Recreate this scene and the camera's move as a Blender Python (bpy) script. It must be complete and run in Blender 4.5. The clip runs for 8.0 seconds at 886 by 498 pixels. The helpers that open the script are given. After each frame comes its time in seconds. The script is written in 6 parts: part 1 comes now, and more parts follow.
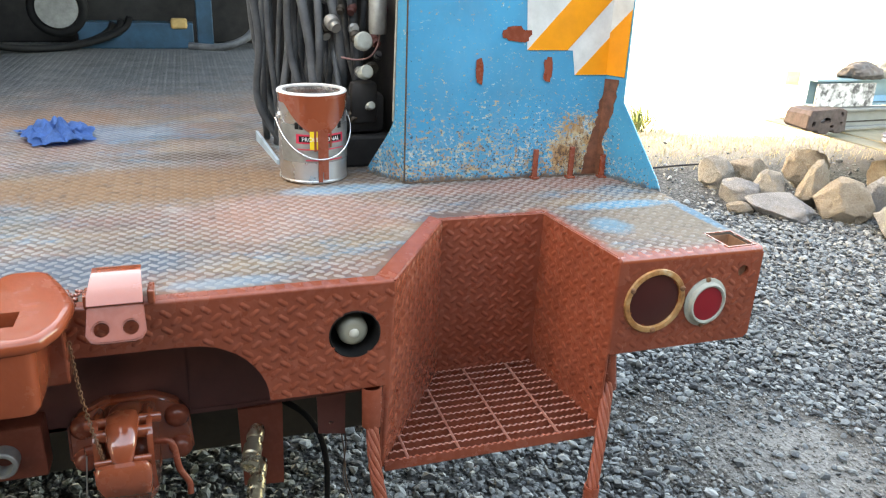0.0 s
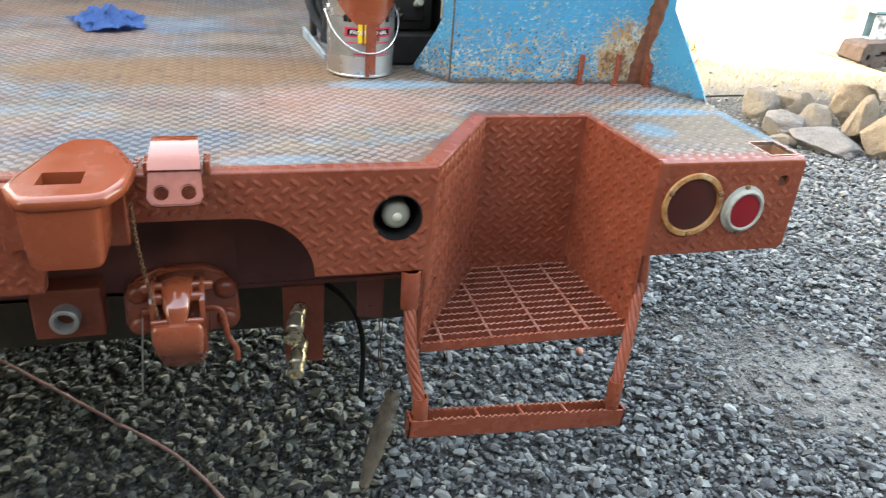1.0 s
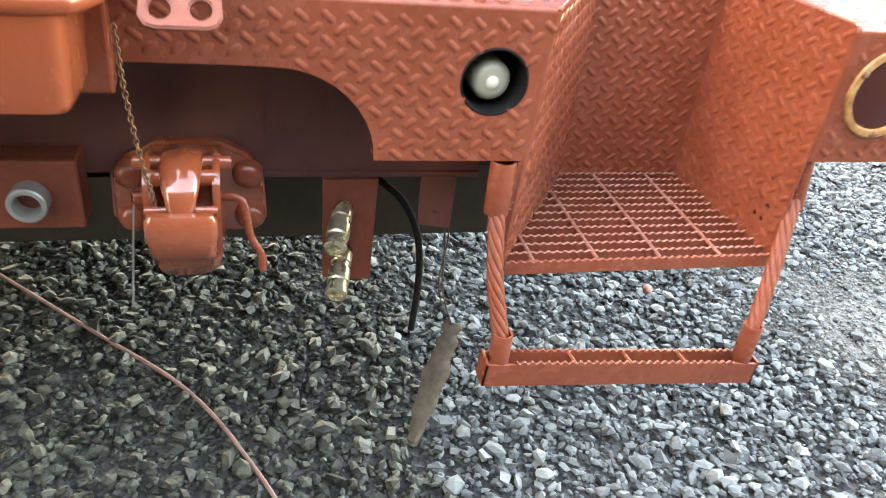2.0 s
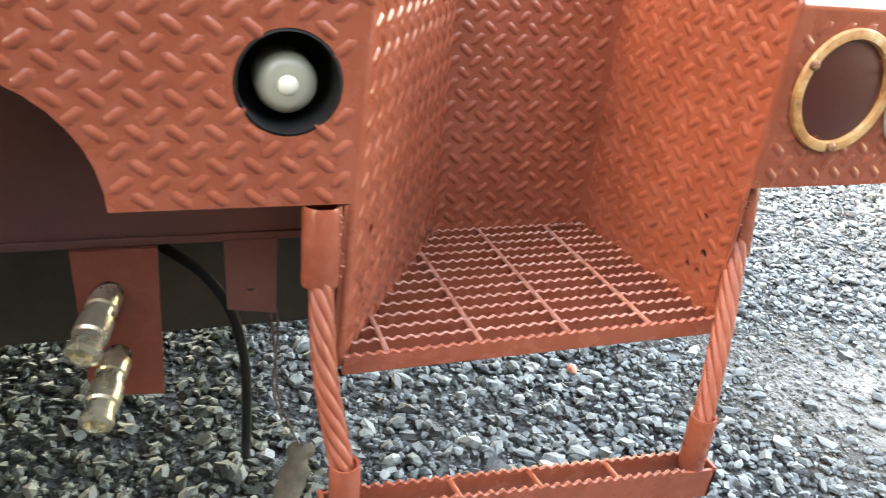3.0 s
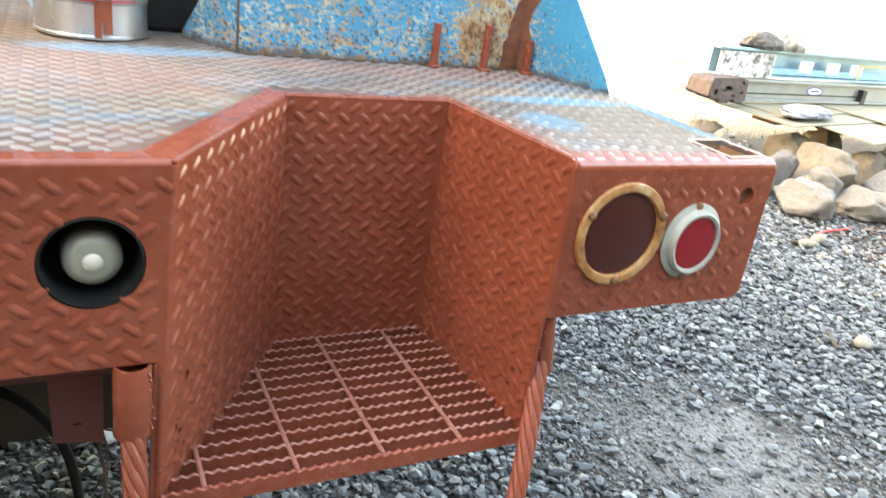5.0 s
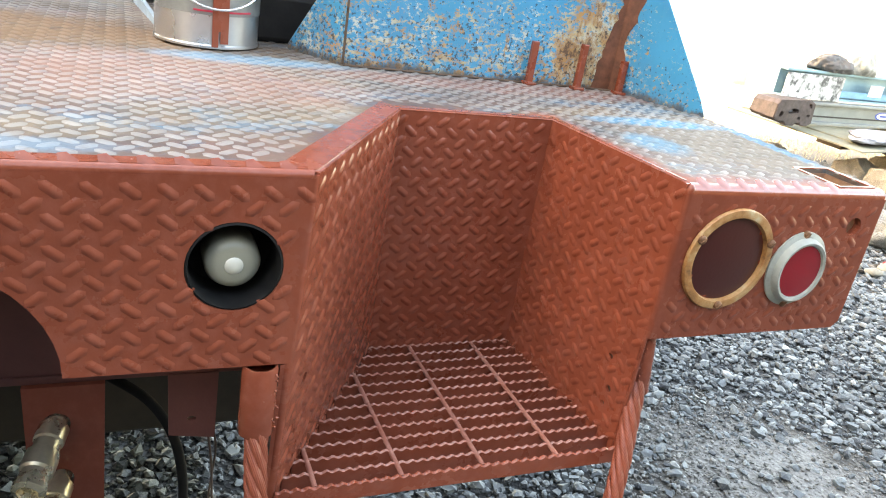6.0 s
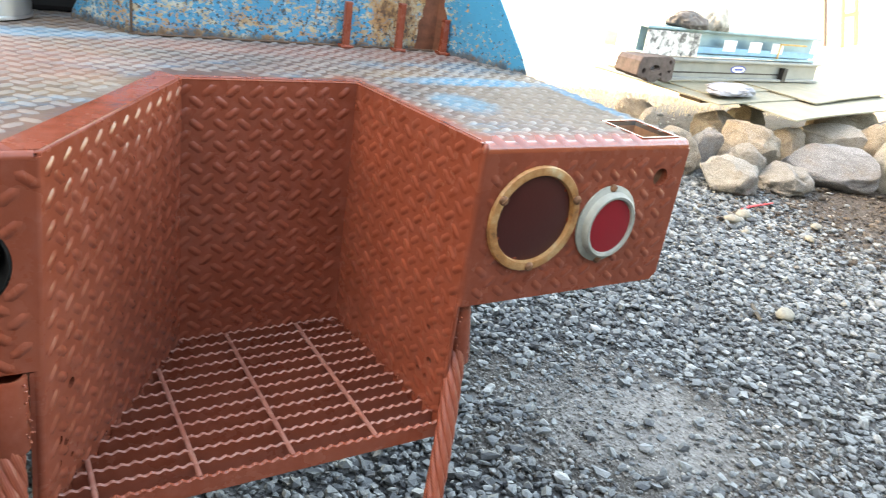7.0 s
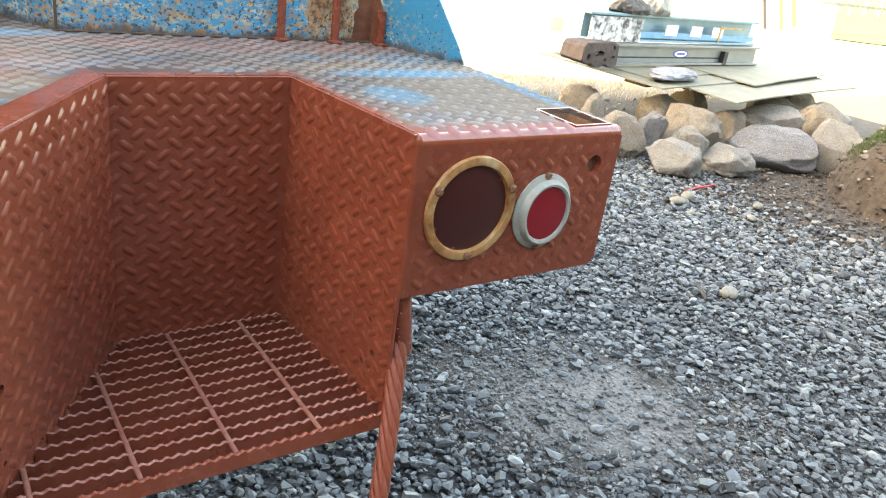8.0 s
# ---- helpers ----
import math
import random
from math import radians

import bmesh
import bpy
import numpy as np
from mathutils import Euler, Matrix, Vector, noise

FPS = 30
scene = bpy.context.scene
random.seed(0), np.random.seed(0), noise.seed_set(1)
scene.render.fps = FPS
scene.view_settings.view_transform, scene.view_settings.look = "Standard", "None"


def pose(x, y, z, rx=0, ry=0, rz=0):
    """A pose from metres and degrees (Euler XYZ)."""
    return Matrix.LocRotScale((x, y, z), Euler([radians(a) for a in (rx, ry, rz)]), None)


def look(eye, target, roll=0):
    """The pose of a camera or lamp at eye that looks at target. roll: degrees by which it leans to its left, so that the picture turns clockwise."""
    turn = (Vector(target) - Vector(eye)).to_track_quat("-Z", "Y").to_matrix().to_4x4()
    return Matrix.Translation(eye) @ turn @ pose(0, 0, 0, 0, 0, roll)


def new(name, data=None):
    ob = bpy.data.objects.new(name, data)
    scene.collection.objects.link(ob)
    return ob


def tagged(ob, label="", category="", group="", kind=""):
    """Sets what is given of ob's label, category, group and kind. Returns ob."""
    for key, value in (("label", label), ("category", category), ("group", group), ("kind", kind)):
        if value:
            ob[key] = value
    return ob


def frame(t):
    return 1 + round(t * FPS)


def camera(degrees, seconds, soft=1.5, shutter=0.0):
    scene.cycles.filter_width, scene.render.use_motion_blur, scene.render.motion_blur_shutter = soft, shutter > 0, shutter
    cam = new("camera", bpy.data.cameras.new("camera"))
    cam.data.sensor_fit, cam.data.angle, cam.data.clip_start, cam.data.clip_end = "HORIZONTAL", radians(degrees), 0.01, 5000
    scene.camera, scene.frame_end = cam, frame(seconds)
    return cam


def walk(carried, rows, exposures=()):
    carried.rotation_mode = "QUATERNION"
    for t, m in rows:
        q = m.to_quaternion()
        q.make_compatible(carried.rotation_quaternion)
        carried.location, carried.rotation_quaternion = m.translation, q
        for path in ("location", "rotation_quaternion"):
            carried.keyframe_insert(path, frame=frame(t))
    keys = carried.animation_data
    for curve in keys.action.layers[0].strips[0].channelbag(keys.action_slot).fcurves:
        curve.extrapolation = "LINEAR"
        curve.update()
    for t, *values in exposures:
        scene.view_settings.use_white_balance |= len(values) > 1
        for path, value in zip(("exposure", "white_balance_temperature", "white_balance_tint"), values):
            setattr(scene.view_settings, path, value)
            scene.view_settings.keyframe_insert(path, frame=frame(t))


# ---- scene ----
cam = camera(60.8, 8.0, soft=1.05, shutter=0.3)
EXPOSURES = [(0.0, 3.90, 10400, 12), (1.0, 3.95, 10400, 12), (2.4, 5.12, 11300, 13), (3.5, 4.72, 11000, 13), (4.5, 4.62, 10900, 13), (5.0, 4.26, 10400, 12), (6.5, 4.15, 10200, 12), (8.0, 3.78, 9800, 11)]
PATH = [
    (0, (-0.332, -1.238, 1.737), (0.267, 0.526, 1.008), 2.4),
    (0.5, (-0.343, -1.275, 1.712), (0.274, 0.452, 0.916), 3.5),
    (1, (-0.371, -1.297, 1.682), (0.14, 0.411, 0.776), 4.5),
    (1.2, (-0.373, -1.288, 1.676), (0.088, 0.42, 0.742), 4.6),
    (2.3, (-0.404, -0.798, 1.332), (0.122, 0.809, 0.265), 9.2),
    (2.5, (-0.345, -0.725, 1.308), (0.248, 0.912, 0.323), 8.6),
    (3, (-0.179, -0.681, 1.231), (0.478, 1.011, 0.391), 5.8),
    (3.5, (-0.103, -0.704, 1.224), (0.656, 0.919, 0.335), 8.1),
    (4, (-0.101, -0.71, 1.217), (0.723, 0.86, 0.291), 9.2),
    (4.5, (-0.08, -0.716, 1.253), (0.793, 0.851, 0.367), 7.9),
    (5, (-0.097, -0.73, 1.404), (0.789, 0.893, 0.642), 8.3),
    (5.2, (-0.159, -0.728, 1.423), (0.65, 0.942, 0.676), 9.3),
    (6.3, (-0.185, -0.706, 1.401), (0.601, 0.97, 0.643), 9.6),
    (6.5, (-0.114, -0.71, 1.404), (0.728, 0.931, 0.631), 9.0),
    (7, (-0.043, -0.714, 1.403), (0.978, 0.817, 0.618), 8.8),
    (7.5, (-0.023, -0.726, 1.414), (1.077, 0.744, 0.619), 8.4),
    (8, (-0.026, -0.729, 1.411), (1.09, 0.729, 0.616), 8.4),
]
walk(cam, [(t, look(eye, target, roll)) for t, eye, target, roll in PATH], EXPOSURES)

H = 1.17            # deck height over the gravel
BB = 0.949          # lower edge of the rear bumper

# ---- world, sun, exposure ----
SUN_EL, SUN_AZ = 26.0, 166.0     # elevation, and azimuth of the sun from +x towards +y
world = bpy.data.worlds.new("sky")
scene.world = world
world.use_nodes = True
wn, wl = world.node_tree.nodes, world.node_tree.links
sky = wn.new("ShaderNodeTexSky")
sky.sky_type, sky.sun_disc = "NISHITA", False
sky.sun_elevation, sky.sun_rotation = radians(SUN_EL), radians(90 - SUN_AZ)
sky.air_density, sky.dust_density, sky.ozone_density = 1.0, 2.0, 1.0
wl.new(sky.outputs[0], wn["Background"].inputs[0])
wn["Background"].inputs[1].default_value = 0.15
sun = new("sun", bpy.data.lights.new("sun", "SUN"))
sun.data.energy, sun.data.angle, sun.data.color = 5.0, radians(0.5), (1.0, 0.93, 0.82)
sun_from = Vector((math.cos(radians(SUN_AZ)) * math.cos(radians(SUN_EL)), math.sin(radians(SUN_AZ)) * math.cos(radians(SUN_EL)), math.sin(radians(SUN_EL))))
sun.matrix_world = look(sun_from * 30, (0, 0, 0))


# ---- materials ----
def material(name, rough=0.5, metal=0.0, colour=(0.5, 0.5, 0.5)):
    m = bpy.data.materials.new(name)
    m.use_nodes = True
    b = m.node_tree.nodes["Principled BSDF"]
    b.inputs["Base Color"].default_value = (*colour, 1)
    b.inputs["Roughness"].default_value, b.inputs["Metallic"].default_value = rough, metal
    return m


class Nodes:
    """Short hand for building a material's tree."""

    def __init__(self, m):
        self.t = m.node_tree
        self.b = self.t.nodes["Principled BSDF"]
        tc = self.t.nodes.new("ShaderNodeTexCoord")
        self.co = tc.outputs["Object"]

    def n(self, kind, **kw):
        node = self.t.nodes.new(kind)
        for k, v in kw.items():
            node.inputs[k].default_value = v
        return node

    def link(self, a, b):
        self.t.links.new(a, b)

    def mapped(self, scale=(1, 1, 1), rot=(0, 0, 0)):
        mp = self.n("ShaderNodeMapping")
        mp.inputs["Scale"].default_value = scale
        mp.inputs["Rotation"].default_value = rot
        self.link(self.co, mp.inputs["Vector"])
        return mp.outputs[0]

    def noise(self, scale, detail=6.0, rough=0.6, co=None, dist=0.0):
        nd = self.n("ShaderNodeTexNoise", Scale=scale, Detail=detail, Roughness=rough, Distortion=dist)
        self.link(co or self.co, nd.inputs["Vector"])
        return nd.outputs["Fac"]

    def ramp(self, fac, *stops):
        r = self.t.nodes.new("ShaderNodeValToRGB")
        el = r.color_ramp.elements
        while len(el) < len(stops):
            el.new(0.5)
        for e, (p, c) in zip(el, stops):
            e.position = p
            e.color = (*c, 1) if isinstance(c, tuple) else (c, c, c, 1)
        self.link(fac, r.inputs[0])
        return r.outputs[0]

    def mix(self, fac, a, b):
        m = self.t.nodes.new("ShaderNodeMix")
        m.data_type = "RGBA"
        for v, i in ((fac, 0), (a, 6), (b, 7)):
            if isinstance(v, (int, float)):
                m.inputs[i].default_value = v if i == 0 else (v, v, v, 1)
            elif isinstance(v, tuple):
                m.inputs[i].default_value = (*v, 1)
            else:
                self.link(v, m.inputs[i])
        return m.outputs[2]

    def math(self, op, a, b=0.0):
        m = self.t.nodes.new("ShaderNodeMath")
        m.operation = op
        for v, i in ((a, 0), (b, 1)):
            if isinstance(v, (int, float)):
                m.inputs[i].default_value = v
            else:
                self.link(v, m.inputs[i])
        return m.outputs[0]

    def bump(self, height, strength=0.3, dist=0.002):
        bp = self.n("ShaderNodeBump", Strength=strength, Distance=dist)
        self.link(height, bp.inputs["Height"])
        self.link(bp.outputs[0], self.b.inputs["Normal"])

    def set(self, name, out):
        self.link(out, self.b.inputs[name])


def make_primer(name, rough=0.26, wet=0.0, sheen_dust=0.0, tone=1.0):
    m = material(name, rough)
    k = Nodes(m)
    big = k.noise(3.5, 5, 0.6)
    fine = k.noise(60, 4, 0.6)
    c = k.ramp(big, (0.3, (0.200, 0.046, 0.0245)), (0.55, (0.258, 0.0600, 0.0320)), (0.8, (0.315, 0.082, 0.045)))
    c = k.mix(k.ramp(fine, (0.45, 0.0), (0.75, 0.10 if wet else 0.35)), c, (0.36, 0.12, 0.085))
    # pale mix that paints a sheen onto the grating's tops
    if sheen_dust:
        c = k.mix(k.ramp(k.noise(30, 7, 0.7), (0.35, sheen_dust * 0.4), (0.65, sheen_dust)), c, (0.46, 0.29, 0.24))
    if wet:
        c = k.mix(0.45, c, (0.36, 0.070, 0.022))
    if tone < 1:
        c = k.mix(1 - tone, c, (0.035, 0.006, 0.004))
    k.set("Base Color", c)
    k.set("Roughness", k.ramp(k.noise(14, 5), (0.3, max(0.03, rough - 0.12)), (0.75, rough + 0.14)))
    k.b.inputs["Specular IOR Level"].default_value = 0.36
    k.b.inputs["Coat Weight"].default_value = 1.0 if wet else 0.14
    k.b.inputs["Coat Roughness"].default_value = 0.025 if wet else 0.07
    k.b.inputs["Coat IOR"].default_value = 1.7 if wet else 1.5
    k.bump(k.noise(420 if not wet else 46, 3), 0.16 if not wet else 0.25, 0.001 if not wet else 0.003)
    return m


M_PRIMER = make_primer("red_oxide_primer")
M_WET = make_primer("wet_red_primer", 0.24, 1.0)
M_WET.node_tree.nodes["Principled BSDF"].inputs["Specular IOR Level"].default_value = 0.4


M_BOX = make_primer("brushed_red_primer", 0.22, 1.0)
M_BOX.node_tree.nodes["Principled BSDF"].inputs["Coat Weight"].default_value = 0.45
M_BOX.node_tree.nodes["Principled BSDF"].inputs["Specular IOR Level"].default_value = 0.25


# red primer with the shade beneath the bumper put into its colour
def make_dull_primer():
    m = material("shade_darkened_primer", 0.6)
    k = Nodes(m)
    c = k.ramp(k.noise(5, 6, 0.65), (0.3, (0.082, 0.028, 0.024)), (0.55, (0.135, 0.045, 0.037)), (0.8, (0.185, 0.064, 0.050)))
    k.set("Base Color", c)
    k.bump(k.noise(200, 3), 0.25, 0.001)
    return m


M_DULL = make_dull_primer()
# the same primer at a darker tone
M_TAB = make_primer("toned_down_red_primer", 0.5, tone=0.72)


def make_deck(name, lift):
    m = material(name, 0.4, 0.05)
    k = Nodes(m)
    k.b.inputs["Specular IOR Level"].default_value = 0.24 if lift else 0.2
    c = k.ramp(k.noise(7, 7, 0.7), (0.3, (0.032, 0.039, 0.043)), (0.5, (0.066, 0.070, 0.069)), (0.72, (0.125, 0.123, 0.114)))
    # red overspray and dried mud lie in broad drifts, blue paint in what is left of it
    red = k.math("MULTIPLY", k.ramp(k.noise(1.9, 5, 0.6, dist=0.5), (0.36, 0.0), (0.62, 0.75)), k.ramp(k.noise(19, 7, 0.7), (0.25, 0.35), (0.6, 1.0)))
    c = k.mix(red, c, (0.235, 0.100, 0.064))
    tan = k.ramp(k.noise(2.7, 6, 0.68, k.mapped((1, 2.2, 1), (0, 0, 0.25))), (0.46, 0.0), (0.64, 0.75))
    c = k.mix(tan, c, (0.21, 0.15, 0.092))
    blue = k.ramp(k.noise(4.6, 9, 0.78, k.mapped((1.0, 1.9, 1), (0, 0, 0.15)), 0.3), (0.53, 0.0), (0.66, 0.75))
    c = k.mix(blue, c, (0.050, 0.165, 0.245))
    pale = k.ramp(k.noise(6.0, 9, 0.75, k.mapped((1, 1.7, 1), (0, 0, 0.5))), (0.55, 0.0), (0.70, 0.6))
    c = k.mix(pale, c, (0.32, 0.315, 0.295))
    sp = k.t.nodes.new("ShaderNodeSeparateXYZ")
    k.link(k.co, sp.inputs[0])
    warp = k.math("MULTIPLY", k.math("SUBTRACT", k.noise(6, 9, 0.72), 0.5), 3.0)
    grain = k.math("MULTIPLY", k.math("SUBTRACT", k.noise(38, 9, 0.8), 0.5), 2.6)
    # brown spills before the can, rusty ground by the rag, blue remnants by corner, cabinet foot and box
    spots = ((-0.45, 0.70, 0.46, 0.14, (0.20, 0.115, 0.062), 0.95), (-0.34, 0.97, 0.13, 0.05, (0.075, 0.042, 0.026), 0.95),
             (-0.85, 1.55, 0.34, 0.14, (0.22, 0.105, 0.05), 0.75), (-0.10, 0.42, 0.22, 0.14, (0.33, 0.17, 0.12), 0.55),
             (0.70, 0.19, 0.15, 0.12, (0.185, 0.155, 0.120), 0.8), (0.66, 0.33, 0.12, 0.026, (0.055, 0.24, 0.36), 0.8), (0.56, 0.19, 0.040, 0.05, (0.065, 0.22, 0.31), 0.65), (0.812, 0.22, 0.014, 0.11, (0.045, 0.19, 0.30), 0.7),
             # first, a wide dark spot that paints shade in toward the machine house
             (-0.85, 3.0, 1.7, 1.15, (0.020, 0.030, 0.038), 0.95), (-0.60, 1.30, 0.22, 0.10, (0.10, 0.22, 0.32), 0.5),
             (-0.30, 0.06, 0.11, 0.022, (0.14, 0.25, 0.32), 0.5), (-0.55, 0.17, 0.20, 0.07, (0.060, 0.085, 0.110), 0.9),
             (0.02, 0.58, 0.14, 0.035, (0.13, 0.31, 0.42), 0.7), (-0.02, 1.15, 0.07, 0.35, (0.16, 0.38, 0.50), 0.7),
             (0.48, 0.53, 0.36, 0.045, (0.20, 0.095, 0.075), 0.8))
    caked = None
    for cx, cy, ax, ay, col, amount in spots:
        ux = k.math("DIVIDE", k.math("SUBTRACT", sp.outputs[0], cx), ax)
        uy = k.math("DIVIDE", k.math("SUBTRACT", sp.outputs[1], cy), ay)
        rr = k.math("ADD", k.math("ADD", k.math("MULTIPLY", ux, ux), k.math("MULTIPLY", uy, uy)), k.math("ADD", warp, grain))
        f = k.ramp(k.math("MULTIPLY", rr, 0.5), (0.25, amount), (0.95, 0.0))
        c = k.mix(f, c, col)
        if (cx, cy) in ((-0.45, 0.70), (0.70, 0.19)):
            caked = k.math("MAXIMUM", caked, f) if caked else f
    dirt = k.ramp(k.noise(30, 8, 0.75), (0.52, 0.0), (0.72, 0.7))
    c = k.mix(dirt, c, (0.045, 0.038, 0.032))
    # fresh primer was carried over the edge of the corner
    skirt = k.math("ADD", k.math("MULTIPLY", sp.outputs[1], 16.0), k.math("MULTIPLY", k.math("SUBTRACT", k.noise(16, 8, 0.75), 0.5), 1.6))
    c = k.mix(k.math("MULTIPLY", k.ramp(skirt, (0.15, 0.95), (0.75, 0.0)), k.ramp(sp.outputs[0], (0.40, 0.0), (0.47, 1.0))), c, (0.24, 0.06, 0.034))
    beside = k.math("ADD", k.math("SUBTRACT", k.math("ADD", sp.outputs[0], k.math("MULTIPLY", sp.outputs[1], 0.102)), 0.471), k.math("MULTIPLY", k.math("SUBTRACT", k.noise(34, 8, 0.8), 0.5), 0.05))
    near_well = k.math("MULTIPLY", k.ramp(beside, (0.008, 0.9), (0.034, 0.0)), k.math("MULTIPLY", k.ramp(sp.outputs[1], (0.32, 1.0), (0.36, 0.0)), k.ramp(sp.outputs[0], (0.40, 0.0), (0.42, 1.0))))
    c = k.mix(near_well, c, (0.24, 0.065, 0.040))
    caked = k.math("MAXIMUM", caked, near_well)
    # treads are rubbed towards bare metal
    c = k.mix(k.math("MULTIPLY", k.ramp(k.noise(8, 6), (0.3, lift), (0.7, lift * 0.4)), k.math("SUBTRACT", 1.0, k.math("MULTIPLY", caked, 0.8))), c, (0.40, 0.39, 0.36))
    k.set("Base Color", c)
    k.set("Roughness", k.math("ADD", k.ramp(k.noise(12, 6), (0.3, 0.40 if lift else 0.45), (0.75, 0.62 if lift else 0.70)), k.math("MULTIPLY", caked, 0.25)))
    k.bump(k.noise(300, 3), 0.2, 0.001)
    return m


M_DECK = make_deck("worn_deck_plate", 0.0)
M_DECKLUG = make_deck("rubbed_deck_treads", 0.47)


def make_blue():
    m = material("chipped_blue_paint", 0.42)
    k = Nodes(m)
    sep = k.t.nodes.new("ShaderNodeSeparateXYZ")
    k.link(k.co, sep.inputs[0])
    c = k.ramp(k.noise(4, 5), (0.3, (0.010, 0.240, 0.415)), (0.7, (0.018, 0.325, 0.53)))
    faded = k.ramp(k.noise(11, 8, 0.7, k.mapped((1, 1, 0.35))), (0.5, 0.0), (0.72, 0.45))
    c = k.mix(faded, c, (0.10, 0.33, 0.50))
    # chips: more of them low down, where boots and chains strike, most of all before the stubs
    low = k.n("ShaderNodeMapRange")
    for i, v in (("From Min", 1.19), ("From Max", 1.46), ("To Min", 0.062), ("To Max", -0.035)):
        low.inputs[i].default_value = v
    k.link(sep.outputs[2], low.inputs["Value"])
    ux = k.math("MULTIPLY", k.math("SUBTRACT", sep.outputs[0], 0.665), 11.0)
    uz = k.math("MULTIPLY", k.math("SUBTRACT", sep.outputs[2], 1.26), 9.0)
    worn = k.math("MAXIMUM", k.math("SUBTRACT", 1.0, k.math("ADD", k.math("MULTIPLY", ux, ux), k.math("MULTIPLY", uz, uz))), 0.0)
    worn = k.math("MULTIPLY", worn, 0.11)
    # the gusset beside the panel kept most of its paint
    kept = k.ramp(sep.outputs[0], (0.742, 0.0), (0.775, 0.055))
    wear = k.math("SUBTRACT", k.math("ADD", low.outputs[0], worn), kept)
    chip = k.math("ADD", k.noise(105, 9, 0.74, k.mapped((0.75, 1.0, 1.1), (0, 0.45, 0))), wear)
    chip2 = k.math("ADD", k.noise(78, 9, 0.74, k.mapped((0.6, 1.0, 1.2), (0, -0.3, 0))), wear)
    flake = k.ramp(k.noise(17, 5, 0.6), (0.40, (0.58, 0.56, 0.46)), (0.50, (0.55, 0.43, 0.24)), (0.60, (0.50, 0.25, 0.08)))
    c = k.mix(k.ramp(chip, (0.574, 0.0), (0.605, 0.9)), c, flake)
    c = k.mix(k.ramp(chip2, (0.605, 0.0), (0.635, 0.85)), c, flake)
    rust = k.math("ADD", k.noise(56, 9, 0.74, k.mapped((1.0, 1.0, 0.6))), k.math("SUBTRACT", k.math("ADD", k.math("MULTIPLY", low.outputs[0], 0.9), k.math("MULTIPLY", worn, 1.35)), kept))
    c = k.mix(k.ramp(rust, (0.62, 0.0), (0.68, 0.9)), c, (0.42, 0.22, 0.09))
    c = k.mix(k.ramp(rust, (0.70, 0.0), (0.74, 0.9)), c, (0.13, 0.065, 0.035))
    # long scratches and knocks higher up, in loose groups
    scratch = k.math("MULTIPLY", k.ramp(k.noise(70, 6, 0.7, k.mapped((1.5, 1.0, 0.32), (0, 0.5, 0))), (0.655, 0.0), (0.675, 1.0)), k.ramp(k.noise(5.5, 3, 0.5), (0.50, 0.0), (0.56, 1.0)))
    c = k.mix(scratch, c, (0.62, 0.63, 0.60))
    pits = k.math("ADD", k.noise(150, 4, 0.6), k.math("SUBTRACT", k.math("MULTIPLY", low.outputs[0], 1.35), kept))
    c = k.mix(k.ramp(pits, (0.64, 0.0), (0.67, 0.85)), c, (0.045, 0.034, 0.028))
    foot = k.math("ADD", k.math("MULTIPLY", k.math("SUBTRACT", sep.outputs[2], 1.170), 28.0), k.math("MULTIPLY", k.math("SUBTRACT", k.noise(26, 8, 0.75, k.mapped((1, 1, 0.5))), 0.5), 2.0))
    c = k.mix(k.ramp(foot, (0.12, 0.80), (0.42, 0.0)), c, k.ramp(k.noise(60, 6, 0.7), (0.4, (0.055, 0.038, 0.030)), (0.65, (0.17, 0.10, 0.06))))
    grime = k.ramp(k.noise(7, 7, 0.65), (0.45, 0.0), (0.8, 0.25))
    c = k.mix(grime, c, (0.10, 0.16, 0.18))
    k.set("Base Color", c)
    k.bump(chip, 0.3, 0.0015)
    return m


M_BLUE = make_blue()


def plain(name, colour, rough=0.5, metal=0.0, var=0.25, scale=25.0, bump=0.15):
    m = material(name, rough, metal, colour)
    k = Nodes(m)
    f = k.noise(scale, 6, 0.65)
    lo = tuple(v * (1 - var) for v in colour)
    hi = tuple(min(1, v * (1 + var)) for v in colour)
    k.set("Base Color", k.ramp(f, (0.3, lo), (0.7, hi)))
    k.set("Roughness", k.ramp(k.noise(scale * 0.6, 5), (0.3, max(0.02, rough - 0.1)), (0.7, min(1, rough + 0.1))))
    k.bump(k.noise(scale * 8, 3), bump, 0.001)
    return m


M_BRASS = plain("yellow_plated_steel", (0.58, 0.52, 0.38), 0.28, 0.85, 0.2, 30)
M_TIN = plain("tinplate", (0.62, 0.62, 0.61), 0.28, 0.85, 0.12, 12)
M_WIRE = plain("bright_wire", (0.75, 0.75, 0.73), 0.25, 0.9)
M_RUBBER = plain("black_rubber", (0.008, 0.008, 0.008), 0.75, 0, 0.4)
M_RUBBER.node_tree.nodes["Principled BSDF"].inputs["Specular IOR Level"].default_value = 0.2
M_HOSE = plain("dusty_hose", (0.085, 0.090, 0.095), 0.5, 0, 0.5, 14)
M_DARK = plain("grimy_black_steel", (0.022, 0.020, 0.019), 0.6, 0.2, 0.5, 12)
M_BROWN = plain("oily_brown_steel", (0.030, 0.024, 0.017), 0.6, 0.1, 0.4, 10)
M_DARKBLUE = plain("grimy_blue_paint", (0.009, 0.055, 0.095), 0.5, 0, 0.4, 9)
M_PIPE = plain("grey_pipe", (0.30, 0.30, 0.28), 0.45, 0.5)
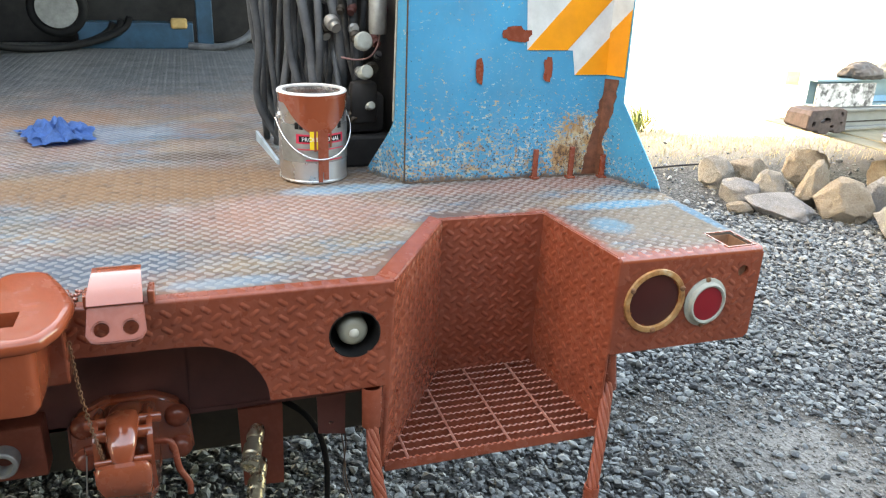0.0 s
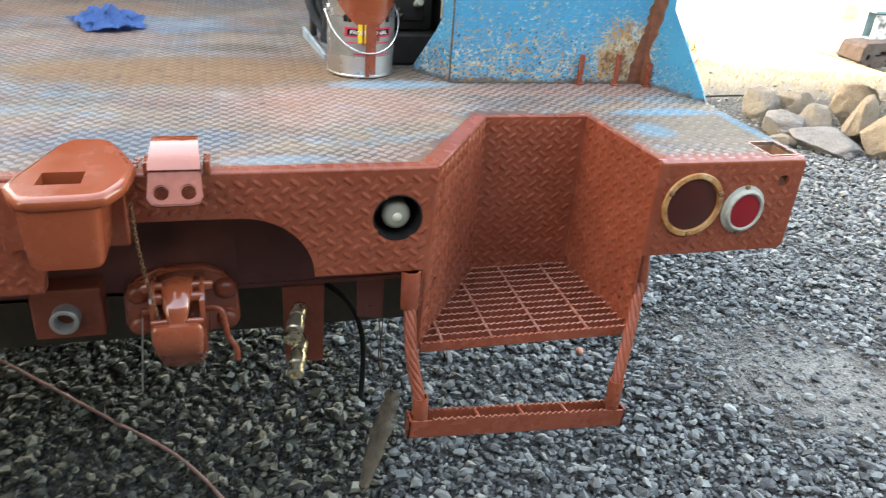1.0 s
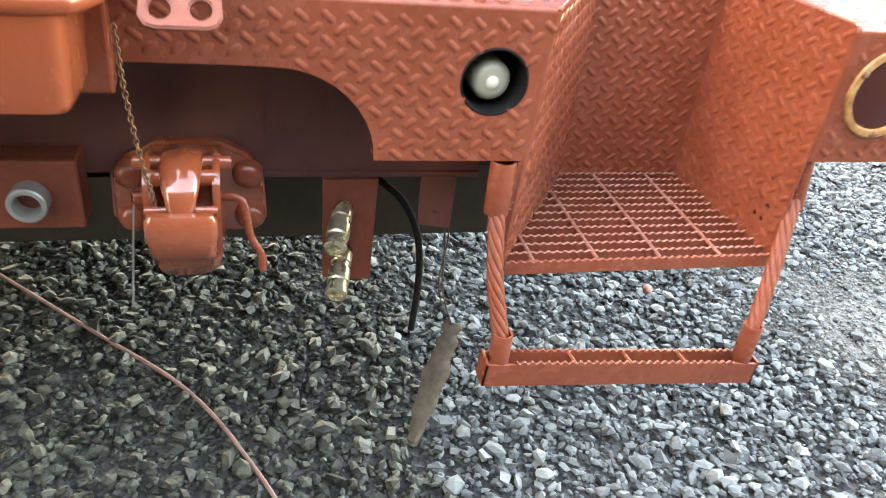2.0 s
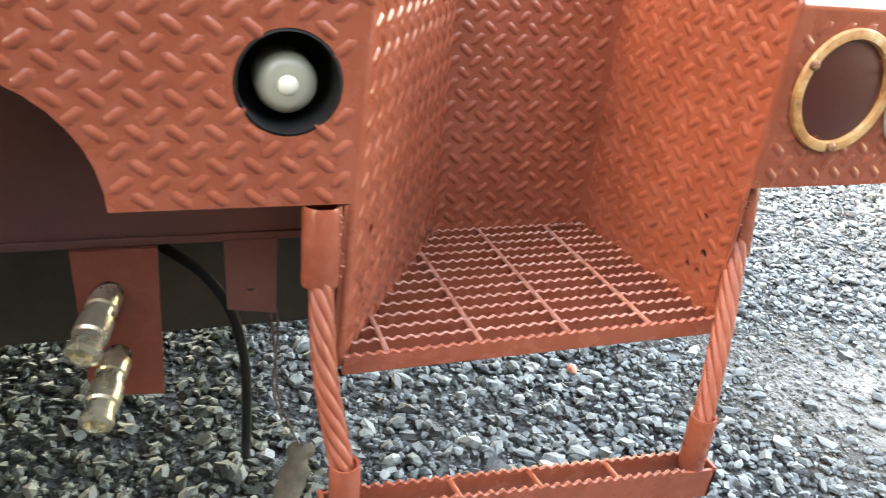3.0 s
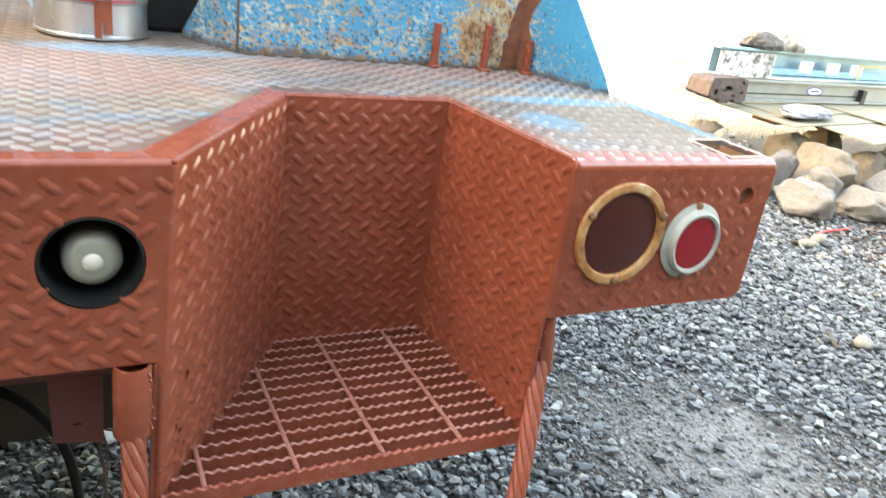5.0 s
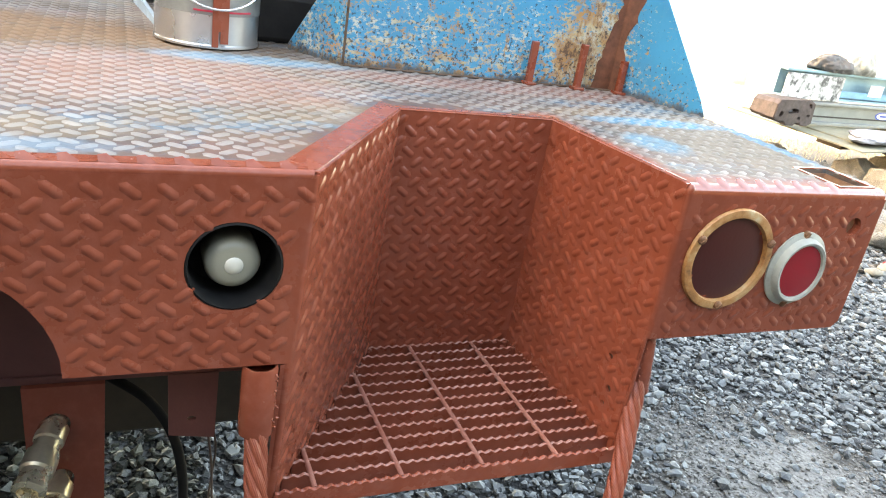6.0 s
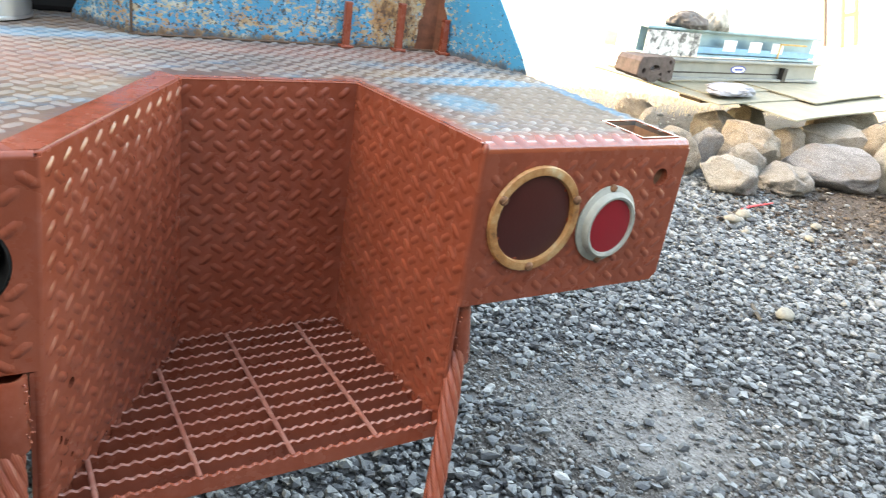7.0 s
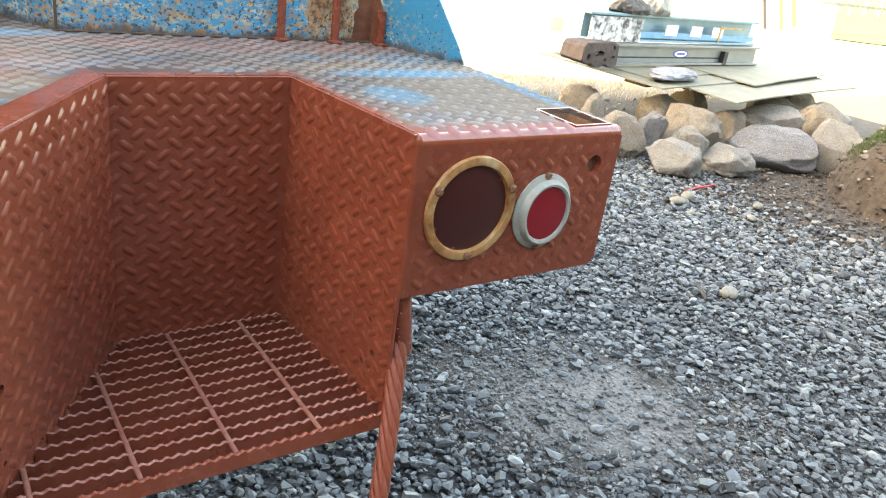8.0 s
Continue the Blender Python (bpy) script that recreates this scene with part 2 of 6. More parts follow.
M_ALU = plain("painted_aluminium", (0.19, 0.205, 0.20), 0.45, 0.2, 0.12, 8)
M_GREYPAD = plain("grey_bezel", (0.32, 0.34, 0.30), 0.5, 0.0, 0.2, 40)
M_ORANGERING = material("rust_stained_bezel", 0.5)
_k = Nodes(M_ORANGERING)
_c = _k.ramp(_k.noise(28, 7, 0.7), (0.34, (0.15, 0.07, 0.03)), (0.46, (0.38, 0.165, 0.055)), (0.58, (0.47, 0.27, 0.12)), (0.72, (0.52, 0.43, 0.28)))
_k.set("Base Color", _c)
_k.bump(_k.noise(160, 4), 0.3, 0.001)
M_ORANGE = plain("orange_tape", (0.85, 0.30, 0.02), 0.35, 0, 0.08, 20)
M_WHITETAPE = plain("worn_white_tape", (0.58, 0.60, 0.58), 0.4, 0, 0.15, 18)
M_GLOVE = plain("blue_cloth", (0.05, 0.18, 0.47), 0.75, 0, 0.25, 60)
M_GREYCLOTH = plain("grey_cloth", (0.24, 0.25, 0.275), 0.85, 0, 0.2, 30)
M_PLY = plain("weathered_plywood", (0.185, 0.182, 0.135), 0.7, 0, 0.15, 9)
M_TIMBER = plain("dry_timber", (0.42, 0.27, 0.10), 0.75, 0, 0.3, 20)
M_GRASS = plain("grass", (0.058, 0.092, 0.026), 0.8, 0, 0.5, 30)
M_LAWN = plain("sunlit_lawn", (0.05, 0.13, 0.014), 0.9, 0, 0.4, 3)
M_BOARDS = plain("grey_boards", (0.23, 0.20, 0.17), 0.8, 0, 0.3, 5)
M_RUSTPIPE = plain("rusty_end_cap", (0.085, 0.058, 0.047), 0.7, 0.2, 0.4, 30)
M_SCREW = plain("rusty_screw", (0.22, 0.105, 0.055), 0.55, 0.3, 0.4, 90)
M_TRIM = plain("worn_beige_edge", (0.34, 0.31, 0.25), 0.6, 0, 0.35, 30)
M_SEAM = plain("old_rust", (0.105, 0.062, 0.040), 0.7, 0.1, 0.5, 60)
M_REDSTICK = plain("red_plastic", (0.65, 0.06, 0.06), 0.45)
M_WOODDEBRIS = plain("grey_bark", (0.068, 0.054, 0.038), 0.85, 0, 0.5, 40)
M_CABLE = plain("dusty_pink_cord", (0.30, 0.16, 0.14), 0.6)
M_LABELRED = plain("label_red", (0.65, 0.03, 0.07), 0.4, 0, 0.1)
M_LABELWHITE = plain("label_white", (0.75, 0.75, 0.72), 0.4, 0, 0.08)
M_LABELYELLOW = plain("label_yellow", (0.85, 0.60, 0.03), 0.4, 0, 0.1)
M_LABELBLUE = plain("label_blue", (0.03, 0.07, 0.35), 0.4, 0, 0.1)


def make_lens(name, colour, rough=0.12, glass=0.0):
    m = material(name, rough, 0, colour)
    b = m.node_tree.nodes["Principled BSDF"]
    b.inputs["Coat Weight"].default_value = 0.2
    b.inputs["Coat Roughness"].default_value = 0.06
    k = Nodes(m)
    k.bump(k.noise(220, 2), 0.15, 0.001)
    return m


M_LENSRED = make_lens("red_reflector", (0.27, 0.012, 0.020))
M_LENSDARK = make_lens("dark_red_lens", (0.060, 0.012, 0.010), 0.3)
M_LENSWHITE = make_lens("frosted_lens", (0.30, 0.29, 0.225), 0.3)
M_BULB = make_lens("bulb_reflector", (0.66, 0.64, 0.54), 0.15)


def make_stone(name, stops, scale, rough=0.85, island=0.5, fleck=0.4):
    m = material(name, rough)
    k = Nodes(m)
    geo = k.t.nodes.new("ShaderNodeNewGeometry")
    f = k.math("ADD", k.math("MULTIPLY", geo.outputs["Random Per Island"], island), k.math("MULTIPLY", k.noise(scale, 6, 0.6), 1 - island))
    c = k.ramp(f, *stops)
    c = k.mix(k.ramp(k.noise(scale * 9, 5, 0.7), (0.5, 0.0), (0.7, fleck)), c, tuple(v * 0.55 for v in stops[-1][1]))
    k.set("Base Color", c)
    k.bump(k.noise(scale * 4, 6, 0.65), 0.5, 0.004)
    return m


M_GRAVEL = make_stone("crushed_gravel", ((0.08, (0.025, 0.029, 0.032)), (0.34, (0.069, 0.080, 0.085)), (0.64, (0.138, 0.158, 0.162)), (0.88, (0.228, 0.247, 0.241)), (0.98, (0.54, 0.53, 0.50))), 40, 0.55, 0.8, 0.3)


def make_boulder(name, stops):
    m = material(name, 0.9)
    k = Nodes(m)
    c = k.ramp(k.math("ADD", k.math("MULTIPLY", k.noise(2.2, 5, 0.6, dist=0.6), 0.6), k.math("MULTIPLY", k.noise(9, 8, 0.75), 0.4)), *stops)
    c = k.mix(k.ramp(k.noise(70, 4, 0.8), (0.48, 0.0), (0.60, 0.65)), c, (0.11, 0.10, 0.09))
    c = k.mix(k.ramp(k.noise(95, 4, 0.8, k.mapped((1, 1, 1), (1, 2, 0))), (0.53, 0.0), (0.62, 0.75)), c, (0.54, 0.53, 0.50))
    c = k.mix(k.ramp(k.noise(3.4, 8, 0.7), (0.52, 0.0), (0.68, 0.55)), c, (0.21, 0.155, 0.10))
    k.set("Base Color", c)
    k.bump(k.math("ADD", k.noise(16, 8, 0.75), k.math("MULTIPLY", k.noise(60, 5, 0.75), 0.6)), 0.9, 0.03)
    return m


def make_ground():
    m = material("gravel_ground", 0.9)
    k = Nodes(m)
    v = k.n("ShaderNodeTexVoronoi", Scale=62.0)
    k.link(k.co, v.inputs["Vector"])
    g = k.ramp(v.outputs["Color"], (0.1, (0.012, 0.013, 0.013)), (0.5, (0.036, 0.038, 0.039)), (0.9, (0.11, 0.11, 0.105)))
    sep = k.t.nodes.new("ShaderNodeSeparateXYZ")
    k.link(k.co, sep.inputs[0])
    # bare earth starts beside the boulders; pale dust lies in one patch
    wob = k.math("MULTIPLY", k.math("SUBTRACT", k.noise(1.4, 6, 0.6), 0.5), 2.4)
    edge = k.math("ADD", k.math("SUBTRACT", k.math("MULTIPLY", sep.outputs[0], 0.9), k.math("MULTIPLY", k.math("ABSOLUTE", k.math("SUBTRACT", sep.outputs[1], 1.6)), 0.45)), wob)
    earth = k.ramp(k.math("MULTIPLY", edge, 0.1), (0.36, 0.0), (0.43, 0.9))
    c = k.mix(earth, g, k.ramp(k.noise(9, 8, 0.7), (0.3, (0.042, 0.033, 0.026)), (0.7, (0.10, 0.080, 0.061))))
    px, py = k.math("SUBTRACT", sep.outputs[0], 1.70), k.math("SUBTRACT", sep.outputs[1], 0.66)
    dx = k.math("MULTIPLY", k.math("SUBTRACT", k.math("MULTIPLY", px, 0.8), k.math("MULTIPLY", py, 0.6)), 1.9)
    dy = k.math("MULTIPLY", k.math("ADD", k.math("MULTIPLY", px, 0.6), k.math("MULTIPLY", py, 0.8)), 3.0)
    r = k.math("ADD", k.math("ADD", k.math("MULTIPLY", dx, dx), k.math("MULTIPLY", dy, dy)), k.math("MULTIPLY", k.math("SUBTRACT", k.noise(7, 8, 0.7), 0.5), 4.5))
    c = k.mix(k.ramp(k.math("MULTIPLY", r, 0.4), (0.4, 0.85), (0.9, 0.0)), c, k.ramp(k.noise(26, 7, 0.7), (0.3, (0.050, 0.043, 0.035)), (0.7, (0.13, 0.115, 0.096))))
    c = k.mix(k.ramp(r, (0.3, 0.9), (1.0, 0.0)), c, k.ramp(k.noise(40, 7, 0.7), (0.35, (0.17, 0.165, 0.153)), (0.7, (0.28, 0.272, 0.252))))
    far = k.n("ShaderNodeMapRange")
    for i, val in (("From Min", 4.3), ("From Max", 6.0)):
        far.inputs[i].default_value = val
    k.link(sep.outputs[1], far.inputs["Value"])
    c = k.mix(far.outputs[0], c, k.ramp(k.noise(3, 7), (0.3, (0.38, 0.34, 0.27)), (0.7, (0.52, 0.48, 0.40))))
    k.set("Base Color", c)
    k.bump(k.math("ADD", v.outputs["Distance"], k.noise(30, 6)), 0.8, 0.012)
    return m


M_GROUND = make_ground()
M_BOULDERS = [make_boulder("granite_" + n, st) for n, st in (
    ("tan", ((0.35, (0.197, 0.151, 0.099)), (0.5, (0.288, 0.235, 0.166)), (0.65, (0.363, 0.318, 0.250)))),
    ("grey", ((0.35, (0.151, 0.155, 0.159)), (0.5, (0.227, 0.231, 0.235)), (0.65, (0.280, 0.280, 0.280)))),
    ("pale", ((0.35, (0.227, 0.209, 0.171)), (0.5, (0.303, 0.288, 0.250)), (0.65, (0.378, 0.363, 0.333)))))]

# ---- building helpers ----
def part(name, bm, mat, parent=None, label="", smooth=None):
    """Links a bmesh as one mesh object, under a thing or a part if one is given."""
    me = bpy.data.meshes.new(name)
    bmesh.ops.recalc_face_normals(bm, faces=bm.faces)
    bm.to_mesh(me)
    bm.free()
    me.materials.append(mat)
    if smooth is not None:
        me.shade_smooth()
        if smooth < 180:
            me.set_sharp_from_angle(angle=radians(smooth))
    ob = new(name, me)
    if parent is not None:
        ob.parent = parent
    if label:
        ob["label"] = label
    return ob


def thing(name, label, category, group="", at=(0, 0, 0)):
    ob = new(name)
    ob.location = at
    ob.empty_display_size = 0.1
    return tagged(ob, label, category, group)


def loop_edges(bm, pts):
    vs = [bm.verts.new((p[0], p[1], 0)) for p in pts]
    return [bm.edges.new((vs[i], vs[(i + 1) % len(vs)])) for i in range(len(vs))]


def plate(bm, outline, holes, thick, m=None):
    """A flat plate in the xy plane, with holes, that is thick along -z; laid into bm at the pose m."""
    own = bmesh.new()
    edges = loop_edges(own, outline)
    for hole in holes:
        edges += loop_edges(own, hole)
    bmesh.ops.triangle_fill(own, edges=edges, use_beauty=True, use_dissolve=False, normal=(0, 0, 1))
    bmesh.ops.dissolve_limit(own, angle_limit=0.01, verts=own.verts, edges=own.edges)
    got = bmesh.ops.extrude_face_region(own, geom=own.faces[:])
    bmesh.ops.translate(own, vec=(0, 0, -thick), verts=[v for v in got["geom"] if isinstance(v, bmesh.types.BMVert)])
    bmesh.ops.recalc_face_normals(own, faces=own.faces)
    if m is not None:
        bmesh.ops.transform(own, matrix=m, verts=own.verts)
    merge(bm, own)


def merge(bm, own):
    me = bpy.data.meshes.new("tmp")
    own.to_mesh(me)
    own.free()
    bm.from_mesh(me)
    bpy.data.meshes.remove(me)


def circle(cx, cy, r, n=28, ry=None, start=0.0):
    return [(cx + r * math.cos(start + 2 * math.pi * i / n), cy + (ry or r) * math.sin(start + 2 * math.pi * i / n)) for i in range(n)]


def box(bm, lo, hi, bevel=0.0, m=None, segs=2):
    own = bmesh.new()
    bmesh.ops.create_cube(own, size=1)
    size = [b - a for a, b in zip(lo, hi)]
    bmesh.ops.transform(own, matrix=Matrix.Translation([(a + b) / 2 for a, b in zip(lo, hi)]) @ Matrix.Diagonal((*size, 1)), verts=own.verts)
    if bevel:
        bmesh.ops.bevel(own, geom=own.edges[:], offset=bevel, segments=segs, affect="EDGES", profile=0.5)
    if m is not None:
        bmesh.ops.transform(own, matrix=m, verts=own.verts)
    merge(bm, own)


def lathe(bm, profile, n=32, m=None):
    """Turns a profile of (radius, height) about z. A radius of 0 closes the end."""
    own = bmesh.new()
    rings = []
    for r, z in profile:
        if r <= 1e-6:
            rings.append([own.verts.new((0, 0, z))])
        else:
            rings.append([own.verts.new((r * math.cos(2 * math.pi * i / n), r * math.sin(2 * math.pi * i / n), z)) for i in range(n)])
    for a, b in zip(rings, rings[1:]):
        for i in range(n):
            j = (i + 1) % n
            if len(a) == 1 and len(b) == 1:
                continue
            if len(a) == 1:
                own.faces.new((a[0], b[i], b[j]))
            elif len(b) == 1:
                own.faces.new((a[i], a[j], b[0]))
            else:
                own.faces.new((a[i], a[j], b[j], b[i]))
    if m is not None:
        bmesh.ops.transform(own, matrix=m, verts=own.verts)
    merge(bm, own)


def smooth_line(pts, steps=8):
    """A Catmull-Rom line through the points."""
    p = [Vector(q) for q in pts]
    p = [p[0] * 2 - p[1]] + p + [p[-1] * 2 - p[-2]]
    out = []
    for i in range(1, len(p) - 2):
        for s in range(steps):
            t = s / steps
            out.append(0.5 * (2 * p[i] + (p[i + 1] - p[i - 1]) * t + (2 * p[i - 1] - 5 * p[i] + 4 * p[i + 1] - p[i + 2]) * t * t + (3 * p[i] - p[i - 1] - 3 * p[i + 1] + p[i + 2]) * t ** 3))
    return out + [p[-2]]


def tube(bm, line, r, n=8, caps=True):
    line = [Vector(q) for q in line]
    side = None
    rings = []
    for i, q in enumerate(line):
        d = (line[min(i + 1, len(line) - 1)] - line[max(i - 1, 0)]).normalized()
        side = d.orthogonal().normalized() if side is None else (side - d * side.dot(d)).normalized()
        up = d.cross(side)
        rr = r(i / (len(line) - 1)) if callable(r) else r
        rings.append([bm.verts.new(q + (side * math.cos(2 * math.pi * k / n) + up * math.sin(2 * math.pi * k / n)) * rr) for k in range(n)])
    for a, b in zip(rings, rings[1:]):
        for k in range(n):
            bm.faces.new((a[k], a[(k + 1) % n], b[(k + 1) % n], b[k]))
    if caps:
        bm.faces.new(rings[0][::-1])
        bm.faces.new(rings[-1])


def inside(x, y, poly):
    hit = False
    for (x1, y1), (x2, y2) in zip(poly, poly[1:] + poly[:1]):
        if (y1 > y) != (y2 > y) and x < (x2 - x1) * (y - y1) / (y2 - y1) + x1:
            hit = not hit
    return hit


def gap(x, y, poly):
    """The distance to a polygon's outline."""
    best = 9.0
    for (x1, y1), (x2, y2) in zip(poly, poly[1:] + poly[:1]):
        dx, dy = x2 - x1, y2 - y1
        t = max(0.0, min(1.0, ((x - x1) * dx + (y - y1) * dy) / (dx * dx + dy * dy)))
        best = min(best, math.hypot(x - x1 - t * dx, y - y1 - t * dy))
    return best


LUG_PX, LUG_PZ = 0.0328, 0.0313
LUG_L, LUG_W, LUG_H = 0.0118, 0.0052, 0.0021


def lugs(bm, outline, holes, m, edge=0.004, at=(0.0, 0.0), tall=1.0, fine_to=9.0):
    """The raised treads of chequer plate over an outline: plump bars that lean left and right by turns. at: one bar that leans left."""
    xs, ys = [p[0] for p in outline], [p[1] for p in outline]
    verts, faces = [], []
    hexa = ((-1, 0), (-0.60, -0.86), (0.60, -0.86), (1, 0), (0.60, 0.86), (-0.60, 0.86))
    j = math.ceil((min(ys) - at[1]) / (LUG_PZ / 2))
    while at[1] + j * LUG_PZ / 2 < max(ys):
        y = at[1] + j * LUG_PZ / 2
        x0 = at[0] + (LUG_PX / 2 if j % 2 else 0)
        i = math.ceil((min(xs) - x0) / LUG_PX)
        while x0 + i * LUG_PX < max(xs):
            x = x0 + i * LUG_PX
            if inside(x, y, outline) and gap(x, y, outline) > edge and not any(inside(x, y, h) or gap(x, y, h) < edge for h in holes):
                a = radians(38 if j % 2 else -38)
                ca, sa = math.cos(a), math.sin(a)
                base = len(verts)
                rings = ((1.10, 1.25, 0.0), (0.96, 0.86, 0.42), (0.72, 0.48, 0.88)) if y < fine_to else ((1.0, 1.0, 0.0),)
                pts = [(u * ku, v * kv, w) for ku, kv, w in rings for u, v in hexa] + [(-0.38, 0, 1), (0.38, 0, 1)]
                for u, v, w in pts:
                    u, v = u * LUG_L, v * LUG_W
                    verts.append(m @ Vector((x + u * ca - v * sa, y + u * sa + v * ca, w * tall * LUG_H - 0.0001)))
                for r in range(len(rings) - 1):
                    b0 = base + 6 * r
                    faces += [(b0 + q, b0 + (q + 1) % 6, b0 + 6 + (q + 1) % 6, b0 + 6 + q) for q in range(6)]
                b0, e0, e1 = base + 6 * (len(rings) - 1), base + 6 * len(rings), base + 6 * len(rings) + 1
                faces += [(b0, b0 + 1, e0), (b0 + 1, b0 + 2, e1, e0), (b0 + 2, b0 + 3, e1), (b0 + 3, b0 + 4, e1), (b0 + 4, b0 + 5, e0, e1), (b0 + 5, b0, e0)]
            i += 1
        j += 1
    me = bpy.data.meshes.new("tmp")
    me.from_pydata(verts, [], faces)
    bm.from_mesh(me)
    bpy.data.meshes.remove(me)


def tread_plate(name, outline, holes, thick, m, mat, parent, label="", edge=0.004, at=(0.0, 0.0), bare=None, lug_mat=None, tall=1.0, fine_to=9.0, warp=None):
    """Chequer plate: a sheet and its treads. warp: moves each corner, for a plate that is bent out of its plane."""
    bm = bmesh.new()
    plate(bm, outline, holes, thick, m)
    if warp:
        xs, ys = [p[0] for p in outline], [p[1] for p in outline]
        for axis, lo, hi in ((0, min(xs), max(xs)), (1, min(ys), max(ys))):
            for i in range(1, 16):
                at_cut = Vector((0, 0, 0))
                at_cut[axis] = lo + (hi - lo) * i / 16
                bmesh.ops.bisect_plane(bm, geom=bm.verts[:] + bm.edges[:] + bm.faces[:], plane_co=m @ at_cut, plane_no=m.col[axis].to_3d())
        for v in bm.verts:
            v.co = warp(v.co)
    sheet = part(name, bm, mat, parent, label)
    bm = bmesh.new()
    lugs(bm, bare or outline, holes, m, edge, at, tall, fine_to)
    for v in bm.verts if warp else ():
        v.co = warp(v.co)
    tagged(part("treads", bm, lug_mat or mat, sheet, smooth=180), kind="stuff")
    return sheet


def loft(bm, rings, closed=True):
    vs = [[bm.verts.new(q) for q in r] for r in rings]
    n = len(vs[0])
    for a, b in zip(vs, vs[1:]):
        for i in range(n):
            bm.faces.new((a[i], a[(i + 1) % n], b[(i + 1) % n], b[i]))
    bm.faces.new(vs[0][::-1])
    bm.faces.new(vs[-1])


def frame_of(origin, along, up):
    """A pose whose x runs along, whose y runs up, at an origin."""
    x = Vector(along).normalized()
    y = (Vector(up) - x * Vector(up).dot(x)).normalized()
    z = x.cross(y)
    m = Matrix.Identity(4)
    for i, c in enumerate((x, y, z)):
        m.col[i][:3] = c
    m.translation = Vector(origin)
    return m

# ---- ground ----
def build_ground():
    bm = bmesh.new()
    xs = sorted(set([-400, -120, -40, -15, -6] + [-3 + 0.25 * i for i in range(45)] + [10, 14, 20, 30, 60, 150, 400]))
    ys = sorted(set([-400, -100, -30, -10, -4] + [-2 + 0.25 * i for i in range(37)] + [9, 12, 16, 24, 40, 90, 200, 400]))
    grid = {}
    for x in xs:
        for y in ys:
            near = max(0.0, 1 - math.hypot(x - 2, y - 1.5) / 6)
            grid[x, y] = bm.verts.new((x, y, 0.012 * near * noise.noise((x * 1.3, y * 1.3, 0.0))))
    for x0, x1 in zip(xs, xs[1:]):
        for y0, y1 in zip(ys, ys[1:]):
            bm.faces.new((grid[x0, y0], grid[x1, y0], grid[x1, y1], grid[x0, y1]))
    return tagged(part("ground", bm, M_GROUND, smooth=180), "grey crushed gravel yard with bare earth beside boulders", "ground", kind="structure")


build_ground()


def stones(name, count, place, size, seed, mat=None, base=None):
    """Loose stones as one mesh: skewed blocks and rounder twenty-sided lumps, each with its own size, turn and flattening."""
    rng = np.random.default_rng(seed)
    own = bmesh.new()
    bmesh.ops.create_icosphere(own, subdivisions=1, radius=1)
    lump_v = np.array([v.co[:] for v in own.verts])
    lump_f = np.array([[v.index for v in f.verts] for f in own.faces])
    own.free()
    cube_v = np.array([(a, b, c) for a in (-1, 1) for b in (-1, 1) for c in (-1, 1)]) * 0.70
    cube_f = np.array([(0, 1, 3, 2), (4, 6, 7, 5), (0, 4, 5, 1), (2, 3, 7, 6), (0, 2, 6, 4), (1, 5, 7, 3)])
    pos = place(rng, count)
    r = size(rng, len(pos))
    block = rng.uniform(0, 1, len(pos)) < 0.22
    verts, faces, start = [], [], 0
    for pick, bv, bf, jitter in ((block, cube_v, cube_f, (0.36, 1.15)), (~block, lump_v, lump_f, (0.58, 1.20))):
        p, q = pos[pick], r[pick]
        n = len(p)
        v = bv[None] * rng.uniform(*jitter, (n, len(bv), 3 if len(bv) == 8 else 1))
        v = v * np.stack([rng.uniform(0.85, 1.40, n), rng.uniform(0.65, 1.0, n), rng.uniform(0.38, 0.75, n)], 1)[:, None]
        tilt, spin = rng.normal(0, 0.42, n), rng.uniform(0, 6.283, n)
        ct, st, cs, ss = np.cos(tilt), np.sin(tilt), np.cos(spin), np.sin(spin)
        y, z = v[..., 1] * ct[:, None] - v[..., 2] * st[:, None], v[..., 1] * st[:, None] + v[..., 2] * ct[:, None]
        v = np.stack([v[..., 0] * cs[:, None] - y * ss[:, None], v[..., 0] * ss[:, None] + y * cs[:, None], z], -1) * q[:, None, None]
        v[..., 0] += p[:, 0, None]
        v[..., 1] += p[:, 1, None]
        v[..., 2] += (q * rng.uniform(0.15, 0.9, n))[:, None]
        if base:
            v[..., 2] += np.array([base(a, b) for a, b in p])[:, None]
        verts += v.reshape(-1, 3).tolist()
        faces += (bf[None] + (start + np.arange(n) * len(bv))[:, None, None]).reshape(-1, bf.shape[1]).tolist()
        start += n * len(bv)
    me = bpy.data.meshes.new(name)
    me.from_pydata(verts, [], faces)
    me.materials.append(mat or M_GRAVEL)
    return new(name, me)


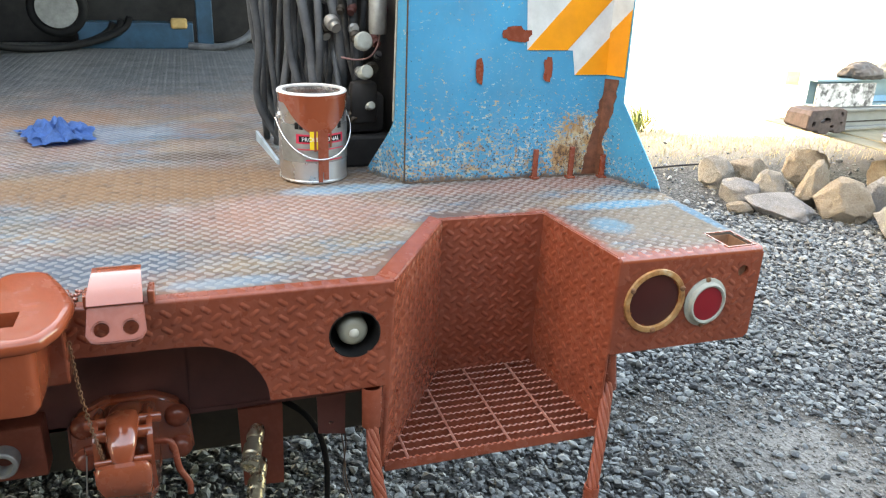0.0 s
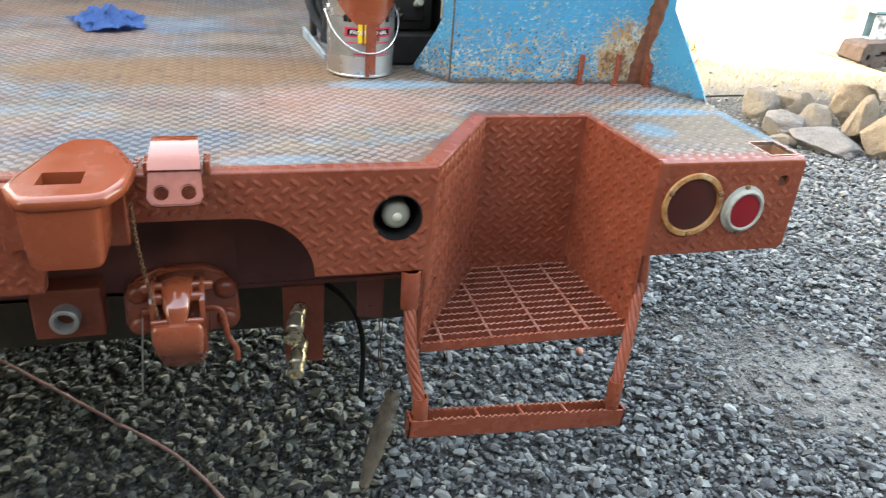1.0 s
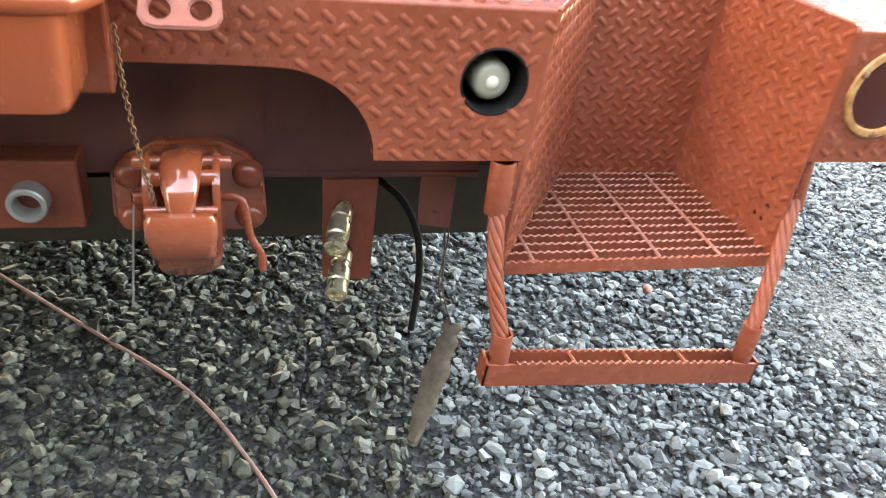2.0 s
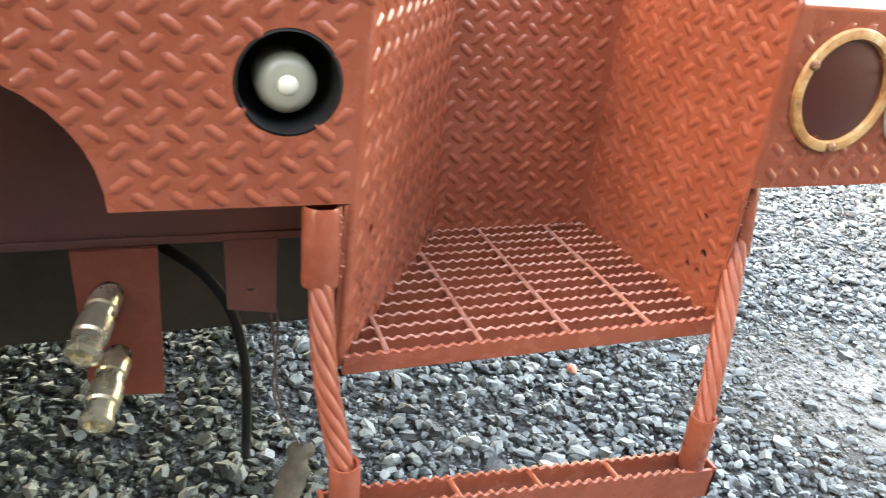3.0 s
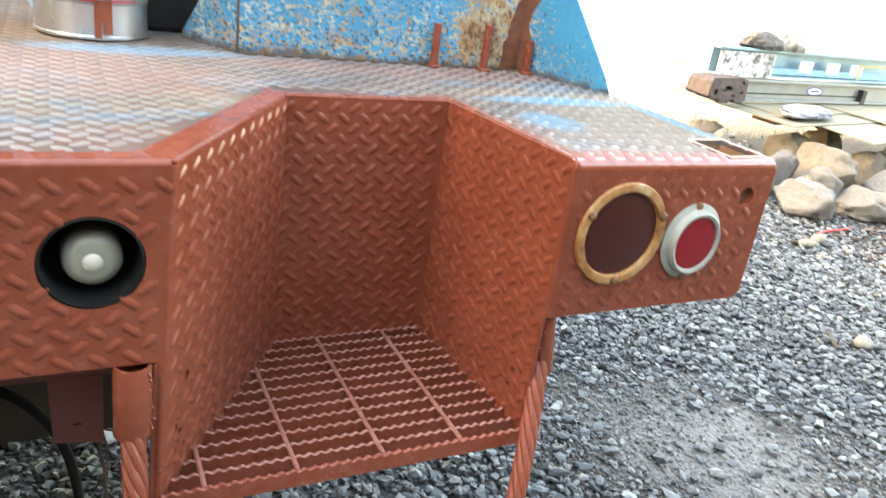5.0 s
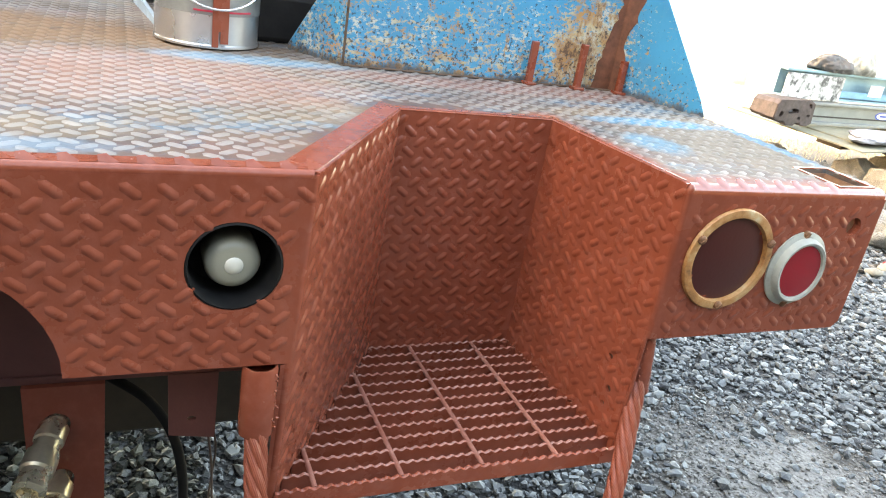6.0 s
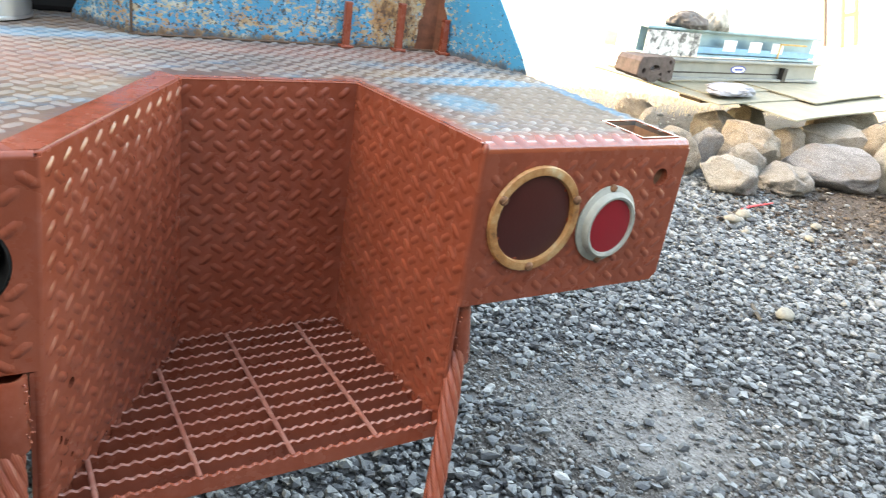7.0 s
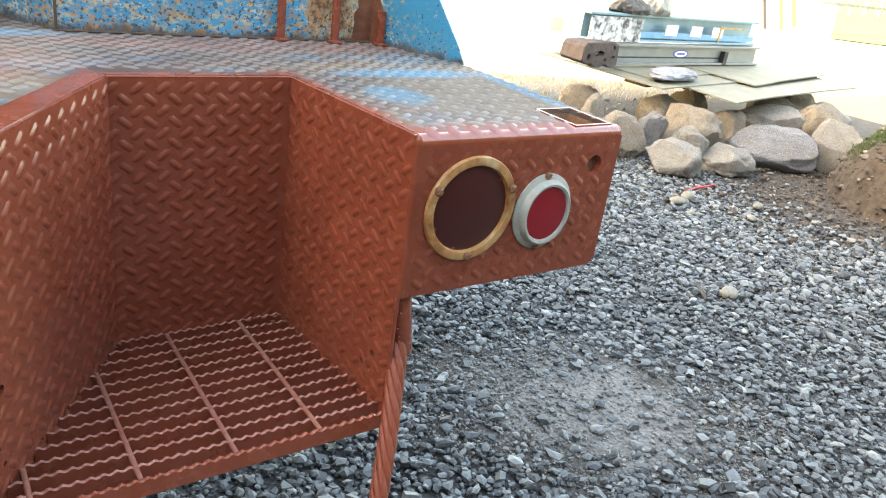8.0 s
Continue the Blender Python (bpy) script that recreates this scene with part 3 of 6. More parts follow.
def sparse(rng, p):
    """Thins the stones out over the dust patch and the bare earth."""
    u, w = (p[:, 0] - 1.70) * 0.8 - (p[:, 1] - 0.66) * 0.6, (p[:, 0] - 1.70) * 0.6 + (p[:, 1] - 0.66) * 0.8
    wob = np.array([noise.noise((a * 4.0, b * 4.0, 1.0)) for a, b in p])
    sheen_dust = (u * 1.9) ** 2 + (w * 3.0) ** 2 + 0.9 * wob
    keep = np.clip((sheen_dust - 0.35) * 0.6 + 0.14, 0.14, 1)
    edge = 0.9 * p[:, 0] - 0.45 * np.abs(p[:, 1] - 1.6)
    keep *= np.clip((4.10 - edge) * 1.2, 0.11, 1)
    keep *= np.clip((4.6 - p[:, 1]) * 0.9, 0.06, 1)
    return p[rng.uniform(0, 1, len(p)) < keep]


def near_field(rng, n):
    return sparse(rng, np.stack([rng.uniform(-1.9, 3.0, n), rng.uniform(-0.25, 2.6, n)], 1))


def damp_shade(p):
    """The patch of damp, mossy stones, also coloured darker for the truck's shade."""
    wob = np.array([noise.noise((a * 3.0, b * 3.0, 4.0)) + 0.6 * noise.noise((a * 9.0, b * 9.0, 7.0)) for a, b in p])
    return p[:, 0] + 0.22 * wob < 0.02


def far_field(rng, n):
    dense = rng.uniform(0, 1, n) < 0.55
    p = np.stack([np.where(dense, rng.uniform(2.95, 4.7, n), rng.uniform(-1.9, 6.4, n)), np.where(dense, rng.uniform(-0.25, 3.3, n), rng.uniform(-0.25, 5.4, n))], 1)
    return sparse(rng, p[(p[:, 0] > 3.0) | (p[:, 1] > 2.6)])


# stone colours lowered to deepen the shade under the truck
M_SHADESTONE = make_stone("damp_gravel", ((0.08, (0.007, 0.009, 0.007)), (0.40, (0.022, 0.026, 0.021)), (0.70, (0.054, 0.060, 0.047)), (0.88, (0.11, 0.112, 0.085)), (0.97, (0.30, 0.30, 0.27))), 40, 0.45, 0.8, 0.3)
tagged(stones("damp_gravel", 52000, lambda r, n: (lambda p: p[damp_shade(p)])(near_field(r, n)), lambda r, n: np.clip(r.lognormal(-4.58, 0.42, n), 0.005, 0.026), 5, M_SHADESTONE), "damp greenish crushed stone, darkened for shade beneath the truck", "gravel", kind="stuff")
tagged(stones("gravel", 56000, lambda r, n: (lambda p: p[~damp_shade(p)])(near_field(r, n)), lambda r, n: np.clip(r.lognormal(-4.58, 0.42, n), 0.005, 0.027), 3), "grey angular crushed stone lying loose beside the truck", "gravel", kind="stuff")
tagged(stones("gravel", 30000, far_field, lambda r, n: np.clip(r.lognormal(-4.34, 0.36, n), 0.007, 0.032), 4), "grey angular crushed stone spread toward the boulders", "gravel", kind="stuff")



def rear_field(rng, n):
    """Loose stones that thin out behind the truck."""
    p = np.stack([rng.uniform(0.0, 5.2, n), -0.25 - rng.exponential(0.42, n)], 1)
    return p[(p[:, 1] > -2.4) & (rng.uniform(0, 1, n) < np.clip((4.6 - p[:, 0]) * 0.8, 0, 1)) & (rng.uniform(0, 1, n) < np.clip(p[:, 0] * 2.5 + 0.1, 0, 1))]


tagged(stones("gravel", 19000, rear_field, lambda r, n: np.clip(r.lognormal(-4.50, 0.40, n), 0.005, 0.028), 6), "grey angular crushed stone thinning out behind the truck", "gravel", kind="stuff")


def earth_field(rng, n):
    p = np.stack([rng.uniform(3.3, 6.2, n), rng.uniform(-0.2, 2.5, n)], 1)
    edge = 0.9 * p[:, 0] - 0.45 * np.abs(p[:, 1] - 1.6)
    return p[rng.uniform(0, 1, n) < np.clip((edge - 2.9) * 1.4, 0, 1)]


def patch_field(rng, n):
    a, q = rng.uniform(0, 6.283, n), np.sqrt(rng.uniform(0, 1, n))
    u, w = 0.70 * q * np.cos(a), 0.44 * q * np.sin(a)
    return np.stack([1.70 + 0.8 * u + 0.6 * w, 0.66 - 0.6 * u + 0.8 * w], 1)


M_GRIT = make_stone("fine_grit", ((0.1, (0.085, 0.082, 0.075)), (0.5, (0.18, 0.174, 0.160)), (0.85, (0.28, 0.27, 0.245)), (0.97, (0.50, 0.48, 0.43))), 60, 0.8, 0.8, 0.2)
tagged(stones("grit", 14000, patch_field, lambda r, n: np.clip(r.lognormal(-5.75, 0.5, n), 0.0018, 0.010), 12, M_GRIT), "fine pale grit in a worn patch of the gravel", "gravel", kind="stuff")
M_CLOD = make_stone("earth_clods", ((0.1, (0.036, 0.028, 0.022)), (0.6, (0.082, 0.065, 0.050)), (0.86, (0.16, 0.138, 0.115)), (0.975, (0.48, 0.45, 0.40))), 30, 0.9, 0.8, 0.2)
tagged(stones("clods", 13000, earth_field, lambda r, n: np.clip(r.lognormal(-5.05, 0.55, n), 0.0025, 0.034), 8, M_CLOD), "brown clods and small pale pebbles on bare earth", "earth", kind="stuff")

# ---- the truck's rear ----
truck = thing("truck", "work truck rear with red primed bumper and worn deck", "truck")

STEP_L0, STEP_R0, STEP_LB, STEP_RB, STEP_D = -0.001, 0.471, 0.188, 0.440, 0.304
LEAN = 0.018        # the well's front corner beside the work lamp leans out by this much toward its foot
ROUND = 0.007       # radius of the bends at the well's corners
SLOT = [(0.745, 0.014), (0.745, 0.096), (0.812, 0.099), (0.812, 0.017)]
BEND = 0.012        # radius of the bent edge of the corner
deck_outline = [(-1.62, 0.006)] + [(STEP_L0 - 0.005, 0.006), (STEP_LB - 0.003, STEP_D + 0.0035), (STEP_RB + 0.0035, STEP_D + 0.0035), (STEP_R0 + 0.0035, BEND), (0.826, BEND), (0.826, 3.9), (-1.62, 3.9)]
flat = Matrix.Translation((0, 0, H))
deck_bare = [(-1.62, 0.034), (-0.040, 0.034), (0.158, 0.348), (0.440, 0.325), (0.474, 0.012), (0.826, 0.012), (0.826, 3.9), (-1.62, 3.9)]
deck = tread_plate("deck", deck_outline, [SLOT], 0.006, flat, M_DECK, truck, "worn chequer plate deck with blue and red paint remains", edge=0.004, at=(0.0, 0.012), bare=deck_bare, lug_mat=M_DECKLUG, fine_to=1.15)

# smooth primed flange along the edge of the deck and round the step well, rolled over the walls' top
def flange(outline, thick, lift, label=""):
    bm = bmesh.new()
    plate(bm, outline, [], thick, Matrix.Translation((0, 0, H + lift)))
    bmesh.ops.bevel(bm, geom=[e for e in bm.edges if abs(e.verts[0].co.z - e.verts[1].co.z) < 1e-5 and e.verts[0].co.z > H + lift - 0.001], offset=thick * 0.8, segments=3, affect="EDGES")
    part("edge_flange", bm, M_PRIMER, truck, label, smooth=60)


flange([(-1.62, 0.004), (STEP_L0 - 0.004, 0.004), (STEP_L0 + 0.003, 0.006), (STEP_LB + 0.0006, STEP_D - 0.0006), (STEP_LB - 0.022, STEP_D + 0.035), (-0.034, 0.028), (-1.62, 0.030)], 0.0030, 0.0024, "glossy red primed edge strip")
flange([(STEP_LB - 0.001, STEP_D - 0.0006), (STEP_RB - 0.0006, STEP_D - 0.0006), (STEP_R0 + 0.0002, 0.013), (STEP_R0 + 0.006, 0.013), (STEP_RB + 0.012, STEP_D + 0.016), (STEP_LB - 0.008, STEP_D + 0.016)], 0.0028, 0.0018)

up = (0, 0, 1)


def arch_line(cx, z0, w, h, n=10):
    """The rounded corner of the bumper's cut-out, from its foot to its crown."""
    return [(cx - w * (1 - math.cos(math.pi / 2 * i / n)), z0 + h * math.sin(math.pi / 2 * i / n)) for i in range(n + 1)]


# left half of the bumper: face in x and z, with the lamp hole and the arched cut-out
right_arch = arch_line(-0.238, BB, 0.135, 0.131)
left_arch = [(-0.955 - x, z) for x, z in right_arch][::-1]
rim = [(x, z) for x, z in right_arch] + [(-0.42, BB + 0.132), (-0.535, BB + 0.132)] + left_arch


def corner_x(z):
    """Where the face meets the leaning corner of the well, at a height."""
    return STEP_L0 - LEAN * (H - z) / (H - 0.757)


BEND_L = ROUND * 0.551      # from the corner to where its bend begins
bumper_out = [(corner_x(BB) - BEND_L, BB), (corner_x(H) - BEND_L, H - 0.0065), (-1.62, H - 0.0065), (-1.62, BB)] + rim[::-1]
LAMP = (-0.078, 1.0675)
face = frame_of((0, 0, 0), (1, 0, 0), up)
bumper = tread_plate("bumper", bumper_out, [circle(*LAMP, 0.0492, 40)], 0.006, face, M_PRIMER, truck, "red oxide primed chequer plate bumper with arched cut-out", edge=0.005, at=(-0.110, 0.959))
bm = bmesh.new()
line = [(x, z) for x, z in rim]
for (x0, z0), (x1, z1) in zip(line, line[1:]):
    vs = [bm.verts.new(q) for q in ((x0, 0.001, z0), (x1, 0.001, z1), (x1, 0.03, z1), (x0, 0.03, z0))]
    bm.faces.new(vs)
bmesh.ops.remove_doubles(bm, verts=bm.verts, dist=1e-5)
bmesh.ops.solidify(bm, geom=bm.faces[:], thickness=0.005)
part("arch_lip", bm, M_PRIMER, bumper, smooth=40)

# right half
HOLE = circle(0.784, 1.116, 0.0135, 18)
FACE_R = STEP_R0 + ROUND
bumper_r = tread_plate("bumper", [(FACE_R, BB), (0.818, BB), (0.829, BB + 0.011), (0.829, H - BEND), (FACE_R, H - BEND)], [HOLE, circle(0.566, 1.068, 0.052, 28)], 0.006, face, M_PRIMER, truck, "red oxide primed chequer plate with two round lamps", edge=0.005, at=(0.497, 0.966), tall=0.75)
bm = bmesh.new()
side = frame_of((0.829, 0.0055, 0), (0, 1, 0), up)
plate(bm, [(0, BB + 0.011), (0.012, BB), (0.30, BB), (0.30, H - 0.007), (0, H - 0.007)], [], 0.006, side)
part("bumper_end", bm, M_PRIMER, truck, "end plate of the bumper")
# shallow cup behind the hole of the bumper's end
bm = bmesh.new()
lathe(bm, [(0.016, 0.007), (0.0162, 0.024), (0.013, 0.030), (0.0, 0.031), (0.0, 0.033), (0.015, 0.032), (0.019, 0.025), (0.019, 0.007)], 18, Matrix.Translation((0.784, 0, 1.116)) @ pose(0, 0, 0, -90, 0, 0))
part("hole_cup", bm, M_TAB, bumper_r, "primed cup behind the round hole", smooth=50)
# plate rolled over the edge between deck and face
bm = bmesh.new()
arc = [(BEND - BEND * math.sin(a), H - BEND + BEND * math.cos(a)) for a in [math.pi / 2 * q / 8 for q in range(9)]]
arc += [(BEND - (BEND - 0.005) * math.sin(a), H - BEND + (BEND - 0.005) * math.cos(a)) for a in [math.pi / 2 * q / 8 for q in range(8, -1, -1)]]
loft(bm, [[(x, y, z) for y, z in arc] for x in (FACE_R - 0.001, 0.826)])
part("bent_edge", bm, M_WET, truck, "glossy red bent edge of the corner", smooth=60)
bm = bmesh.new()
tube(bm, [(-1.62, 0.0072, H - 0.0052), (STEP_L0 - 0.004, 0.0072, H - 0.0052)], 0.0072, 14)
part("rolled_edge", bm, M_PRIMER, truck, smooth=60)
bm = bmesh.new()
tube(bm, [(FACE_R - 0.0005, ROUND, BB), (FACE_R - 0.0005, ROUND, H - BEND)], ROUND, 20)
tube(bm, [(STEP_R0 + 0.0023, 0.0052, 0.757), (STEP_R0 + 0.0023, 0.0052, BB + 0.004)], 0.0028, 12)
lathe(bm, [(ROUND * math.cos(a), (BEND - 0.0006) * math.sin(a)) for a in (0, 0.3, 0.6, 0.9, 1.2, 1.4)] + [(0, BEND - 0.0006)], 20, Matrix.Translation((FACE_R - 0.0005, ROUND, H - BEND)))
part("rolled_edge", bm, M_PRIMER, truck, smooth=60)
bm = bmesh.new()
tube(bm, [(corner_x(0.757) - BEND_L, ROUND, 0.757), (corner_x(H) - BEND_L, ROUND, H - 0.003)], ROUND, 20)
part("rolled_edge", bm, M_PRIMER, truck, smooth=60)
# treads that run over the bends
for x0, x1, yy, zz, mat in ((FACE_R + 0.012, 0.738, 0.0034, H - 0.0034, M_WET), (-0.40, STEP_L0 - 0.008, 0.0022, H - 0.0022, M_PRIMER)):
    bm = bmesh.new()
    lugs(bm, [(x0, -0.008), (x1, -0.008), (x1, 0.008), (x0, 0.008)], [], frame_of((0, yy, zz), (1, 0, 0), (0, 0.7, 0.7)), 0.0, (0.004, 0.006), 0.24)
    tagged(part("treads", bm, mat, truck, smooth=180), kind="stuff")
# stake pocket sunk behind the slot: four walls and a floor
bm = bmesh.new()
cx, cy = 0.7785, 0.0565


def pocket_ring(k, z):
    return [(cx + (x - cx) * k, cy + (y - cy) * k, z) for x, y in SLOT]


loft(bm, [pocket_ring(1.08, H - 0.125), pocket_ring(1.08, H - 0.0065), pocket_ring(0.97, H - 0.0065), pocket_ring(0.97, H - 0.060)])
part("stake_pocket", bm, plain("bright_rust", (0.30, 0.16, 0.095), 0.7, 0, 0.35, 40), truck, "rusty square stake pocket sunk in the deck")
bm = bmesh.new()
plate(bm, [(0.7415, 0.0100), (0.7415, 0.0995), (0.8155, 0.1025), (0.8155, 0.0130)], [SLOT], 0.002, Matrix.Translation((0, 0, H + 0.0018)))
part("pocket_rim", bm, M_PRIMER, truck, "primed rim round the stake pocket")

# dark sides and pale tops: light on the bars put into two primers
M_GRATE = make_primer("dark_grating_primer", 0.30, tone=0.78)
M_GRATETOP = make_primer("pale_sheen_primer", 0.24, 0.0, 0.42)

# ---- step well ----
GZ = 0.777      # top of the grating
WB = 0.757      # lower edge of the well's walls


def lean(p):
    """Lets the foot of the slanted wall swing out toward its front corner."""
    return p + Vector((-LEAN * (H - p.z) / (H - 0.757) * max(0.0, 1 - p.y / STEP_D), 0, 0))


left_m = frame_of((STEP_L0, 0, 0), (STEP_LB - STEP_L0, STEP_D, 0), up)
ll = math.hypot(STEP_LB - STEP_L0, STEP_D)
tread_plate("well_wall", [(BEND_L, WB), (ll, WB), (ll, H - 0.0005), (BEND_L, H - 0.0005)], [circle(0.053, 0.9, 0.0062, 12), circle(0.030, 0.842, 0.0034, 8, 0.0055), circle(0.041, 0.832, 0.0052, 10), circle(0.028, 0.812, 0.0036, 8, 0.005), circle(0.052, 0.806, 0.0034, 8)], 0.005, left_m, M_PRIMER, truck, "slanted primed chequer plate wall of the step well", edge=0.003, at=(0.1335, 1.1375), warp=lean)
back_m = frame_of((STEP_LB, STEP_D, 0), (1, 0, 0), up)
bl = STEP_RB - STEP_LB
tread_plate("well_wall", [(0, WB), (bl, WB), (bl, H - 0.0005), (0, H - 0.0005)], [], 0.005, back_m, M_PRIMER, truck, "primed chequer plate back wall of the step well", edge=0.003, at=(0.0195, 1.1385))
right_m = frame_of((STEP_RB, STEP_D, 0), (STEP_R0 - STEP_RB, -STEP_D, 0), up)
rl = math.hypot(STEP_R0 - STEP_RB, STEP_D) - ROUND
tread_plate("well_wall", [(0, WB), (rl, WB), (rl, H - 0.0005), (0, H - 0.0005)], [circle(rl - 0.048, 0.890, 0.0052, 10, 0.0038), circle(rl - 0.036, 0.842, 0.0058, 10), circle(rl - 0.058, 0.818, 0.0045, 8), circle(rl - 0.040, 0.815, 0.0045, 8)], 0.005, right_m, M_PRIMER, truck, "primed chequer plate side wall of the step well", edge=0.003, at=(0.012, 1.1385), tall=0.76)


def cups(m, spots, warp=None):
    """Dark nuts and dirt behind the bolt holes of a wall."""
    for x, z in spots:
        bm = bmesh.new()
        lathe(bm, [(0.0, -0.012), (0.0085, -0.012), (0.0085, -0.0055), (0.0, -0.0055)], 12, m @ Matrix.Translation((x, z, 0)))
        for v in bm.verts if warp else ():
            v.co = warp(v.co)
        part("bolt_end", bm, M_DARK, truck, smooth=40)


cups(left_m, ((0.053, 0.9), (0.035, 0.837), (0.028, 0.812), (0.052, 0.806)), lean)
cups(right_m, ((rl - 0.048, 0.890), (rl - 0.036, 0.842), (rl - 0.058, 0.818), (rl - 0.040, 0.815)))


def scallop_bar(x0, x1, z1, height, thick=0.0042, pitch=0.0142, depth=0.0034):
    """A serrated grating bar in x and z, as a plate outline."""
    n = max(2, int((x1 - x0) / pitch * 6))
    top = []
    for i in range(n + 1):
        x = x0 + (x1 - x0) * i / n
        top.append((x, z1 - depth * (0.5 + 0.5 * math.cos(2 * math.pi * x / pitch)) ** 0.8))
    return [(x1, z1 - height), (x0, z1 - height)] + top


def strip(bm, outline, thick, m, ridge=0.0014):
    """A thin bar from an outline whose first two points are its foot; its top is a low ridge."""
    (xa, z0), (xb, _), top = outline[1], outline[0], outline[2:]
    a = [[bm.verts.new(m @ Vector((x, z, s))) for s in (0, -thick)] for x, z in top]
    c = [bm.verts.new(m @ Vector((x, z + ridge, -thick / 2))) for x, z in top]
    b = [[bm.verts.new(m @ Vector((x, z0, s))) for s in (0, -thick)] for x, z in top]
    for i in range(len(top) - 1):
        bm.faces.new((a[i][0], a[i + 1][0], c[i + 1], c[i]))
        bm.faces.new((c[i], c[i + 1], a[i + 1][1], a[i][1]))
        bm.faces.new((b[i][0], b[i + 1][0], a[i + 1][0], a[i][0]))
        bm.faces.new((b[i][1], a[i][1], a[i + 1][1], b[i + 1][1]))
        bm.faces.new((b[i][0], b[i][1], b[i + 1][1], b[i + 1][0]))
    for i in (0, -1):
        bm.faces.new((a[i][0], c[i], a[i][1], b[i][1], b[i][0]))


bm = bmesh.new()
GL0 = corner_x(GZ)
box(bm, (GL0 - 0.002, -0.010, 0.752), (STEP_R0 - 0.004, -0.004, GZ - 0.0045), 0.0008)
strip(bm, scallop_bar(GL0 - 0.001, STEP_R0 - 0.006, GZ, 0.0050, depth=0.0034), 0.0058, frame_of((0, -0.010, 0), (1, 0, 0), up) @ Matrix.Translation((0, 0, 0)))
grating = part("grating", bm, M_PRIMER, truck, "serrated red primed steel step grating")
NB = 12
for i in range(NB):
    y = 0.016 + i * 0.0256
    t = y / STEP_D
    x0 = GL0 + (STEP_LB - GL0) * t + 0.001
    x1 = STEP_R0 + (STEP_RB - STEP_R0) * t - 0.001
    bm = bmesh.new()
    strip(bm, scallop_bar(x0, x1, GZ, 0.032), 0.0050, frame_of((0, y, 0), (1, 0, 0), up))
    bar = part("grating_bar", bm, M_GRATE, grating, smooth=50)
    # upward faces get the pale primer, a painted sheen on the serrated tops
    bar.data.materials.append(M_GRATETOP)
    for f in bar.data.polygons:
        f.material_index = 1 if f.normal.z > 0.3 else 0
for x in (0.030, 0.142, 0.256, 0.370):
    t = max(0.0, (x - GL0) / (STEP_LB - GL0))
    y1 = min(STEP_D - 0.004, STEP_D * t - 0.004)
    bm = bmesh.new()
    tube(bm, [(x, -0.006, GZ - 0.004), (x, y1 * 0.5, GZ - 0.0035), (x, y1, GZ - 0.004)], 0.0036, 8)
    part("cross_rod", bm, M_GRATETOP, grating, smooth=60)
# weld beads where the grating meets the walls
bm = bmesh.new()
rng = random.Random(5)
for i in range(26):
    t = rng.random()
    for xa, xb in ((GL0, STEP_LB), (STEP_R0, STEP_RB)):
        x = xa + (xb - xa) * t + (0.003 if xa < 0.2 else -0.003)
        own = bmesh.new()
        bmesh.ops.create_icosphere(own, subdivisions=1, radius=rng.uniform(0.0010, 0.0024))
        bmesh.ops.translate(own, vec=(x, 0.006 + t * (STEP_D - 0.012), GZ - 0.004 + rng.uniform(0, 0.006)), verts=own.verts)
        merge(bm, own)
for x, y, z in ((0.408, 0.286, GZ + 0.003), (0.395, 0.292, GZ + 0.002), (0.426, 0.283, GZ + 0.004), (0.384, 0.290, GZ + 0.001), (0.418, 0.275, GZ + 0.001)):
    own = bmesh.new()
    bmesh.ops.create_icosphere(own, subdivisions=2, radius=0.0030)
    bmesh.ops.scale(own, vec=(1.5, 0.9, 0.6), verts=own.verts)
    bmesh.ops.translate(own, vec=(x, y, z), verts=own.verts)
    merge(bm, own)
tagged(part("weld_bead", bm, M_TAB, grating, smooth=180), kind="stuff")
bm = bmesh.new()
plate(bm, [(-0.031, 0.757), (-0.0265, 0.757), (-0.0185, BB - 0.002), (-0.023, BB - 0.002)], [], 0.012, frame_of((0, 0.001, 0), (1, 0, 0), up))
part("edge_bar", bm, M_PRIMER, truck, "thin primed edge strip beside the rope")

# ---- hanging rope step ----
ST = frame_of((-0.058, -0.097, 0.597), (0.512, 0, -0.038), up)
SL, SH, SDP = 0.508, 0.050, 0.037
bm = bmesh.new()
box(bm, (0, 0, -0.005), (SL, SH - 0.006, 0), 0.001, ST)
strip(bm, scallop_bar(0.05, SL - 0.05, SH, 0.006, depth=0.0052), 0.0048, ST)
hang = part("hanging_step", bm, M_PRIMER, truck, "red primed step hung on two wire ropes")
bm = bmesh.new()
box(bm, (0.0, 0, -SDP), (SL, SH - 0.006, -SDP + 0.005), 0.001, ST)
strip(bm, scallop_bar(0.03, SL - 0.03, SH, 0.006, depth=0.0052), 0.0048, ST @ Matrix.Translation((0, 0, -SDP + 0.005)))
part("rear_bar", bm, M_PRIMER, hang)
for x in (0.0, SL - 0.005):
    bm = bmesh.new()
    box(bm, (x, 0, -SDP), (x + 0.005, SH - 0.003, 0), 0.001, ST)
    part("end_bar", bm, M_PRIMER, hang)
for x in (0.155, 0.257, 0.362):
    bm = bmesh.new()
    tube(bm, [ST @ Vector((x, SH - 0.006, 0.0)), ST @ Vector((x - 0.003, SH - 0.007, -SDP))], 0.0038, 8)
    part("cross_rod", bm, M_PRIMER, hang, smooth=60)


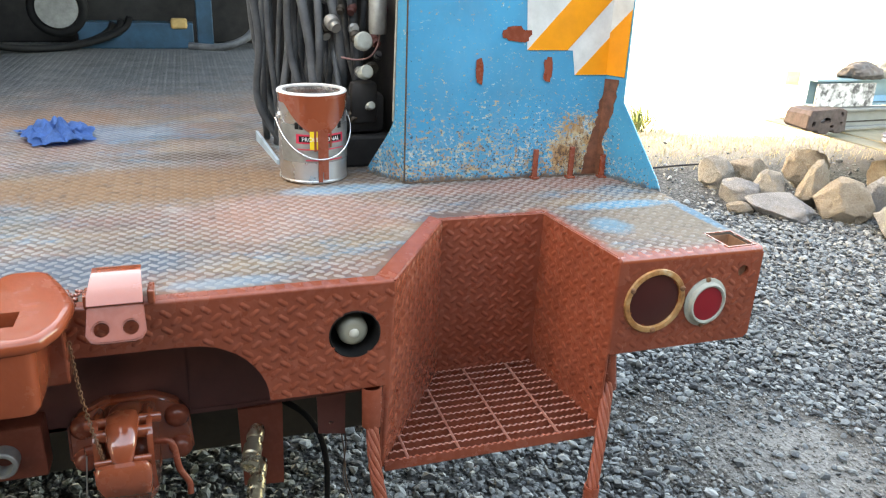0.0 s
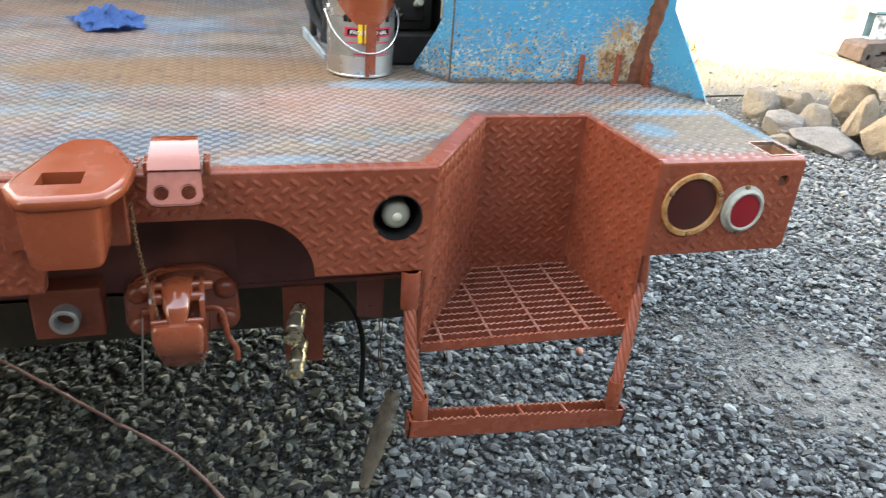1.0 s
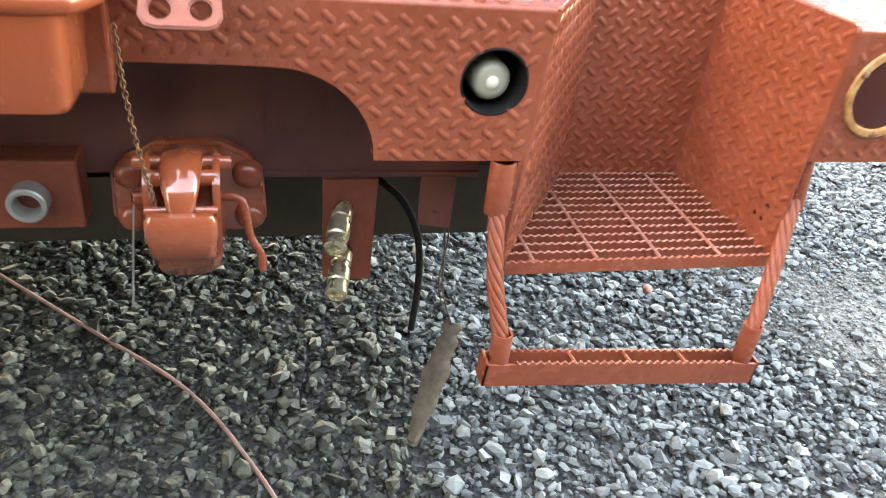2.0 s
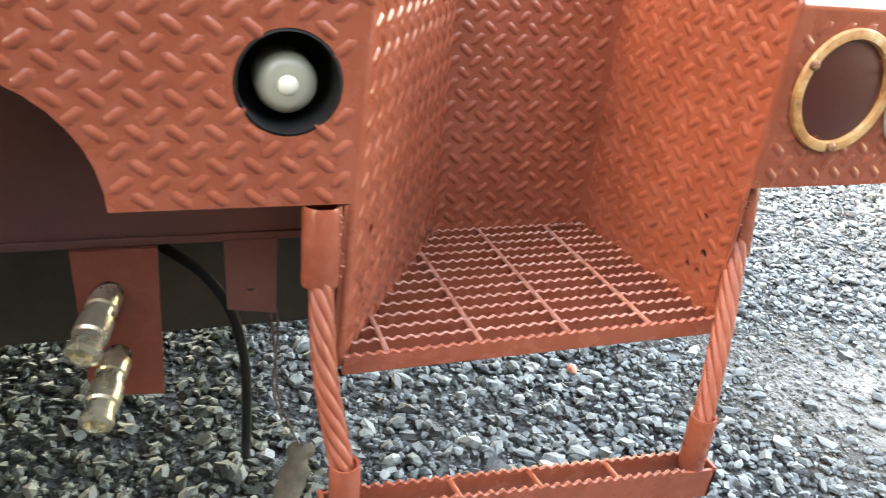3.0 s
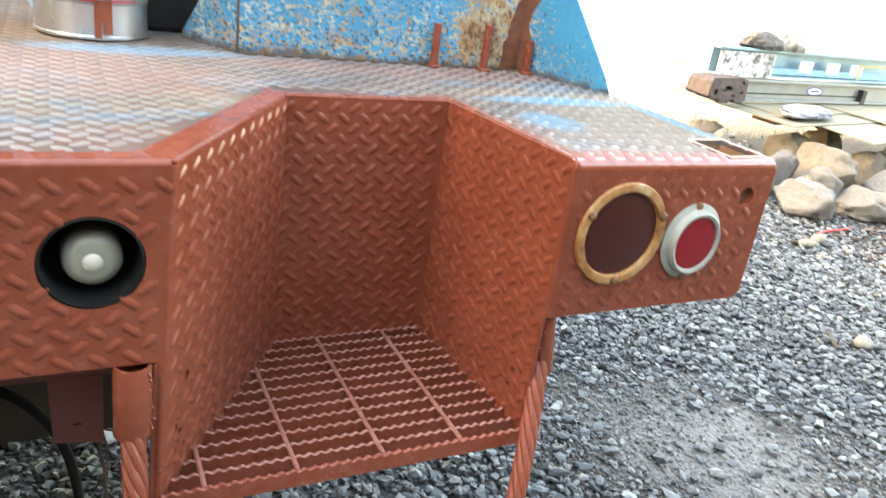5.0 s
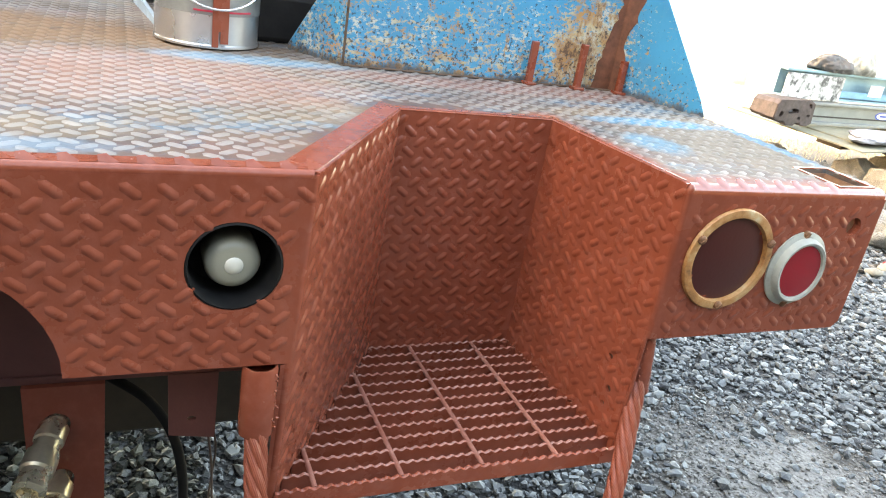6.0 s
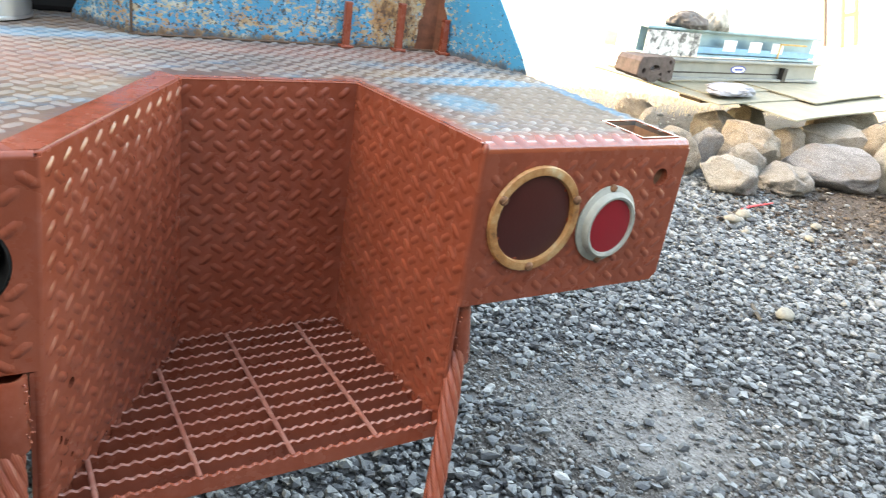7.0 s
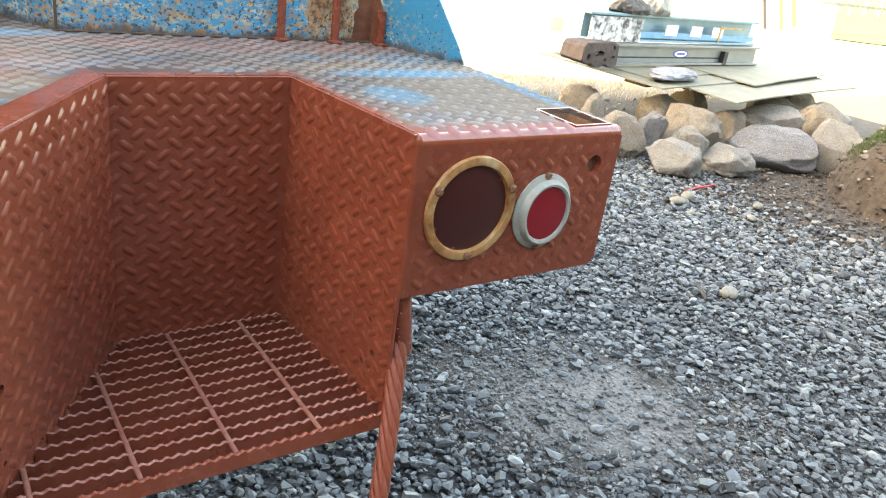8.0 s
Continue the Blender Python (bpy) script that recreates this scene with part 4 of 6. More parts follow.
def wire_rope(a, b, bulge, r=0.0132, strands=6, turns=1.55):
    """Six strands laid round a slightly bowed line from a to b."""
    a, b = Vector(a), Vector(b)
    mid = (a + b) / 2 + Vector(bulge)
    core = smooth_line([a, mid, b], 16)
    d = (b - a).normalized()
    u = d.orthogonal().normalized()
    v = d.cross(u)
    bm = bmesh.new()
    n = len(core)
    for s in range(strands):
        line = []
        for i, q in enumerate(core):
            ang = 2 * math.pi * (s / strands - turns * i / (n - 1))
            line.append(q + (u * math.cos(ang) + v * math.sin(ang)) * r * 0.60)
        tube(bm, line, r * 0.44, 8)
    tube(bm, core, r * 0.45, 6)
    return bm


def make_rope_material():
    m = make_primer("primed_wire_rope", 0.45)
    k = Nodes(m)
    wv = k.n("ShaderNodeTexWave", Scale=160.0, Distortion=0.5)
    k.link(k.mapped((1, 1, 0.5), (0.3, 0.5, 0)), wv.inputs["Vector"])
    k.bump(wv.outputs["Fac"], 0.35, 0.001)
    return m


M_ROPE = make_rope_material()
ROPES = (((-0.044, 0.006, 0.946), (-0.046, 0.000, 0.862), (-0.030, -0.079, 0.690), (-0.0295, -0.080, 0.632)),
         ((0.489, 0.026, 0.943), (0.500, 0.022, 0.850), (0.424, -0.079, 0.678), (0.4235, -0.080, 0.602)))
for top, t1, b1, bot in ROPES:
    rope = part("rope", wire_rope(Vector(t1) + (Vector(top) - Vector(t1)) * 0.3, Vector(b1) - Vector((0, 0, 0.02)), (-0.008 if top[0] < 0 else 0.001, -0.003, 0)), M_ROPE, hang, "thick red primed wire rope", smooth=60)
    for p, q, r in ((top, t1, 0.0200 if top[0] < 0 else 0.0168), (b1, bot, 0.0168)):
        bm = bmesh.new()
        p, q = Vector(p), Vector(q)
        d = (q - p)
        m = Matrix.Translation(p) @ d.to_track_quat("Z", "Y").to_matrix().to_4x4()
        L = d.length
        lathe(bm, [(r - 0.004, 0.004), (r - 0.004, 0), (r - 0.001, -0.001), (r, 0.002), (r, L - 0.002), (r - 0.001, L), (r - 0.004, L), (r - 0.004, L - 0.004)], 24, m)
        part("ferrule", bm, M_PRIMER, hang, "primed steel ferrule", smooth=40)

# weld spatter along the upper ferrules
bm = bmesh.new()
rng = random.Random(31)
for i in range(30):
    x, y = (-0.028, -0.011) if i % 3 else (0.485, 0.0075)
    own = bmesh.new()
    bmesh.ops.create_icosphere(own, subdivisions=1, radius=rng.uniform(0.0008, 0.0020))
    bmesh.ops.translate(own, vec=(x + rng.gauss(0, 0.0022), y + rng.uniform(0, 0.004), rng.uniform(0.870, 0.942)), verts=own.verts)
    merge(bm, own)
tagged(part("weld_spatter", bm, M_WET, hang, smooth=180), kind="stuff")

# ---- lamps ----


def at_face(x, z, y=0.0):
    """A pose on the bumper's face whose z axis points out toward the viewer."""
    return frame_of((x, y, z), (1, 0, 0), up)


bm = bmesh.new()
lathe(bm, [(0.0492, -0.004), (0.0485, 0.0), (0.0465, 0.001), (0.0455, -0.003), (0.0455, -0.060), (0.030, -0.064), (0.0, -0.064)], 40, at_face(*LAMP))
work = part("work_lamp", bm, M_RUBBER, truck, "recessed round work lamp with frosted lens in black grommet", smooth=50)
bm = bmesh.new()
lathe(bm, [(0.029, -0.062), (0.029, -0.026), (0.0255, -0.018), (0.0175, -0.0145), (0.0, -0.013)], 32, at_face(LAMP[0] + 0.001, LAMP[1] - 0.005))
part("lens", bm, M_LENSWHITE, work, "milky frosted lens", smooth=60)
bm = bmesh.new()
lathe(bm, [(0.0105, -0.0155), (0.009, -0.0125), (0.0, -0.0115)], 20, at_face(LAMP[0] + 0.001, LAMP[1] - 0.005))
part("bulb", bm, M_BULB, work, smooth=180)


def screw(name, x, z, y, parent, mat, r=0.0062):
    bm = bmesh.new()
    lathe(bm, [(r, -0.001), (r, 0.002), (r * 0.75, 0.0035), (0, 0.004)], 12, at_face(x, z, y))
    own = bmesh.new()
    box(own, (-r * 0.8, -0.0007, 0.003), (r * 0.8, 0.0007, 0.0046), 0, at_face(x, z, y) @ pose(0, 0, 0, 0, 0, 35))
    merge(bm, own)
    part(name, bm, mat, parent, smooth=40)


TL = (0.566, 1.068)
bm = bmesh.new()
lathe(bm, [(0.0735, 0.0005), (0.0735, 0.003), (0.072, 0.0052), (0.066, 0.0062), (0.0615, 0.0055), (0.060, 0.001), (0.060, -0.008)], 48, at_face(*TL, -0.001))
tail = part("tail_lamp", bm, M_ORANGERING, truck, "large dark red tail lamp in rust stained ring", smooth=45)
bm = bmesh.new()
lathe(bm, [(0.0605, -0.006), (0.059, 0.000), (0.038, 0.0030), (0.0, 0.0045)], 40, at_face(*TL, -0.001))
part("lens", bm, M_LENSDARK, tail, "dark unlit red lens", smooth=60)
for a in (152, 22, 272):
    screw("screw", TL[0] + 0.0670 * math.cos(radians(a)), TL[1] + 0.0665 * math.sin(radians(a)), -0.0075, tail, M_SCREW)
RF = (0.695, 1.052)
bm = bmesh.new()
prof = [(0.0535, 0.0005), (0.0535, 0.003), (0.050, 0.0045), (0.0465, 0.006), (0.045, 0.013), (0.042, 0.0155), (0.0385, 0.0145), (0.037, 0.010)]
lathe(bm, prof, 48, at_face(*RF, -0.001) @ Matrix.Diagonal((0.98, 1.06, 1, 1)))
refl = part("reflector", bm, M_GREYPAD, truck, "round red reflector in grey metal housing", smooth=45)
bm = bmesh.new()
lathe(bm, [(0.0378, 0.009), (0.037, 0.0115), (0.02, 0.0125), (0.0, 0.0128)], 40, at_face(*RF, -0.001) @ Matrix.Diagonal((0.98, 1.06, 1, 1)))
part("lens", bm, M_LENSRED, refl, "bright red reflector lens", smooth=60)
for a in (93, 268):
    screw("screw", RF[0] + 0.050 * math.cos(radians(a)), RF[1] + 0.053 * math.sin(radians(a)), -0.004, refl, M_SCREW)

# ---- behind and under the bumper ----
bm = bmesh.new()
cm = frame_of((0, 0.155, 0), (1, 0, 0), up)
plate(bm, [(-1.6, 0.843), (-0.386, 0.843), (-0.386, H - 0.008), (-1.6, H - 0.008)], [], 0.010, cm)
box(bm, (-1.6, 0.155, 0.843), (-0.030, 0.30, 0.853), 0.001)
cross = part("crossmember", bm, M_DULL, truck, "primed rear crossmember plate, its colour darkened for shade")
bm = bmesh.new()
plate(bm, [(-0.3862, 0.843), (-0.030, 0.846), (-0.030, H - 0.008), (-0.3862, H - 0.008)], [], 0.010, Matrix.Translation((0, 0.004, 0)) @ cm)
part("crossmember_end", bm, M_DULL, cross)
bm = bmesh.new()
plate(bm, [(-0.290, 0.650), (-0.207, 0.642), (-0.203, 0.842), (-0.294, 0.842)], [circle(-0.258, 0.788, 0.016, 16), circle(-0.256, 0.704, 0.016, 16)], 0.008, Matrix.Translation((0, -0.006, 0)) @ cm)
hyd = part("coupling_bracket", bm, M_TAB, truck, "flat primed bracket with two hydraulic couplings")
for a, b in (((-0.258, 0.150, 0.790), (-0.283, 0.050, 0.765)), ((-0.256, 0.150, 0.703), (-0.278, 0.052, 0.676))):
    a, b = Vector(a), Vector(b)
    d = b - a
    m = Matrix.Translation(a) @ d.to_track_quat("Z", "Y").to_matrix().to_4x4()
    bm = bmesh.new()
    lathe(bm, [(0.0, -0.02), (0.012, -0.02), (0.012, 0.006), (0.0175, 0.008), (0.0175, 0.030), (0.0150, 0.032), (0.0150, 0.046), (0.0190, 0.048), (0.0190, 0.072), (0.0165, 0.075), (0.0165, 0.088), (0.0185, 0.090), (0.0185, 0.099), (0.012, 0.102), (0.010, 0.094), (0.0, 0.094)], 20, m)
    part("coupling", bm, M_BRASS, hyd, "yellowish plated hydraulic quick coupling", smooth=30)
bm = bmesh.new()
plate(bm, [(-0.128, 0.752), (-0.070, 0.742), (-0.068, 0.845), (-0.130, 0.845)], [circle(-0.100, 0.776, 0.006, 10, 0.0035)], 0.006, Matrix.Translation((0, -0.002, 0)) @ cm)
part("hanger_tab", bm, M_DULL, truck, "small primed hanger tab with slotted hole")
bm = bmesh.new()
tube(bm, smooth_line([(-0.225, 0.20, 0.835), (-0.196, 0.20, 0.817), (-0.150, 0.20, 0.775), (-0.119, 0.20, 0.715), (-0.105, 0.20, 0.640), (-0.104, 0.20, 0.56), (-0.107, 0.202, 0.48)], 8), 0.0068, 10)
part("hose", bm, M_RUBBER, truck, "thin black rubber hose hanging down", smooth=60)
bm = bmesh.new()
box(bm, (-1.5, 0.42, 0.565), (0.10, 0.62, 0.735), 0.006)
part("chassis_beam", bm, M_BROWN, truck, "oily brown beam under the deck")
bm = bmesh.new()
box(bm, (-1.5, 0.70, 0.60), (-0.02, 0.72, H - 0.01), 0.004)
part("inner_bulkhead", bm, M_DARK, truck)
for x in (-0.87, 0.02):
    bm = bmesh.new()
    box(bm, (x, 0.32, 0.78), (x + 0.09, 3.8, H - 0.007), 0.006)
    part("frame_rail", bm, M_DARK, truck)
bm = bmesh.new()
box(bm, (-1.62, 0.02, 0.40), (-1.60, 3.8, H - 0.007), 0.004)
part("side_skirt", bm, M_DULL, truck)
# rear wheels under the deck, hidden by the beam
for x in (-1.52, 0.30):
    bm = bmesh.new()
    lathe(bm, [(0.24, -0.13), (0.44, -0.14), (0.49, -0.11), (0.50, 0.0), (0.49, 0.11), (0.44, 0.14), (0.24, 0.13)], 36, pose(x + 0.1, 2.55, 0.5, 0, 90, 0))
    wheel = part("wheel", bm, M_RUBBER, truck, "black rubber tyre under the deck", smooth=40)
    bm = bmesh.new()
    lathe(bm, [(0.0, -0.09), (0.10, -0.09), (0.23, -0.11), (0.245, -0.13), (0.245, 0.13), (0.23, 0.11), (0.10, 0.09), (0.0, 0.09)], 28, pose(x + 0.1, 2.55, 0.5, 0, 90, 0))
    part("rim", bm, M_DULL, wheel, smooth=40)

# ---- pintle hook ----
PX = -0.495
bm = bmesh.new()
pl = [(PX - 0.118, 0.790), (PX - 0.100, 0.765), (PX - 0.06, 0.76), (PX + 0.06, 0.76), (PX + 0.095, 0.762), (PX + 0.112, 0.785), (PX + 0.108, 0.860), (PX + 0.085, 0.895), (PX + 0.045, 0.915), (PX - 0.045, 0.915), (PX - 0.09, 0.893), (PX - 0.115, 0.862)]
plate(bm, pl, [], 0.022, frame_of((0, 0.128, 0), (1, 0, 0), up))
bmesh.ops.bevel(bm, geom=[e for e in bm.edges if abs(e.verts[0].co.y - e.verts[1].co.y) < 1e-4 and e.verts[0].co.y < 0.129], offset=0.006, segments=3, affect="EDGES")
hook = part("pintle_hook", bm, M_WET, truck, "glossy red painted cast pintle hook on a plate", smooth=40)
for dx, z in ((-0.086, 0.865), (0.084, 0.865), (-0.088, 0.792), (0.086, 0.792)):
    bm = bmesh.new()
    lathe(bm, [(0.024, 0), (0.023, 0.010), (0.018, 0.020), (0.010, 0.025), (0, 0.026)], 18, at_face(PX + dx, z, 0.128))
    part("bolt", bm, M_PRIMER, hook, smooth=50)


def oval(cx, cy, cz, a, b, tilt=0.0, n=16, power=0.7):
    """A rounded square ring in x and a tilted y-z line."""
    out = []
    for i in range(n):
        t = 2 * math.pi * i / n
        c, s = math.cos(t), math.sin(t)
        u = a * math.copysign(abs(c) ** power, c)
        v = b * math.copysign(abs(s) ** power, s)
        out.append((cx + u, cy + v * math.cos(tilt), cz + v * math.sin(tilt)))
    return out


# lower jaw: comes out of the plate, sinks and turns up into a broad blunt toe
bm = bmesh.new()
loft(bm, [oval(PX, 0.125, 0.810, 0.050, 0.042, math.pi / 2), oval(PX, 0.06, 0.795, 0.052, 0.036, math.pi / 2), oval(PX, -0.02, 0.788, 0.046, 0.030, 1.75), oval(PX, -0.075, 0.800, 0.036, 0.028, 2.2), oval(PX, -0.106, 0.832, 0.041, 0.024, 2.75), oval(PX, -0.118, 0.868, 0.046, 0.018, 3.0), oval(PX, -0.121, 0.896, 0.046, 0.014, 3.1), oval(PX, -0.121, 0.903, 0.041, 0.009, 3.1)])
part("lower_jaw", bm, M_WET, hook, smooth=50)
# upper latch: a wedge that bends down over the jaw
bm = bmesh.new()
loft(bm, [oval(PX, 0.125, 0.885, 0.028, 0.028, math.pi / 2), oval(PX, 0.06, 0.918, 0.029, 0.024, 1.8), oval(PX, 0.0, 0.936, 0.029, 0.022, 2.1), oval(PX, -0.05, 0.940, 0.028, 0.021, 2.4), oval(PX, -0.085, 0.925, 0.024, 0.018, 2.8), oval(PX, -0.101, 0.905, 0.018, 0.013, 3.05), oval(PX, -0.104, 0.888, 0.010, 0.008, 3.1)])
part("latch", bm, M_WET, hook, smooth=50)
for z, y, half, r in ((0.936, -0.012, 0.064, 0.0110), (0.926, -0.044, 0.047, 0.0125), (0.898, -0.096, 0.046, 0.0070)):
    bm = bmesh.new()
    tube(bm, [(PX - half, y, z), (PX + half, y, z)], r, 16)
    bmesh.ops.bevel(bm, geom=[e for e in bm.edges if abs(e.verts[0].co.x - e.verts[1].co.x) < 1e-5], offset=0.002, segments=2, affect="EDGES")
    part("pin", bm, M_WET, hook, smooth=50)
for sgn in (-1, 1):
    bm = bmesh.new()
    ck = [(0.128, 0.88), (0.06, 0.935), (0.0, 0.950), (-0.04, 0.944), (-0.068, 0.920), (-0.078, 0.88), (-0.060, 0.81), (0.128, 0.78)]
    plate(bm, ck, [], 0.010, frame_of((PX + sgn * 0.044 + 0.005, 0, 0), (0, 1, 0), up))
    bmesh.ops.bevel(bm, geom=[e for e in bm.edges if abs(e.verts[0].co.x - e.verts[1].co.x) < 1e-5], offset=0.003, segments=2, affect="EDGES")
    part("cheek", bm, M_WET, hook, smooth=40)
bm = bmesh.new()
box(bm, (PX - 0.046, 0.02, 0.80), (PX + 0.046, 0.13, 0.91), 0.012)
part("throat", bm, M_WET, hook, smooth=40)
bm = bmesh.new()
tube(bm, smooth_line([(PX + 0.045, 0.0, 0.878), (PX + 0.070, -0.01, 0.880), (PX + 0.080, -0.015, 0.866), (PX + 0.086, -0.024, 0.825), (PX + 0.101, -0.032, 0.795), (PX + 0.102, -0.034, 0.770)], 6), 0.0062, 10)
part("lever", bm, M_PRIMER, hook, "bent latch lever", smooth=60)
bm = bmesh.new()
tube(bm, [(PX - 0.05, 0.0, 0.880), (PX - 0.070, -0.006, 0.880)], 0.010, 12)
part("pin_end", bm, M_PRIMER, hook, smooth=60)
# thin wire hanging from the pin
bm = bmesh.new()
tube(bm, smooth_line([(PX - 0.068, -0.006, 0.876), (PX - 0.076, -0.01, 0.80), (PX - 0.086, -0.012, 0.70)], 6), 0.0016, 6)
part("safety_wire", bm, M_PIPE, hook)

# the casting is short: everything before the plate is drawn in toward it
for ob in hook.children:
    for v in ob.data.vertices:
        if v.co.y < 0.125:
            v.co.y = 0.125 - (0.125 - v.co.y) * 0.78

# ---- folded bracket with two holes ----
bm = bmesh.new()
w = 0.0415
prof = [(0.046, H + 0.004), (0.042, H + 0.036), (0.034, H + 0.048), (0.022, H + 0.0515), (-0.008, H + 0.047), (-0.034, H + 0.041), (-0.048, H + 0.036), (-0.058, H + 0.027), (-0.082, H - 0.002)]
th = 0.011
rows = []
for i, (y, z) in enumerate(prof):
    p0 = Vector(prof[max(0, i - 1)])
    p1 = Vector(prof[min(len(prof) - 1, i + 1)])
    d = (p1 - p0).normalized()
    nrm = Vector((d.y, -d.x))
    rows.append((y, z, y + nrm.x * th, z + nrm.y * th))
BX = -0.474
vs = [[bm.verts.new((BX + s * w * (0.80 + 0.20 * min(1.0, i / 6)), q[a], q[a + 1])) for s, a in ((-1, 0), (1, 0), (1, 2), (-1, 2))] for i, q in enumerate(rows[:-1])]
for a, b in zip(vs, vs[1:]):
    for i in range(4):
        bm.faces.new((a[i], a[(i + 1) % 4], b[(i + 1) % 4], b[i]))
bm.faces.new(vs[0][::-1])
bm.faces.new(vs[-1])
bmesh.ops.bevel(bm, geom=[e for e in bm.edges if (e.verts[0].co.x - BX) * (e.verts[1].co.x - BX) > 0 and e.calc_face_angle(0) > 1.0], offset=0.004, segments=2, affect="EDGES")
brk = part("bracket", bm, M_WET, truck, "folded bracket freshly painted glossy red with two holes", smooth=50)
d = Vector((0, prof[-1][0] - prof[-2][0], prof[-1][1] - prof[-2][1]))
tm = frame_of((BX, prof[-2][0] - 0.004, prof[-2][1] + 0.004), (1, 0, 0), -d)
L = d.length + 0.022
out = [(-w, 0.0), (w, 0.0), (w + 0.003, -L + 0.014), (w - 0.004, -L + 0.003), (w - 0.014, -L), (-w + 0.014, -L), (-w + 0.004, -L + 0.003), (-w - 0.003, -L + 0.014)]
bm = bmesh.new()
plate(bm, out, [circle(-0.0215, -L + 0.022, 0.0118, 18), circle(0.0215, -L + 0.022, 0.0118, 18)], 0.011, tm)
bmesh.ops.bevel(bm, geom=[e for e in bm.edges if e.calc_face_angle(0) > 1.0], offset=0.0022, segments=2, affect="EDGES")
part("bracket_tongue", bm, M_PRIMER, brk, smooth=50)
for sgn in (-1, 1):
    bm = bmesh.new()
    box(bm, (BX + sgn * (w + 0.008) - 0.006, -0.004, H), (BX + sgn * (w + 0.008) + 0.006, 0.035, H + 0.025), 0.003)
    part("bracket_lug", bm, M_WET, brk)

# ---- fairlead box with slotted top ----
FX, FY, FZ = -0.640, -0.095, H + 0.030
bm = bmesh.new()
top = [(-0.055, -0.070), (0.068, -0.064), (0.096, -0.010), (0.106, 0.066), (0.080, 0.138), (0.043, 0.214), (-0.026, 0.214), (-0.088, -0.004)]
slot_h = [(-0.036, -0.010), (0.030, -0.008), (0.030, 0.044), (-0.034, 0.042)]


def softened(pts, rounds=3):
    """The outline with its corners cut again and again."""
    for _ in range(rounds):
        pts = [(a[0] * k + b[0] * (1 - k), a[1] * k + b[1] * (1 - k)) for a, b in zip(pts, pts[1:] + pts[:1]) for k in (0.84, 0.16)]
    return pts


rim_line = softened(top)


def rim_ring(inset, z):
    mx, my = 0.008, 0.060
    return [(FX + mx + (x - mx) * (1 - inset / math.hypot(x - mx, y - my)), FY + my + (y - my) * (1 - inset / math.hypot(x - mx, y - my)), FZ + z) for x, y in rim_line]


plate(bm, [(x - FX, y - FY) for x, y, _ in rim_ring(0.013, 0)], [slot_h], 0.024, Matrix.Translation((FX, FY, FZ)))
rim_rings = [[bm.verts.new(q) for q in rim_ring(d, z)] for d, z in ((0.0132, 0.0), (0.0075, -0.0008), (0.0030, -0.0030), (0.0006, -0.0070), (0.0, -0.0120), (0.0008, -0.0185), (0.0045, -0.0225), (0.0132, -0.0240))]
for a, b in zip(rim_rings, rim_rings[1:]):
    for q in range(len(a)):
        bm.faces.new((a[q], a[(q + 1) % len(a)], b[(q + 1) % len(a)], b[q]))
bmesh.ops.remove_doubles(bm, verts=bm.verts, dist=0.0004)
fair = part("pocket_box", bm, M_BOX, truck, "thick hexagonal pocket box painted glossy red", smooth=40)
bm = bmesh.new()
def corner_ring(cx, cy, z, a, b, n=32, power=0.28):
    """A rectangle with well rounded corners."""
    pts = [(math.cos(2 * math.pi * q / n), math.sin(2 * math.pi * q / n)) for q in range(n)]
    return [(cx + a * math.copysign(abs(c) ** power, c), cy + b * math.copysign(abs(d) ** power, d), z) for c, d in pts]


loft(bm, [corner_ring(FX, FY + 0.005, z, a, b) for z, a, b in ((FZ - 0.128, 0.049, 0.056), (FZ - 0.125, 0.054, 0.062), (FZ - 0.116, 0.0565, 0.064), (FZ - 0.06, 0.060, 0.066), (FZ - 0.019, 0.062, 0.066), (FZ - 0.019, 0.052, 0.056), (FZ - 0.105, 0.048, 0.052))])
part("pocket_body", bm, M_BOX, fair, smooth=50)
bm = bmesh.new()
box(bm, (FX - 0.12, -0.030, 1.050), (FX + 0.080, -0.0025, H - 0.004), 0.004)
part("backing_block", bm, M_PRIMER, fair)
# blobs of thick wet paint on the seam
bm = bmesh.new()
rng = random.Random(8)
for i in range(70):
    own = bmesh.new()
    bmesh.ops.create_icosphere(own, subdivisions=1, radius=rng.uniform(0.003, 0.007))
    bmesh.ops.transform(own, matrix=Matrix.Translation((-0.575 + rng.gauss(0, 0.022) + 0.012, rng.uniform(0.005, 0.075), H + 0.003)) @ Matrix.Diagonal((1, 1.3, 0.6, 1)), verts=own.verts)
    merge(bm, own)
part("paint_blobs", bm, M_WET, truck, "thick glossy drips of red paint", smooth=180)
# thin chain beside the box
bm = bmesh.new()
line = smooth_line([(-0.548, -0.06, 1.14), (-0.545, -0.055, 1.06), (-0.536, -0.05, 0.97), (-0.525, -0.045, 0.90)], 12)
for i, q in enumerate(line):
    own = bmesh.new()
    ring = [(0.0030 * math.cos(a), 0, 0.0052 * math.sin(a)) for a in [2 * math.pi * j / 10 for j in range(11)]]
    tube(own, ring, 0.0010, 5, caps=False)
    bmesh.ops.transform(own, matrix=Matrix.Translation(q) @ pose(0, 0, 0, 0, 0, 90 * (i % 2) + 20), verts=own.verts)
    merge(bm, own)
part("chain", bm, M_SCREW, truck, "thin rusty chain", smooth=60)
# pipe stub
bm = bmesh.new()
lathe(bm, [(0.019, -0.08), (0.027, -0.08), (0.027, 0.004), (0.025, 0.006), (0.019, 0.006), (0.018, 0.002), (0.018, -0.08)], 24, frame_of((-0.712, 0.072, 0.843), (1, 0, 0), up))
